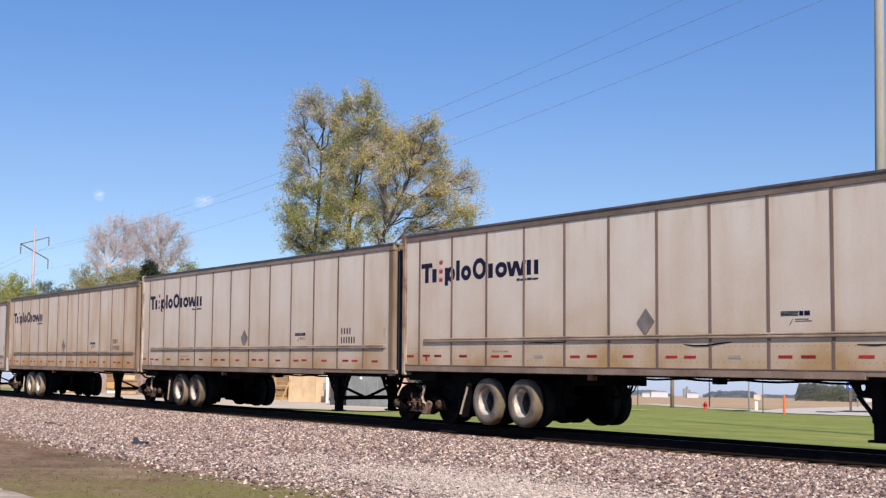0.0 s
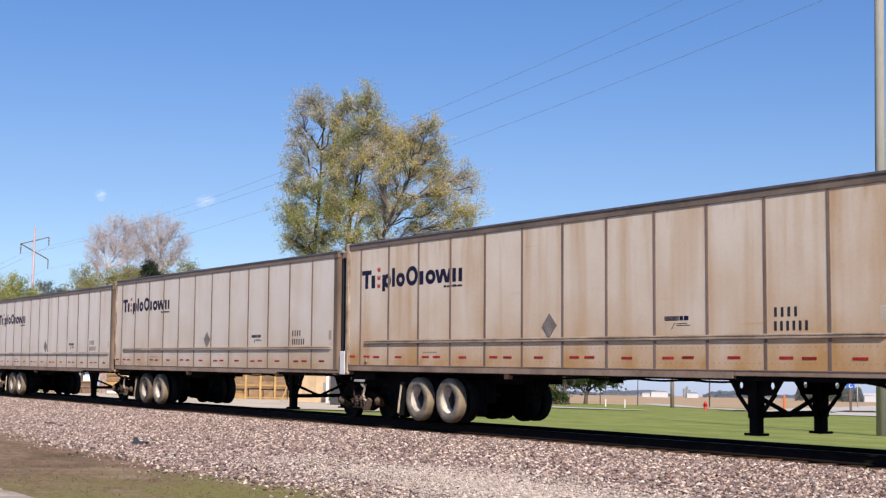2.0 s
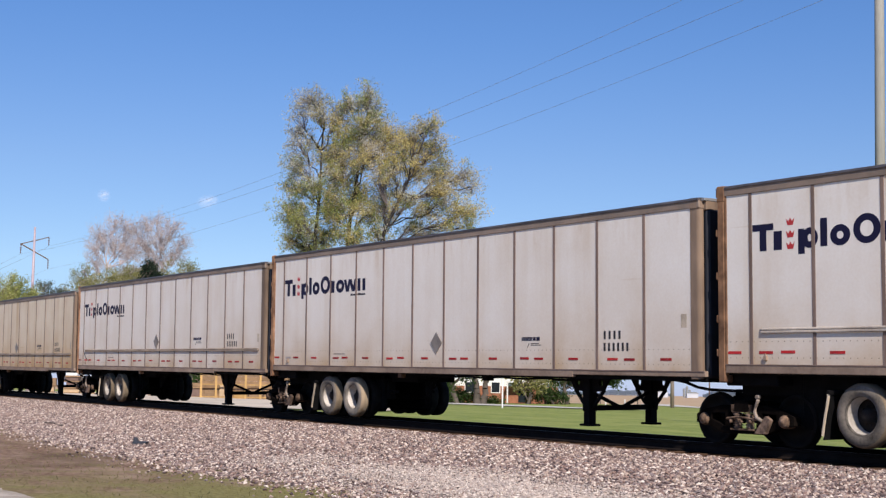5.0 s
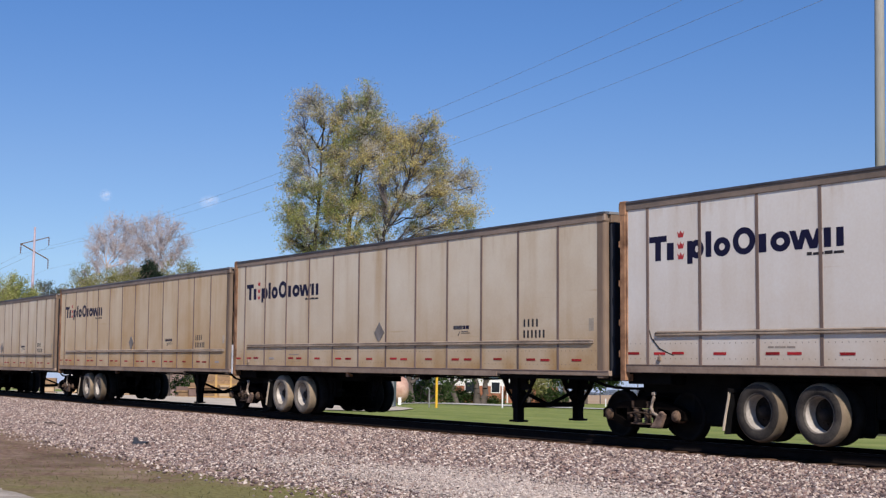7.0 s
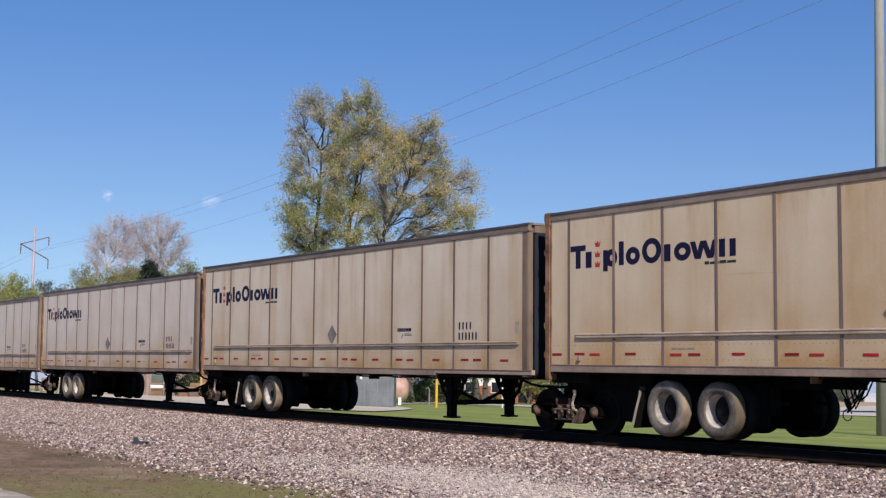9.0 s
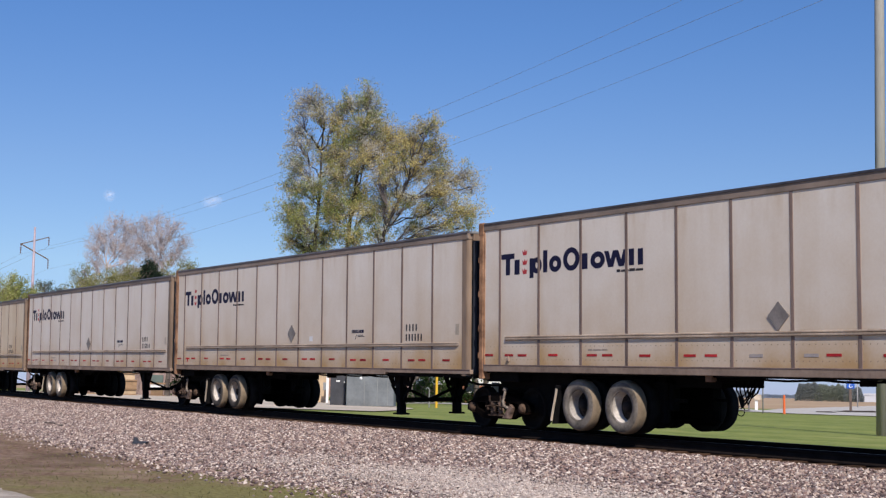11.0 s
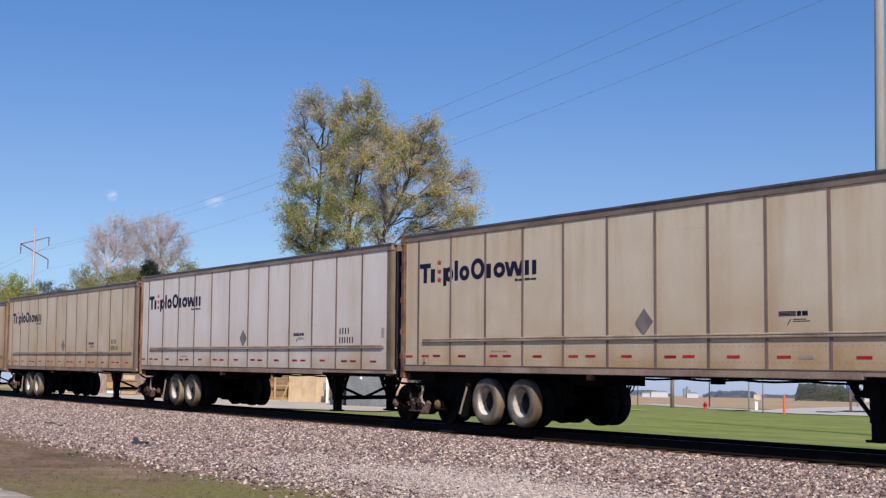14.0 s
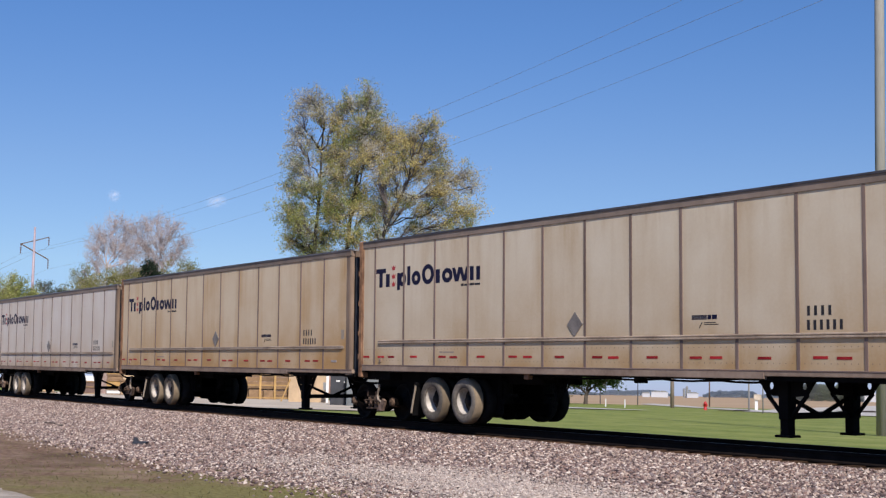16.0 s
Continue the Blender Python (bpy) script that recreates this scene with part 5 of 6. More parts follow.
tree("bare_tree", (-169.0, 64.0), [((a - 6) * S, (b + 9) * S, c * S, d * S, e, 0, 0.8) for a, b, c, d, e in bare], RUSSET, "leafless tree with russet buds beyond the yard", 5, trunk_r=0.2, twigs=330, leaves=2, leaf_size=0.11, loose=0.18, turn=(0.36, 0.93),
     trunks=((-2.6, 0, -0.5), (3.6, 1, 0.8)), bark=PALETWIG, twig=PALETWIG, limb_r=0.4, spray=0.35, thin_r=0.6)
S = 1 / 14.35
shr = [(-58, 218, 13, 28, 0, 0, 0.35), (-64, 196, 14, 18, 0, 0, 0.8), (-44, 192, 18, 16, 0, 0, 0.8), (-12, 208, 24, 17, 0, 0, 1.0), (24, 214, 26, 15, 1, 0, 1.0), (50, 206, 22, 16, 0, 0, 1.0), (92, 216, 18, 18, 0, 0, 0.7), (118, 224, 18, 18, 0, 0, 1.0), (134, 214, 14, 18, 0, 0, 1.0), (0, 180, 70, 28, 0, 0, 1.0), (90, 190, 50, 26, 0, 0, 1.0)]
tree("shrubby_tree", (-160.0, 59.0), [(a * S, b * S, c * S, d * S, *e) for a, b, c, d, *e in shr], OLIVE, "dense olive-green shrubby tree beyond the yard", 6, trunk_r=0.3, twigs=120, leaves=18, leaf_size=0.16, turn=(0.36, 0.93), trunks=((-4, 0), (3, 0), (7.5, 0)), fan=0.6, twig=PALETWIG)
S = 1 / 15.0
con = [(-1, 232, 10, 18, 0), (-5, 218, 17, 16, 0), (4, 204, 20, 18, 0), (0, 185, 24, 20, 0)]
tree("conifer_tree", (-151.5, 60.0), [(a * S, b * S, c * S, d * S, e) for a, b, c, d, e in con], NEEDLE, "dark green conifer among the shrubs", 7, trunk_r=0.25, twigs=240, leaves=20, leaf_size=0.15, turn=(0.36, 0.93), fan=0.4)
S = 1 / 13.75
lef = [(24, 196, 10, 12, 0), (34, 184, 20, 14, 0), (54, 178, 14, 12, 0), (8, 178, 24, 16, 0), (-28, 180, 26, 16, 0), (20, 160, 40, 20, 0)]
tree("leafy_tree", (-176.0, 49.0), [(a * S, b * S, c * S, d * S, e) for a, b, c, d, e in lef], LEAFGREEN, "green leafy tree at the far end of the yard", 8, trunk_r=0.25, twigs=120, leaves=16, leaf_size=0.17, turn=(0.29, 0.95), fan=0.6)
S = 1 / 13.05
gre = [(6, 184, 13, 12, 0), (20, 178, 12, 12, 0), (38, 174, 12, 12, 0), (-14, 168, 18, 14, 0), (10, 160, 40, 15, 0)]
tree("hazy_tree", (-182.0, 56.5), [(a * S, b * S, c * S, d * S, e) for a, b, c, d, e in gre], GREYGREEN, "grey-green tree at the foot of the power line", 9, trunk_r=0.25, twigs=110, leaves=14, leaf_size=0.17, turn=(0.29, 0.95), fan=0.6)
# yard tree with a low forked trunk
tree("yard_tree", (-132.0, 111.5), [(-2.4, 3.4, 2.2, 1.2, 0), (0, 3.7, 2.6, 1.3, 1), (2.6, 3.5, 2.4, 1.2, 0), (0.6, 4.8, 3.2, 1.2, 0), (-1.5, 5.2, 2.5, 1.2, 0)], DEEP, "round green yard tree with a short forked trunk", 21,
     trunk_r=0.3, twigs=110, leaves=18, leaf_size=0.26, turn=(0.62, 0.78), fan=0.6)
tree("yard_tree", (-146.0, 112.0), [(-1.5, 3.4, 2.0, 1.3, 0), (1.6, 3.6, 2.2, 1.3, 0), (0, 4.8, 2.6, 1.2, 0)], DEEP, "round green yard tree beside the brick house", 22, trunk_r=0.28, twigs=110, leaves=16, leaf_size=0.3, turn=(0.62, 0.78), fan=0.6)
tree("yard_tree", (-122.2, 87.8), [(-1.8, 4.3, 2.0, 1.4, 0), (1.2, 4.5, 2.2, 1.4, 0), (0, 6, 2.6, 1.2, 0)], OLIVE, "olive-green yard tree with a pale trunk", 23, trunk_r=0.46, trunks=((-0.3, 0, -0.4), (0.35, 0.2, 0.5)), twigs=70, leaves=7, leaf_size=0.3, turn=(0.6, 0.8), fan=0.6)
for i, (x, y, w, h) in enumerate(((-124.0, 80.5, 3.4, 1.6), (-128.5, 84.5, 3.0, 1.5), (-125.4, 85.8, 2.6, 1.1), (-124.7, 86.9, 2.4, 1.5), (-124.0, 87.9, 2.4, 0.9), (-123.5, 90.2, 2.2, 0.6), (-124.4, 100.6, 2.6, 1.4), (-125.2, 99.5, 2.2, 1.8), (-116.7, 73.6, 2.4, 1.3), (-150.0, 104.0, 2.6, 0.9))):
    tree("hedge_shrub", (x, y), [(-w * 0.3, h * 0.55, w * 0.35, h * 0.5, 0), (w * 0.3, h * 0.6, w * 0.38, h * 0.5, 0), (0, h * 0.75, w * 0.4, h * 0.45, 0)], DEEP, "dark green shrub by the brick house", 30 + i, trunk_r=0.07, twigs=160, leaves=7, leaf_size=0.22, fan=0.35, category="shrub")

tree("small_conifer", (-125.5, 97.1), [(0, 0.7, 0.55, 0.4, 0), (0, 1.3, 0.4, 0.4, 0), (0, 1.9, 0.22, 0.35, 0)], NEEDLE, "small dark conifer before the brick house", 91, trunk_r=0.06, twigs=400, leaves=8, leaf_size=0.14, fan=0.2)
# trees between the lawn and the house
for i, (x, y, w, lo, hi, leaf, r) in enumerate(((-119.0, 79.0, 2.4, 0.3, 7.0, DEEP, 0.30), (-117.7, 75.7, 3.0, 2.6, 8.0, DEEP, 0.50), (-123.5, 85.5, 2.6, 2.6, 7.0, DEEP, 0.35), (-124.0, 96.0, 2.0, 1.2, 4.5, OLIVE, 0.22), (-126.0, 103.5, 2.4, 2.2, 5.5, DEEP, 0.30))):
    tree("yard_tree", (x, y), [(-w * 0.5, lo + 1.2, w * 0.6, 1.2, 0), (w * 0.5, lo + 1.3, w * 0.6, 1.3, 0.5), (0, (lo + hi) / 2 + 0.6, w * 0.8, 1.6, 0), (0, hi, w * 0.6, 1.2, 0)], leaf,
         "leafy green yard tree between lawn and house", 60 + i, trunk_r=r, twigs=80, leaves=10, leaf_size=0.26, turn=(0.6, 0.8), fan=0.6)

# ---- poles and wires ----
WOODPOLE = mat("weathered_pole", (0.29, 0.275, 0.24), 0.85, 0.0, 0.25, 1.5, 20, stretch=(1, 1, 0.15))
BROWNPOLE = mat("brown_pole", (0.14, 0.10, 0.08), 0.85, 0.0, 0.3, 1.5, 20)
STEELPOLE = mat("weathering_steel", (0.43, 0.345, 0.375), 0.6, 0.1, 0.2, 1, 10)
PALEPOLE = mat("pale_grey_pole", (0.33, 0.32, 0.31), 0.7, 0.0, 0.2, 1.5, 20)
PLASTIC = mat("grey_conduit", (0.12, 0.12, 0.15), 0.6)
WIRE = mat("wire", (0.24, 0.26, 0.30), 0.7, 0.0)
GLASSY = mat("insulator_porcelain", (0.14, 0.10, 0.10), 0.3)


def pole(name, x, y, h, r, material, label, arm=True):
    z = land(x, y)
    thing = tagged(empty(name, pose(x, y, z)), label, "utility pole")
    part("shaft", tube(bmesh.new(), [(0, 0, -0.3), (0, 0, h * 0.5), (0, 0, h)], [r, r * 0.92, r * 0.75], 14), material, thing, smooth=True)
    if arm:
        part("crossarm", boxed(-0.05, 0.05, -1.2, 1.2, h - 0.9, h - 0.78, 0.01), material, thing)
    return thing


p1 = pole("utility_pole", -27.7, 35.75, 20.0, 0.18, WOODPOLE, "weathered grey wooden utility pole on the lawn")
part("conduit", tube(bmesh.new(), [(-0.20, 0.06, 0), (-0.19, 0.06, 9.0)], 0.035, 8), PLASTIC, p1, "dark cable conduit")
p1.matrix_basis = pose(-27.7, 35.75, land(-27.7, 35.75), 0, 0.7, 0)
pole("utility_pole", -104.3, 100.1, 9.0, 0.21, mat("pale_brown_pole", (0.27, 0.215, 0.175), 0.85, 0.0, 0.3, 1.5, 20), "brown wooden utility pole beside the road")
for x, y, h, r in ((-126.0, 115.0, 5.5, 0.06), (-139.0, 120.0, 6.0, 0.07), (-118.0, 119.5, 6.5, 0.09), (-89.7, 96.1, 7.0, 0.085), (-74.8, 81.75, 7.0, 0.048), (-130.1, 162.4, 4.0, 0.09)):
    pole("utility_pole", x, y, h, r, (BROWNPOLE if r > 0.08 else PLASTIC) if y > 110 and x > -130 or x < -131 else PALEPOLE, "thin pole beside the field road", arm=False)

# steel transmission pole with three arms
tp = tagged(empty("transmission_pole", pose(-200.9, 61.0, land(-200.9, 61.0), 0.4, 0, 0)), "slim rust-pink steel transmission pole with three arms", "transmission pole")
TPZ = 24.6 - land(-200.9, 61.0)
part("shaft", tube(bmesh.new(), [(0, 0, -0.5), (0, 0, 12), (0, 0, TPZ)], [0.34, 0.26, 0.15], 12), STEELPOLE, tp, smooth=True)
APEX = 21.9
ARMS = ((2.2, 23.2, 21.9), (-2.0, APEX, 20.4), (2.2, 19.8, 18.4))
zland = land(-200.9, 61.0)
for k, (dy, za, zi) in enumerate(ARMS):
    arm = part("arm", beam(bmesh.new(), (0, -2.0 if k != 1 else -2.1, APEX - zland), (0, dy if k != 1 else -1.9, za - zland), 0.13, 0.15), BROWNPOLE, tp)
    prof = [(zi - zland + (za - zi) * i / 8, 0.13 if i % 2 else 0.03) for i in range(9)]
    part("insulator", lathe(bmesh.new(), prof, 8, "Z", (0, dy, 0)), GLASSY, arm)

# three conductors that climb to the next pole up the line
for (dy, za, zi), slope, bow in zip(ARMS, (-0.0076, -0.0246, -0.0033), (0.000385, 0.000384, 0.000328)):
    pts = [(-200.9 + t, 61.0 + dy, zi + slope * t + bow * t * t) for t in np.linspace(0, 215, 41)]
    back = [(-200.9 - 160 * t, 61.0 + dy + 0.04 * 160 * t, zi - 2.5 * 4 * t * (1 - t)) for t in (1.0, 0.8, 0.6, 0.4, 0.2)]
    me = data("wire", tube(bmesh.new(), back + pts, 0.012, 5), WIRE)
    tagged(new("power_line", me), "grey overhead conductor of the power line", "power line", "conductors of the power line")

# ---- yard, road and small fixtures ----
def polygon(name, pts, material, lift, label, category):
    """A flat piece of paving on the land."""
    bm = bmesh.new()
    bm.faces.new([bm.verts.new((x, y, 0)) for x, y in pts])
    bmesh.ops.triangulate(bm, faces=bm.faces[:])
    bmesh.ops.subdivide_edges(bm, edges=bm.edges[:], cuts=6, use_grid_fill=True)
    for v in bm.verts:
        v.co.z = land(v.co.x, v.co.y) + lift
    bmesh.ops.recalc_face_normals(bm, faces=bm.faces[:])
    return tagged(new(name, data(name, bm, material)), label, category, kind="structure")


polygon("gravel_yard", [(-230, 45), (-200, 34), (-120, 23.5), (-80, 22.0), (-66, 23.5), (-57, 29.5), (-53.5, 32.4), (-57.5, 36.4), (-64, 41.4), (-76, 47), (-96, 58), (-130, 72), (-230, 80)], LOT, 0.05, "pale gravel yard beside the track", "yard")
polygon("road", [(-58, 81.5), (-64.5, 82.4), (-73.4, 83.4), (-82.4, 87.6), (-88.5, 93.0), (-96, 98), (-121, 114), (-140, 128), (-150, 140), (-121, 119), (-107, 107.5), (-98, 103.5), (-91, 99.8), (-103, 115.3), (-123, 146), (-136, 166), (-167, 213), (-110, 220), (-40, 140), (-30, 104)], CONCRETE, 0.05, "pale road and parking apron beyond the lawn", "road")
polygon("footpath", [(-128, 75.5), (-110, 75.0), (-92, 71.5), (-83, 72.0), (-82, 76.5), (-93, 78.5), (-111, 83.0), (-130, 84.0)], CONCRETE, 0.07, "pale concrete path along the lawn", "path")

MULCH = mat("brown_mulch", (0.075, 0.055, 0.04), 0.95, 0.0, 0.4, 2, 15, spec=0.1)
polygon("planting_bed", [(-83.9, 98.8), (-84.4, 101.5), (-78.6, 95.4), (-80.3, 94.6)], MULCH, 0.09, "narrow brown mulch bed on the parking apron", "planting bed")
polygon("planting_bed", [(-86.9, 105.0), (-92.0, 113.0), (-91.6, 117.0), (-81.9, 105.2), (-82.6, 101.8)], MULCH, 0.09, "brown mulch bed round the sign post", "planting bed")
polygon("planting_bed", [(-86.4, 88.6), (-89.5, 95.5), (-86.0, 92.6), (-83.6, 88.9), (-84.0, 86.2)], MULCH, 0.08, "brown mulch bed at the road edge", "planting bed")
polygon("kerb_strip", [(-88.6, 55.8), (-112.0, 75.2), (-119.5, 80.4), (-99.0, 62.6)], CONCRETE, 0.08, "pale concrete strip across the lawn", "path")

REDPAINT = mat("red_enamel", (0.50, 0.02, 0.02), 0.4)
ORANGE = mat("orange_plastic", (0.75, 0.14, 0.03), 0.5, var=0.1)
YELLOW = mat("yellow_enamel", (0.72, 0.42, 0.03), 0.5, var=0.12)
WHITE = mat("white_paint", (0.78, 0.77, 0.74), 0.55, var=0.08)
GALV = mat("galvanised_sheet", (0.26, 0.265, 0.26), 0.6, 0.15, 0.2, 1.2, 15)
BLUE = mat("blue_sign", (0.03, 0.12, 0.50), 0.4)
PLY = mat("plywood", (0.50, 0.36, 0.22), 0.8, 0.0, 0.2, 1.2, 12, rand=0.12)
TIMBER = mat("yellow_timber", (0.46, 0.28, 0.10), 0.8, 0.0, 0.25, 2, 15, rand=0.2)
BOARD = mat("brown_board", (0.26, 0.165, 0.09), 0.85, 0.0, 0.3, 2, 15, rand=0.25)
BRICKM = mat("orange_brick", (0.34, 0.145, 0.085), 0.85, 0.0, 0.25, 3, 25, spec=0.1)
DARKGLASS = mat("window_glass", (0.02, 0.025, 0.03), 0.08)
SHINGLE = mat("roof_shingle", (0.10, 0.09, 0.085), 0.9, 0.0, 0.3, 3, 25)


def on_land(x, y, turn=0.0):
    return pose(x, y, land(x, y), 0, 0, turn)


hy = tagged(empty("fire_hydrant", on_land(-90.5, 91.1)), "red cast-iron fire hydrant on the lawn", "fire hydrant")
part("barrel", lathe(bmesh.new(), [(0, 0.20), (0.04, 0.20), (0.05, 0.14), (0.55, 0.14), (0.56, 0.18), (0.60, 0.18), (0.70, 0.13), (0.78, 0.06), (0.84, 0.05), (0.84, 0.001)], 14, "Z"), REDPAINT, hy)
for s in (-1, 1):
    part("nozzle", lathe(bmesh.new(), [(s * 0.12, 0.08), (s * 0.24, 0.08), (s * 0.24, 0.001)], 10, "X", (0, 0, 0.45)), REDPAINT, hy)
om = tagged(empty("marker_post", on_land(-72.9, 82.1)), "orange plastic marker post at the road edge", "marker post")
part("post", tube(bmesh.new(), [(0, 0, 0), (0, 0, 1.45), (0, 0, 1.5)], [0.10, 0.085, 0.03], 10), ORANGE, om)
yp = tagged(empty("bollard", on_land(-71.9, 48.2)), "tall yellow steel bollard on the lawn", "bollard")
part("post", tube(bmesh.new(), [(0, 0, 0), (0, 0, 2.08), (0, 0, 2.14)], [0.085, 0.085, 0.04], 12), YELLOW, yp)
vp = tagged(empty("vent_pipe", on_land(-72.6, 48.1)), "white gooseneck vent pipe beside the bollard", "pipe")
part("pipe", tube(bmesh.new(), [(0, 0, 0), (0, 0, 1.15), (-0.05, -0.03, 1.26), (-0.15, -0.08, 1.28), (-0.2, -0.12, 1.18)], 0.035, 8), GALV, vp)
for x, y in ((-81.3, 60.5), (-107.3, 93.4), (-100.5, 90.0)):
    wp = tagged(empty("marker_post", on_land(x, y)), "slim white marker post on the lawn", "marker post")
    part("post", tube(bmesh.new(), [(0, 0, 0), (0, 0, 2.2 if x > -90 else 0.8), (0, 0, 2.24 if x > -90 else 0.84)], [0.06, 0.06, 0.02], 8), WHITE, wp)
ub = tagged(empty("utility_box", on_land(-89.6, 97.1, 43)), "cream utility box on a square post", "utility box")
part("post", boxed(-0.20, 0.08, -0.1, 0.1, 0, 1.0), WHITE, ub)
part("cabinet", boxed(-0.30, 0.42, -0.25, 0.25, 0.98, 1.55, 0.03), FLAP, ub)
sg = tagged(empty("road_sign", on_land(-89.16, 110.25, 39)), "blue square parking sign on a brown timber post", "sign")
part("post", boxed(-0.14, 0.10, -0.05, 0.05, 0, 3.35), BROWNPOLE, sg)
part("plate", boxed(-0.39, 0.39, -0.09, -0.06, 2.33, 3.09, 0.01), BLUE, sg)
bm = prism(bmesh.new(), [(0.02 + 0.19 * math.cos(a), 2.60 + 0.19 * math.sin(a)) for a in np.linspace(0.6 * math.pi, 1.95 * math.pi, 12)] + [(0.02 + 0.12 * math.cos(a), 2.60 + 0.12 * math.sin(a)) for a in np.linspace(1.95 * math.pi, 0.6 * math.pi, 12)], -0.099, -0.092)
beam(bm, (-0.06, -0.0955, 2.93), (-0.03, -0.0955, 2.68), 0.006, 0.09, up=(0, 1, 0))
beam(bm, (-0.03, -0.0955, 2.70), (0.16, -0.0955, 2.68), 0.006, 0.07, up=(0, 1, 0))
beam(bm, (0.15, -0.0955, 2.70), (0.22, -0.0955, 2.50), 0.006, 0.07, up=(0, 1, 0))
lathe(bm, [(-0.099, 0.001), (-0.099, 0.055), (-0.092, 0.055)], 10, at=(-0.07, 0, 3.0))
part("symbol", bm, WHITE, sg, "white wheelchair symbol")

# grey steel container at the yard's edge
CONTAINER = mat("weathered_grey_steel", (0.13, 0.14, 0.145), 0.6, 0.1, 0.2, 1.2, 15, hue=(0.17, 0.185, 0.19))
SEAM = mat("worn_seam", (0.22, 0.225, 0.22), 0.6, 0.1, 0.2, 2, 15)
SLATE = mat("dark_slate_enamel", (0.034, 0.036, 0.044), 0.6, 0.0, 0.25, 1.5, 15, hue=(0.05, 0.052, 0.06))
ct = tagged(empty("steel_container", on_land(-70.25, 42.3, 54)), "blue-grey sheet-steel container at the yard edge", "container")
part("body", boxed(-1.42, 1.45, -1.1, 1.1, 0.05, 2.35, 0.02), CONTAINER, ct)
for x in (-0.33, 0.45, 1.08):
    part("seam", boxed(x - 0.018, x + 0.018, -1.115, -1.1, 0.1, 2.3), SEAM, ct)
part("lid", boxed(-1.45, 1.48, -1.15, 1.15, 2.35, 2.42, 0.01), CONTAINER, ct)
part("label_plate", lathe(bmesh.new(), [(-1.112, 0.001), (-1.112, 0.09), (-1.10, 0.09)], 12, at=(-0.56, 0, 1.72)), WHITE, ct, "round white plate")
for x in (-1.0, 0.3, 1.1):
    part("skid", boxed(x - 0.2, x + 0.2, -1.0, 1.0, 0.0, 0.06), CHASSIS, ct)
# dark cabinet beside the container
cb = tagged(empty("switch_cabinet", on_land(-72.12, 41.08, 54)), "dark slate steel cabinet beside the container", "cabinet")
part("body", boxed(-0.48, 0.46, -0.5, 0.5, 0.0, 2.15, 0.02), SLATE, cb)
part("door_leaf", boxed(-0.44, 0.30, -0.52, -0.5, 0.12, 2.05, 0.01), SLATE, cb)
part("label_plate", boxed(-0.14, 0.12, -0.525, -0.52, 1.48, 1.56), WHITE, cb, "small white plate")
part("label_plate", boxed(0.36, 0.42, -0.506, -0.5, 1.40, 1.52), WHITE, cb, "small white plate")
# rounded tanks behind the crate and the container
TANK = mat("faded_pink_enamel", (0.50, 0.27, 0.19), 0.6, 0.0, 0.2, 1.5, 12, hue=(0.54, 0.36, 0.27))
for x, y, zc, r in ((-89.28, 48.49, 1.42, 1.18), (-85.84, 53.22, 1.15, 0.98)):
    tk = tagged(empty("storage_tank", on_land(x, y, 60)), "faded pink horizontal storage tank on two saddles", "tank", "tanks in the yard")
    part("shell", lathe(bmesh.new(), [(-1.5, 0.001), (-1.46, r * 0.5), (-1.3, r * 0.83), (-1.0, r), (1.0, r), (1.3, r * 0.83), (1.46, r * 0.5), (1.5, 0.001)], 28, "X", (0, 0, zc)), TANK, tk, smooth=True)
    for k in (-0.8, 0.8):
        part("saddle", boxed(k - 0.12, k + 0.12, -r * 0.8, r * 0.8, 0.0, zc - r * 0.5), WHITE, tk)
mp = tagged(empty("meter_post", on_land(-84.1, 46.95, 62)), "white post with a grey meter box before the crate", "meter post")
part("post", boxed(-0.09, 0.09, -0.06, 0.06, 0, 2.1, 0.01), WHITE, mp)
part("meter_box", boxed(-0.30, -0.09, -0.10, 0.08, 0.95, 1.5, 0.02), GALV, mp)
# plywood box
pb = tagged(empty("plywood_crate", on_land(-86.6, 46.8, 62)), "large tan plywood crate in the yard", "crate")
for i in range(3):
    part("panel", boxed(-1.45 + 0.97 * i, -0.50 + 0.97 * i, -0.9, -0.86, 0.05, 2.25), PLY, pb)
part("body", boxed(-1.42, 1.42, -0.85, 0.9, 0.0, 2.22), PLY, pb)
part("brace", beam(bmesh.new(), (-2.0, -0.95, 0.0), (-1.35, -0.93, 1.7), 0.06, 0.10), TIMBER, pb)
# timber storage bays, open to the track
bays = tagged(empty("timber_bay", on_land(-104.5, 50.5, 66)), "storage bay of brown boards and yellow timber posts", "storage bay")
for i in range(7):
    x = -3.9 + 1.25 * i
    part("post", boxed(x - 0.09, x + 0.09, -0.25, -0.08, 0, 2.35), TIMBER, bays)
    for j in range(3):
        part("partition_board", boxed(x - 0.03, x + 0.03, -0.08, 1.6, 0.05 + 0.75 * j, 0.75 + 0.75 * j), BOARD, bays)
for j in range(6):
    for i in range(6):
        x = -3.9 + 1.25 * i
        part("board", boxed(x + 0.03, x + 1.22, 1.6, 1.66, 0.05 + 0.38 * j, 0.41 + 0.38 * j), BOARD, bays)
for z in (0.12, 1.18, 2.25):
    part("rail", boxed(-4.0, 3.7, -0.20, -0.12, z, z + 0.10), TIMBER, bays)
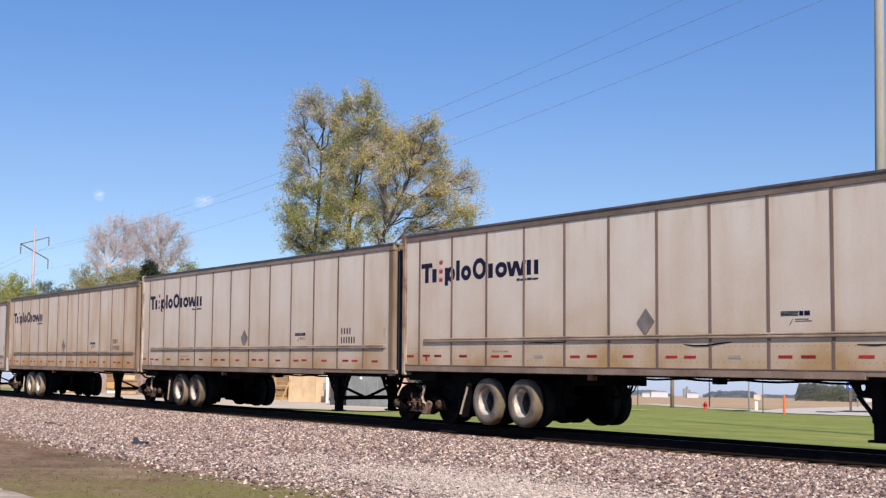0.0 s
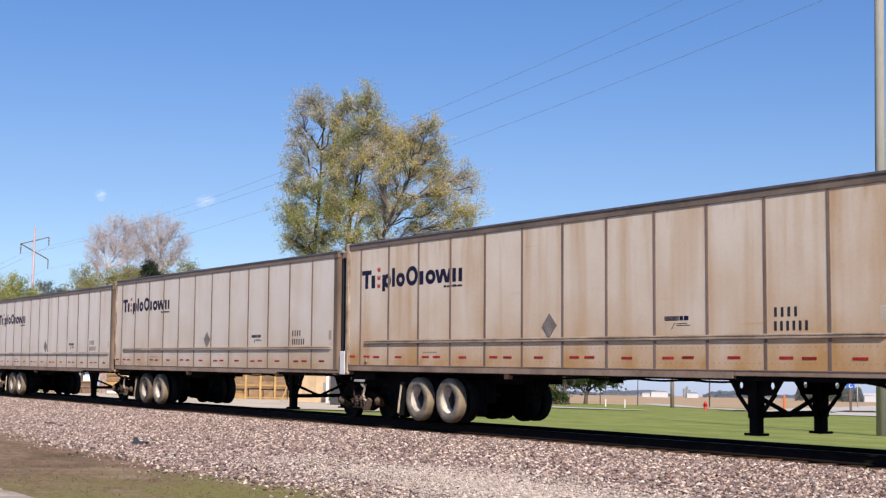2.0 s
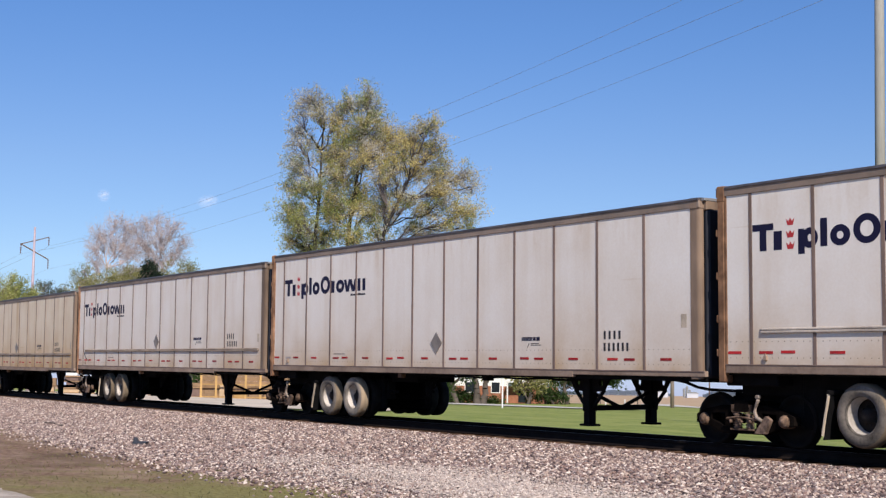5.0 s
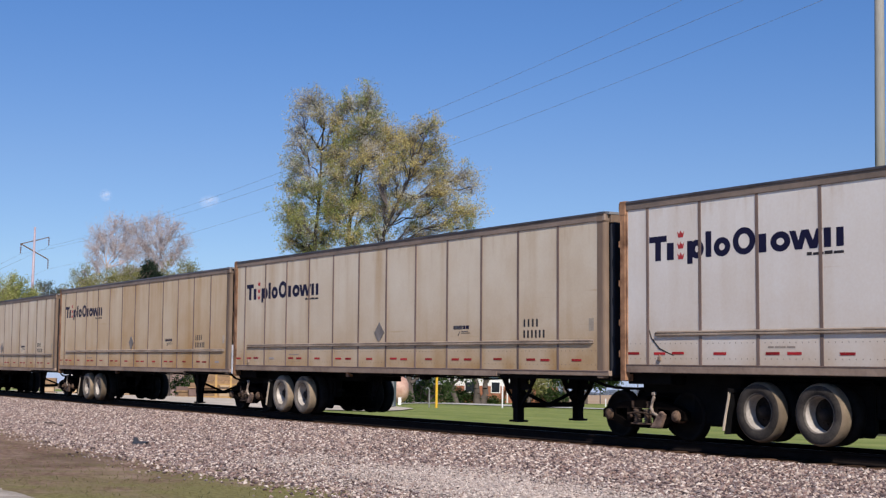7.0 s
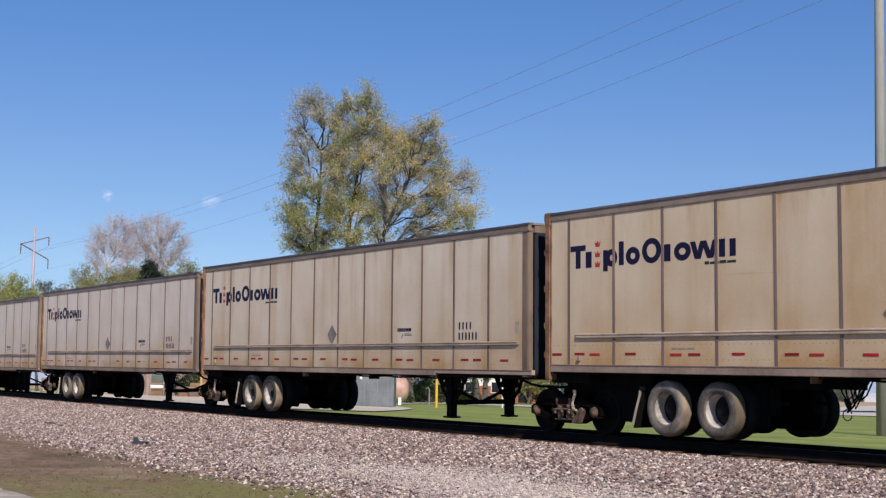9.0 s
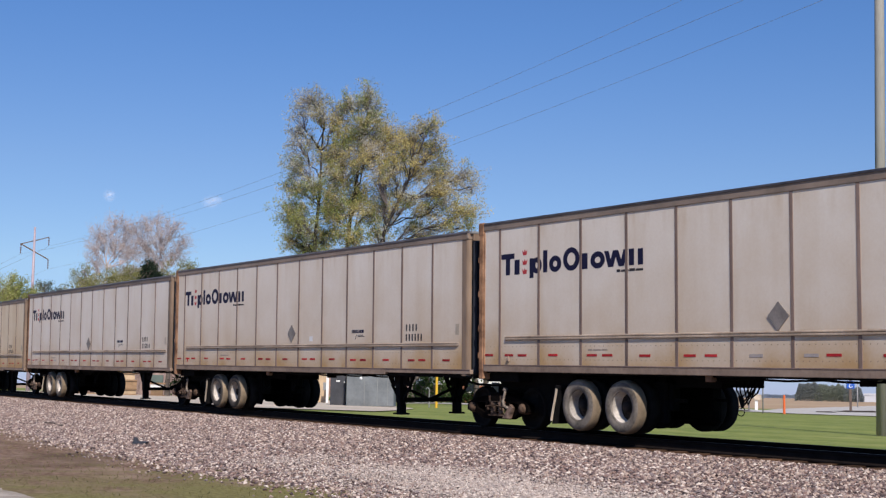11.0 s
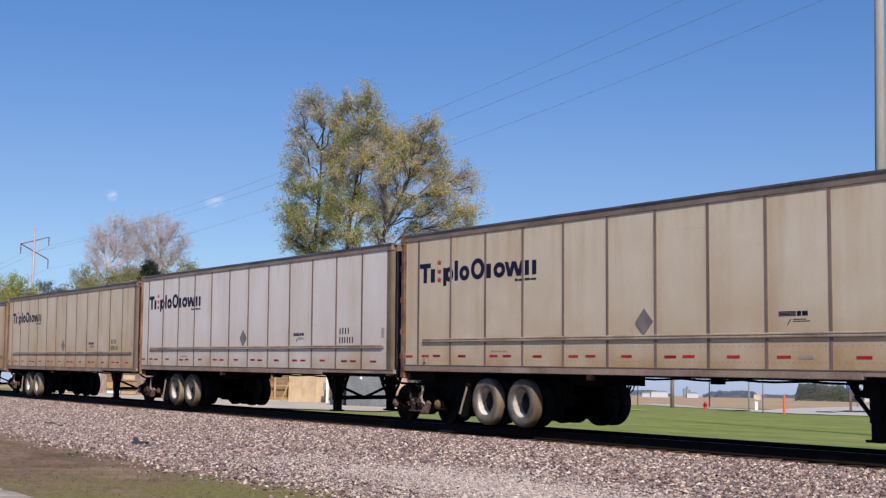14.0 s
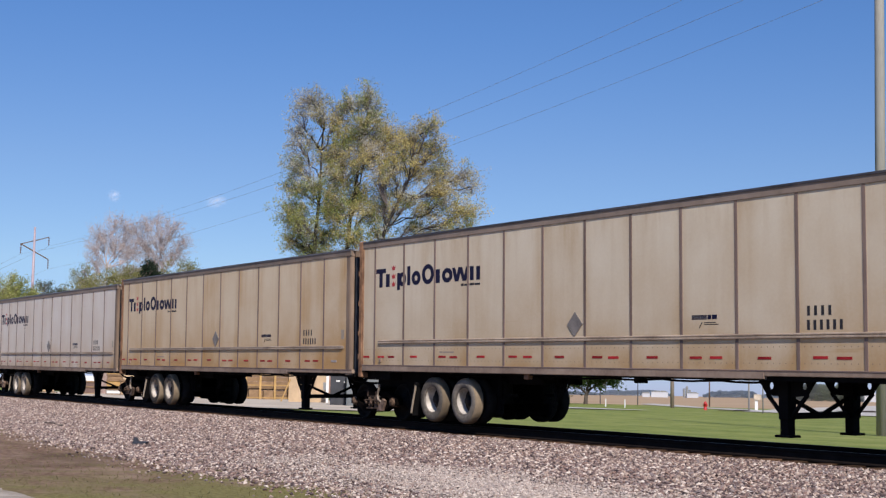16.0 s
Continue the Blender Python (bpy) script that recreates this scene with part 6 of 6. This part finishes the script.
for i, (h, c) in enumerate(((0.7, "BOARD"), (1.2, "PLY"), (0.5, "TIMBER"), (1.0, "BOARD"), (0.8, "BOARD"))):
    x = -3.7 + 1.25 * i
    part("stored_board", boxed(x + 0.1, x + 0.95, 0.2, 1.5, 0.0, h, 0.02), {"BOARD": BOARD, "PLY": PLY, "TIMBER": TIMBER}[c], bays)
# plank fence that closes the yard, with shrubs and a trunk before it
FENCE = mat("grey_tan_planks", (0.27, 0.19, 0.15), 0.9, 0.0, 0.3, 1.5, 12, hue=(0.36, 0.26, 0.22), rand=0.3)
pf = tagged(empty("plank_fence", pose(-142.0, 55.5, land(-142.0, 55.5), 0, 0, 25)), "tall weathered grey-tan plank fence behind the yard", "fence")
frng = random.Random(12)
plank = data("plank", boxed(-0.19, 0.19, -0.03, 0.03, 0.0, 4.2), FENCE)
for i in range(64):
    part("plank", plank, None, pf, at=pose(-6 + 0.42 * i, frng.uniform(-0.03, 0.03), frng.uniform(-0.35, 0.0)))
for z in (0.8, 3.2):
    part("rail", boxed(-6.2, 20.8, 0.04, 0.14, z, z + 0.14), FENCE, pf)
tree("yard_tree", (-119.5, 49.4), [(-0.8, 4.6, 1.2, 1.0, 0), (0.8, 4.8, 1.4, 1.0, 0), (0, 5.8, 1.6, 1.0, 0)], OLIVE, "leafy yard tree with a mossy trunk beside the stacks", 71, trunk_r=0.32, twigs=70, leaves=8, leaf_size=0.26, turn=(0.4, 0.9), fan=0.6)
for i, (x, y, w, h) in enumerate(((-121.5, 52.0, 2.2, 1.9), (-122.5, 53.8, 1.6, 2.4), (-118.0, 51.4, 1.4, 1.2), (-121.0, 56.0, 1.8, 2.0))):
    tree("hedge_shrub", (x, y), [(-w * 0.3, h * 0.55, w * 0.35, h * 0.5, 0), (w * 0.3, h * 0.6, w * 0.38, h * 0.5, 0), (0, h * 0.75, w * 0.4, h * 0.45, 0)], DEEP, "dark green shrub among the yard stacks", 80 + i, trunk_r=0.07, twigs=160, leaves=7, leaf_size=0.2, fan=0.35, category="shrub")
# stacks farther along the yard
STK = [mat("brown_crate", (0.16, 0.10, 0.08), 0.7), PLY, TIMBER, WHITE, mat("dull_green_drum", (0.09, 0.12, 0.10), 0.6), BOARD]
rng = random.Random(9)
for i, (x, y) in enumerate(((-116, 47.0), (-118.5, 45.2), (-121, 44.8), (-123, 43.0), (-114, 48.8), (-126, 42.5), (-129, 41.2), (-112.2, 49.2))):
    st = tagged(empty("pallet_stack", on_land(x, y, 66 + rng.uniform(-8, 8))), "stack of pallets and loaded crates in the yard", "pallet stack", "stacks in the yard")
    z = 0.0
    for k in range(rng.randint(2, 4)):
        h = rng.choice((0.35, 0.5, 0.7))
        w = rng.uniform(0.5, 0.75)
        part("pallet", boxed(-0.75, 0.75, -0.6, 0.6, z, z + 0.13), BOARD, st)
        part("crate", boxed(-w, w, -0.5, 0.5, z + 0.13, z + 0.13 + h, 0.02), rng.choice(STK), st)
        z += 0.13 + h

# brick house behind the shrubs
house = tagged(empty("brick_house", on_land(-138.0, 100.0, 38)), "low orange-brick house with white upper walls", "house")
HL, HD = 8.4, 4.5
part("wall", boxed(-HL, HL, -HD, HD, -0.2, 2.05), BRICKM, house, "orange brick lower wall")
part("upper_wall", boxed(-HL + 0.02, HL - 0.02, -HD + 0.02, HD - 0.02, 2.05, 3.6), WHITE, house, "white boarded upper wall")
bm = bmesh.new()
prism(bm, [(-HD - 0.5, 3.5), (HD + 0.5, 3.5), (0, 5.6)], -HL - 0.4, HL + 0.4)
bmesh.ops.rotate(bm, verts=bm.verts[:], cent=(0, 0, 0), matrix=Matrix.Rotation(radians(90), 3, "Z"))
part("roof", bm, SHINGLE, house)
for x, w in ((-6.8, 0.8), (-3.6, 0.6), (-0.6, 0.8), (2.6, 0.6)):
    win = part("window", boxed(x - w, x + w, -HD - 0.05, -HD + 0.02, 1.2, 2.6), WHITE, house)
    part("pane", boxed(x - w + 0.1, x + w - 0.1, -HD - 0.06, -HD - 0.045, 1.3, 2.5), DARKGLASS, win)
porch = part("porch", boxed(4.4, 7.4, -HD - 1.6, -HD, 2.5, 2.75), WHITE, house)
for x in (4.5, 7.3):
    part("porch_post", boxed(x - 0.08, x + 0.08, -HD - 1.55, -HD - 1.4, -0.2, 2.5), WHITE, porch)
part("door", boxed(5.5, 6.4, -HD - 0.04, -HD + 0.02, 0.1, 2.2), DARKGLASS, house)
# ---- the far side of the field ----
# distance haze is painted into these pale blue-grey leaf tones
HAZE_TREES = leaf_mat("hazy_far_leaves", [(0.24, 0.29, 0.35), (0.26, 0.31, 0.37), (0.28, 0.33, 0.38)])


def far_wood(name, dist, az0, az1, h, seed, leaf, label, clump=0.15, many=1):
    """A belt of far trees: many leaf clumps with an uneven top."""
    rng = np.random.default_rng(seed)
    n = (int((az1 - az0) * dist * 110) + 1800) * many
    az = az0 + (az1 - az0) * rng.random(n)
    d = dist * (1 + 0.04 * rng.random(n))
    top = np.array([h * (0.72 + 0.28 * (0.5 + noise.noise(Vector((a * 60, seed, 0)))) + 0.18 * noise.noise(Vector((a * 300, seed, 4)))) for a in az])
    edge = np.clip(np.minimum(az - az0, az1 - az) / (0.15 * (az1 - az0)), 0.25, 1) ** 0.6
    z = -0.4 + top * edge * rng.random(n) ** 0.6
    c = np.stack([-np.sin(az) * d, np.cos(az) * d, z], 1)
    v, f = leaf_cards(c, h * clump, rng)
    return tagged(new(name, from_arrays(name, v, f, leaf)), label, "woodland", kind="stuff")


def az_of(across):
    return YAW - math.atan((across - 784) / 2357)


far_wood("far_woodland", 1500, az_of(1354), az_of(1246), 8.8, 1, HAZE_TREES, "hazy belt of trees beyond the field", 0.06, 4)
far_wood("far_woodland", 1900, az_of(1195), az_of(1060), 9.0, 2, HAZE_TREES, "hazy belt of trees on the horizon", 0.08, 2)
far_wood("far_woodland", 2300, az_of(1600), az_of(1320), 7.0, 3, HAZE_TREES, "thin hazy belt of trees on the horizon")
# grove tones are greyed and lightened to stand in for haze
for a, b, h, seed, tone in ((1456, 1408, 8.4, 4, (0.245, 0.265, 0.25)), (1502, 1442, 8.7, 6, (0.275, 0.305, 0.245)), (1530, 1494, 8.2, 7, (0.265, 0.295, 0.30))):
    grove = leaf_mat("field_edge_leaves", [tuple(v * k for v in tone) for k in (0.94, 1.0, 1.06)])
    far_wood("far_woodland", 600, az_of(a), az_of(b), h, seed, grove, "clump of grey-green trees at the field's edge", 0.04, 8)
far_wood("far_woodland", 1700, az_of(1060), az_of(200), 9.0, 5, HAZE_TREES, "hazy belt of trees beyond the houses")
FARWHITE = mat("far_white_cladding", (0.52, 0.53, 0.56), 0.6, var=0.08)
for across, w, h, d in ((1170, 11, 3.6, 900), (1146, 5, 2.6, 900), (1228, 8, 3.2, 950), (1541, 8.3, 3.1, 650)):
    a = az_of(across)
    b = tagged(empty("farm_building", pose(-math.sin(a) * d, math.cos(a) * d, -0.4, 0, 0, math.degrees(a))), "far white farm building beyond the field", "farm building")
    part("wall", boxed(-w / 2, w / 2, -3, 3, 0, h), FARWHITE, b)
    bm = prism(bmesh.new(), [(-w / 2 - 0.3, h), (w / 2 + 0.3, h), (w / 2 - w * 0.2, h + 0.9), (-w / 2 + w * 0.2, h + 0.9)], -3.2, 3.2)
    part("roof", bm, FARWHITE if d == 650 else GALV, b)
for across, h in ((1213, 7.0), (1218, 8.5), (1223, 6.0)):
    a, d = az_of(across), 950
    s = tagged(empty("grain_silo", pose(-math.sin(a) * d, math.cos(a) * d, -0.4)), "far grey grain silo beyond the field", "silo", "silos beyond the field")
    part("drum", lathe(bmesh.new(), [(0, 0.9), (h * 0.85, 0.9)], 12, "Z"), GALV, s)
    part("cone_roof", lathe(bmesh.new(), [(h * 0.85, 0.95), (h, 0.001)], 12, "Z"), GALV, s)

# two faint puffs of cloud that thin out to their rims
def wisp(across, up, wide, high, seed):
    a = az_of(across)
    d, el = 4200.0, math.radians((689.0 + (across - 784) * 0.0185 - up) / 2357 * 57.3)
    bm = bmesh.new()
    bmesh.ops.create_icosphere(bm, subdivisions=3, radius=1, matrix=Matrix.Diagonal((wide, 9, high, 1)))
    ob = new("cloud", data("cloud", bm, vapour(wide, high, seed), True))
    ob.matrix_basis = pose(-math.sin(a) * d, math.cos(a) * d, d * math.tan(el), 0, -12, math.degrees(a))
    return tagged(ob, "small thin white wisp of cloud", "cloud", "wisps of cloud")


def vapour(wide, high, seed):
    m = bpy.data.materials.new("cloud_vapour")
    m.use_nodes = True
    nt = m.node_tree
    N, L = nt.nodes.new, nt.links.new
    white, clear_air, mx = N("ShaderNodeBsdfDiffuse"), N("ShaderNodeBsdfTransparent"), N("ShaderNodeMixShader")
    white.inputs[0].default_value = (0.9, 0.88, 0.92, 1)
    tc, mp, ln, nz, dens, mul = N("ShaderNodeTexCoord"), N("ShaderNodeMapping"), N("ShaderNodeVectorMath"), N("ShaderNodeTexNoise"), N("ShaderNodeMapRange"), N("ShaderNodeMath")
    mp.inputs["Scale"].default_value = (1 / wide, 0, 1 / high)
    ln.operation = "LENGTH"
    nz.inputs["Scale"].default_value, nz.inputs["Detail"].default_value = 0.11, 5
    L(tc.outputs["Object"], mp.inputs[0])
    L(mp.outputs[0], ln.inputs[0])
    L(tc.outputs["Object"], nz.inputs["Vector"])
    dens.inputs["From Min"].default_value, dens.inputs["From Max"].default_value = 0.95, 0.1
    dens.inputs["To Max"].default_value = 0.26
    L(ln.outputs["Value"], dens.inputs["Value"])
    mul.operation = "MULTIPLY"
    L(dens.outputs[0], mul.inputs[0])
    patchy = N("ShaderNodeMapRange")
    patchy.inputs["From Min"].default_value, patchy.inputs["From Max"].default_value = 0.36, 0.68
    L(nz.outputs["Fac"], patchy.inputs["Value"])
    L(patchy.outputs[0], mul.inputs[1])
    L(mul.outputs[0], mx.inputs[0])
    L(clear_air.outputs[0], mx.inputs[1])
    L(white.outputs[0], mx.inputs[2])
    L(mx.outputs[0], nt.nodes["Material Output"].inputs["Surface"])
    return m


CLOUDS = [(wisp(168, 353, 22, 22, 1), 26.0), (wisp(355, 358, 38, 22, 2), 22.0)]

# ---- loose things by the near rail ----
STEELGREY = mat("grey_scrap_plate", (0.06, 0.065, 0.08), 0.6, 0.3)
sc = tagged(empty("scrap_plate", pose(-26.3, 10.32, ballast_z(-26.3, 10.32) + 0.02, 0, 0, 40)), "bent grey scrap plate lying on the ballast", "scrap")
bm = bmesh.new()
prism(bm, [(-0.13, 0.0), (0.16, 0.01), (0.20, 0.05), (0.06, 0.06), (-0.04, 0.05), (-0.08, 0.13), (-0.10, 0.11), (-0.12, 0.05)], -0.06, 0.06)
part("plate", bm, STEELGREY, sc)
DARKWOOD = mat("dark_wood_scrap", (0.12, 0.085, 0.07), 0.9)
for i, (x, y, l, w) in enumerate(((-20.8, 8.95, 0.20, 0.05), (-20.9, 9.28, 0.16, 0.05), (-17.4, 8.62, 0.20, 0.06), (-16.5, 8.5, 0.16, 0.05), (-37.0, 11.9, 0.9, 0.04), (-35.6, 11.75, 0.6, 0.04))):
    bm = bmesh.new()
    prism(bm, [(-l / 2, 0.0), (l / 2, 0.0), (l / 2 - 0.03, 0.03), (l * 0.1, 0.045), (-l / 2 + 0.05, 0.03)], -w / 2, w / 2)
    ob = new("wood_scrap", data("wood_scrap", bm, DARKWOOD))
    ob.matrix_basis = pose(x, y, ballast_z(x, y) + 0.02, 0, 0, (35, 60, 20, 75, 3, -8)[i])
    tagged(ob, "splintered dark wood scrap on the ballast", "scrap", "wood scraps")

# pale track of the road at the near corner and tufts of thin grass
def near_path():
    xs = np.arange(-60, 12, 0.3)
    verts, faces = [], []
    for x in xs:
        e = 4.85 + 0.25 * noise.noise(Vector((x * 0.4, 2.0, 0))) + 0.12 * noise.noise(Vector((x * 2.3, 4.0, 0))) + 0.008 * (-x - 15)
        for y in (-4.0, -1.0, 2.0, e - 0.5, e):
            verts.append((x, y, land(x, y) + (0.03 if y < e else 0.004)))
    for i in range(len(xs) - 1):
        for j in range(4):
            a = i * 5 + j
            faces.append((a, a + 5, a + 6, a + 1))
    return tagged(new("gravel_path", from_arrays("gravel_path", verts, faces, DUSTY, True)), "pale gravel path along the railway land", "path", kind="structure")


DUSTY = mat("dusty_gravel", (0.34, 0.28, 0.225), 0.95, 0.0, 0.45, 1.5, 30, hue=(0.44, 0.38, 0.31), bump=0.02, spec=0.1)
near_path()
TUFT = leaf_mat("thin_grass_blades", [(0.17, 0.155, 0.06), (0.24, 0.22, 0.085), (0.30, 0.25, 0.13)])


def grass_tufts(n, seed):
    rng = np.random.default_rng(seed)
    x = -13 - 40 * rng.random(n) ** 1.4
    pts = np.empty((n, 3))
    keep = []
    for i in range(n):
        e = ballast_edge(x[i])
        y = 5.2 + (e + 0.3 - 5.2) * rng.random()
        pts[i] = (x[i], y, land(x[i], y))
        keep.append(noise.noise(Vector((x[i] * 0.5, y * 0.8, 5))) + (x[i] + 27) * 0.05 > -0.05 or rng.random() < 0.12)
    pts = pts[np.array(keep)]
    n = len(pts)
    a = rng.random(n) * 2 * np.pi
    w = 0.004 + 0.006 * rng.random(n)
    h = 0.012 + 0.025 * rng.random(n)
    d = np.stack([np.cos(a), np.sin(a), np.zeros(n)], 1)
    lean = np.stack([rng.normal(size=n), rng.normal(size=n), np.zeros(n)], 1) * 0.03
    v = np.stack([pts - d * w[:, None], pts + d * w[:, None], pts + lean + np.array([0, 0, 1]) * h[:, None]], 1)
    return tagged(new("thin_grass", from_arrays("thin_grass", v.reshape(-1, 3), np.arange(n * 3, dtype=np.int32).reshape(-1, 3), TUFT)), "thin olive grass on the bare dirt", "grass", kind="stuff")


grass_tufts(7000, 3)
scatter_stones("loose_ballast", 140000, -62, -9.5, 0.0305, 1)
scatter_stones("fine_gravel", 17000, -21, -10.5, 0.019, 2, (0.7, 3.1), 0.018, "strip of pale fine gravel on the ballast shoulder", FINES)


# ---- what moves ----
# small unevenness of the run: seconds, metres ahead of the even gain
UNEVEN = ((0.0, 0.33), (0.5, 0.34), (1.0, 0.38), (1.5, 0.45), (2.0, 0.39), (2.5, 0.0), (7.5, 0.0), (8.0, 0.09), (8.5, -0.03), (8.7, 0.0), (11.0, 0.05), (11.5, -0.01), (12.0, 0.08),
          (12.5, 0.06), (13.0, 0.04), (13.5, 0.01), (14.0, 0.0), (14.5, 0.04), (15.0, -0.03), (15.5, 0.0), (16.0, -0.02))


def run(t):
    """How far the rear of the marked trailer has come along the track after t seconds: the train gathers speed slowly, a little unevenly."""
    u = (t - 8) / 8
    ahead = 0.0
    for (t0, a0), (t1, a1) in zip(UNEVEN, UNEVEN[1:]):
        if t0 <= t <= t1:
            ahead = a0 + (a1 - a0) * (t - t0) / (t1 - t0)
    return -134.108 + 122.395 * u + 1.028 * u * u - 0.1 * u ** 3 + ahead


def trailer_pose(s, lift):
    mid = s + LENGTH / 2
    return pose(s, track_y(s), body_z(s) + NOSE * 8 + lift, math.degrees(LEAN), math.degrees(GRADE + NOSE), math.degrees(BEND * mid))


def bogie_pose(s):
    return pose(s, track_y(s), rail_z(s), math.degrees(LEAN) * 0.3, math.degrees(GRADE), math.degrees(BEND * s))


SLACK = {11: -0.18, 12: -0.21, 13: -0.29, 14: -0.33, 6: 0.1}          # play in the couplings


RIDE = {2: 0.025, 3: 0.01}          # some bodies ride a little higher on their springs


def motions():
    steps = [i * 0.5 for i in range(33)]
    turns = [i / 30 for i in range(481)]
    spin = [(t, math.degrees((run(t) - run(0)) / WHEEL_R)) for t in turns]
    for cloud, drift in CLOUDS:
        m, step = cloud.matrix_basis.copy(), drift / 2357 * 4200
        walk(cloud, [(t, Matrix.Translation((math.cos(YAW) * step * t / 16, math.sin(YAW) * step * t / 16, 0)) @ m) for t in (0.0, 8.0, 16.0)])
    for number, trailer, bogie, wheelsets in TRAIN:
        back = number * PITCH_M + SLACK.get(number, 0.0)
        walk(trailer, [(t, trailer_pose(run(t) + back, RIDE.get(number, 0.0))) for t in steps])
        walk(bogie, [(t, bogie_pose(run(t) + back + 0.345)) for t in steps])
        for ws, x in zip(wheelsets, (-0.865, 0.865)):
            walk(ws, [(t, pose(x, 0, WHEEL_R, 0, a % 360, 0)) for t, a in spin])


motions()
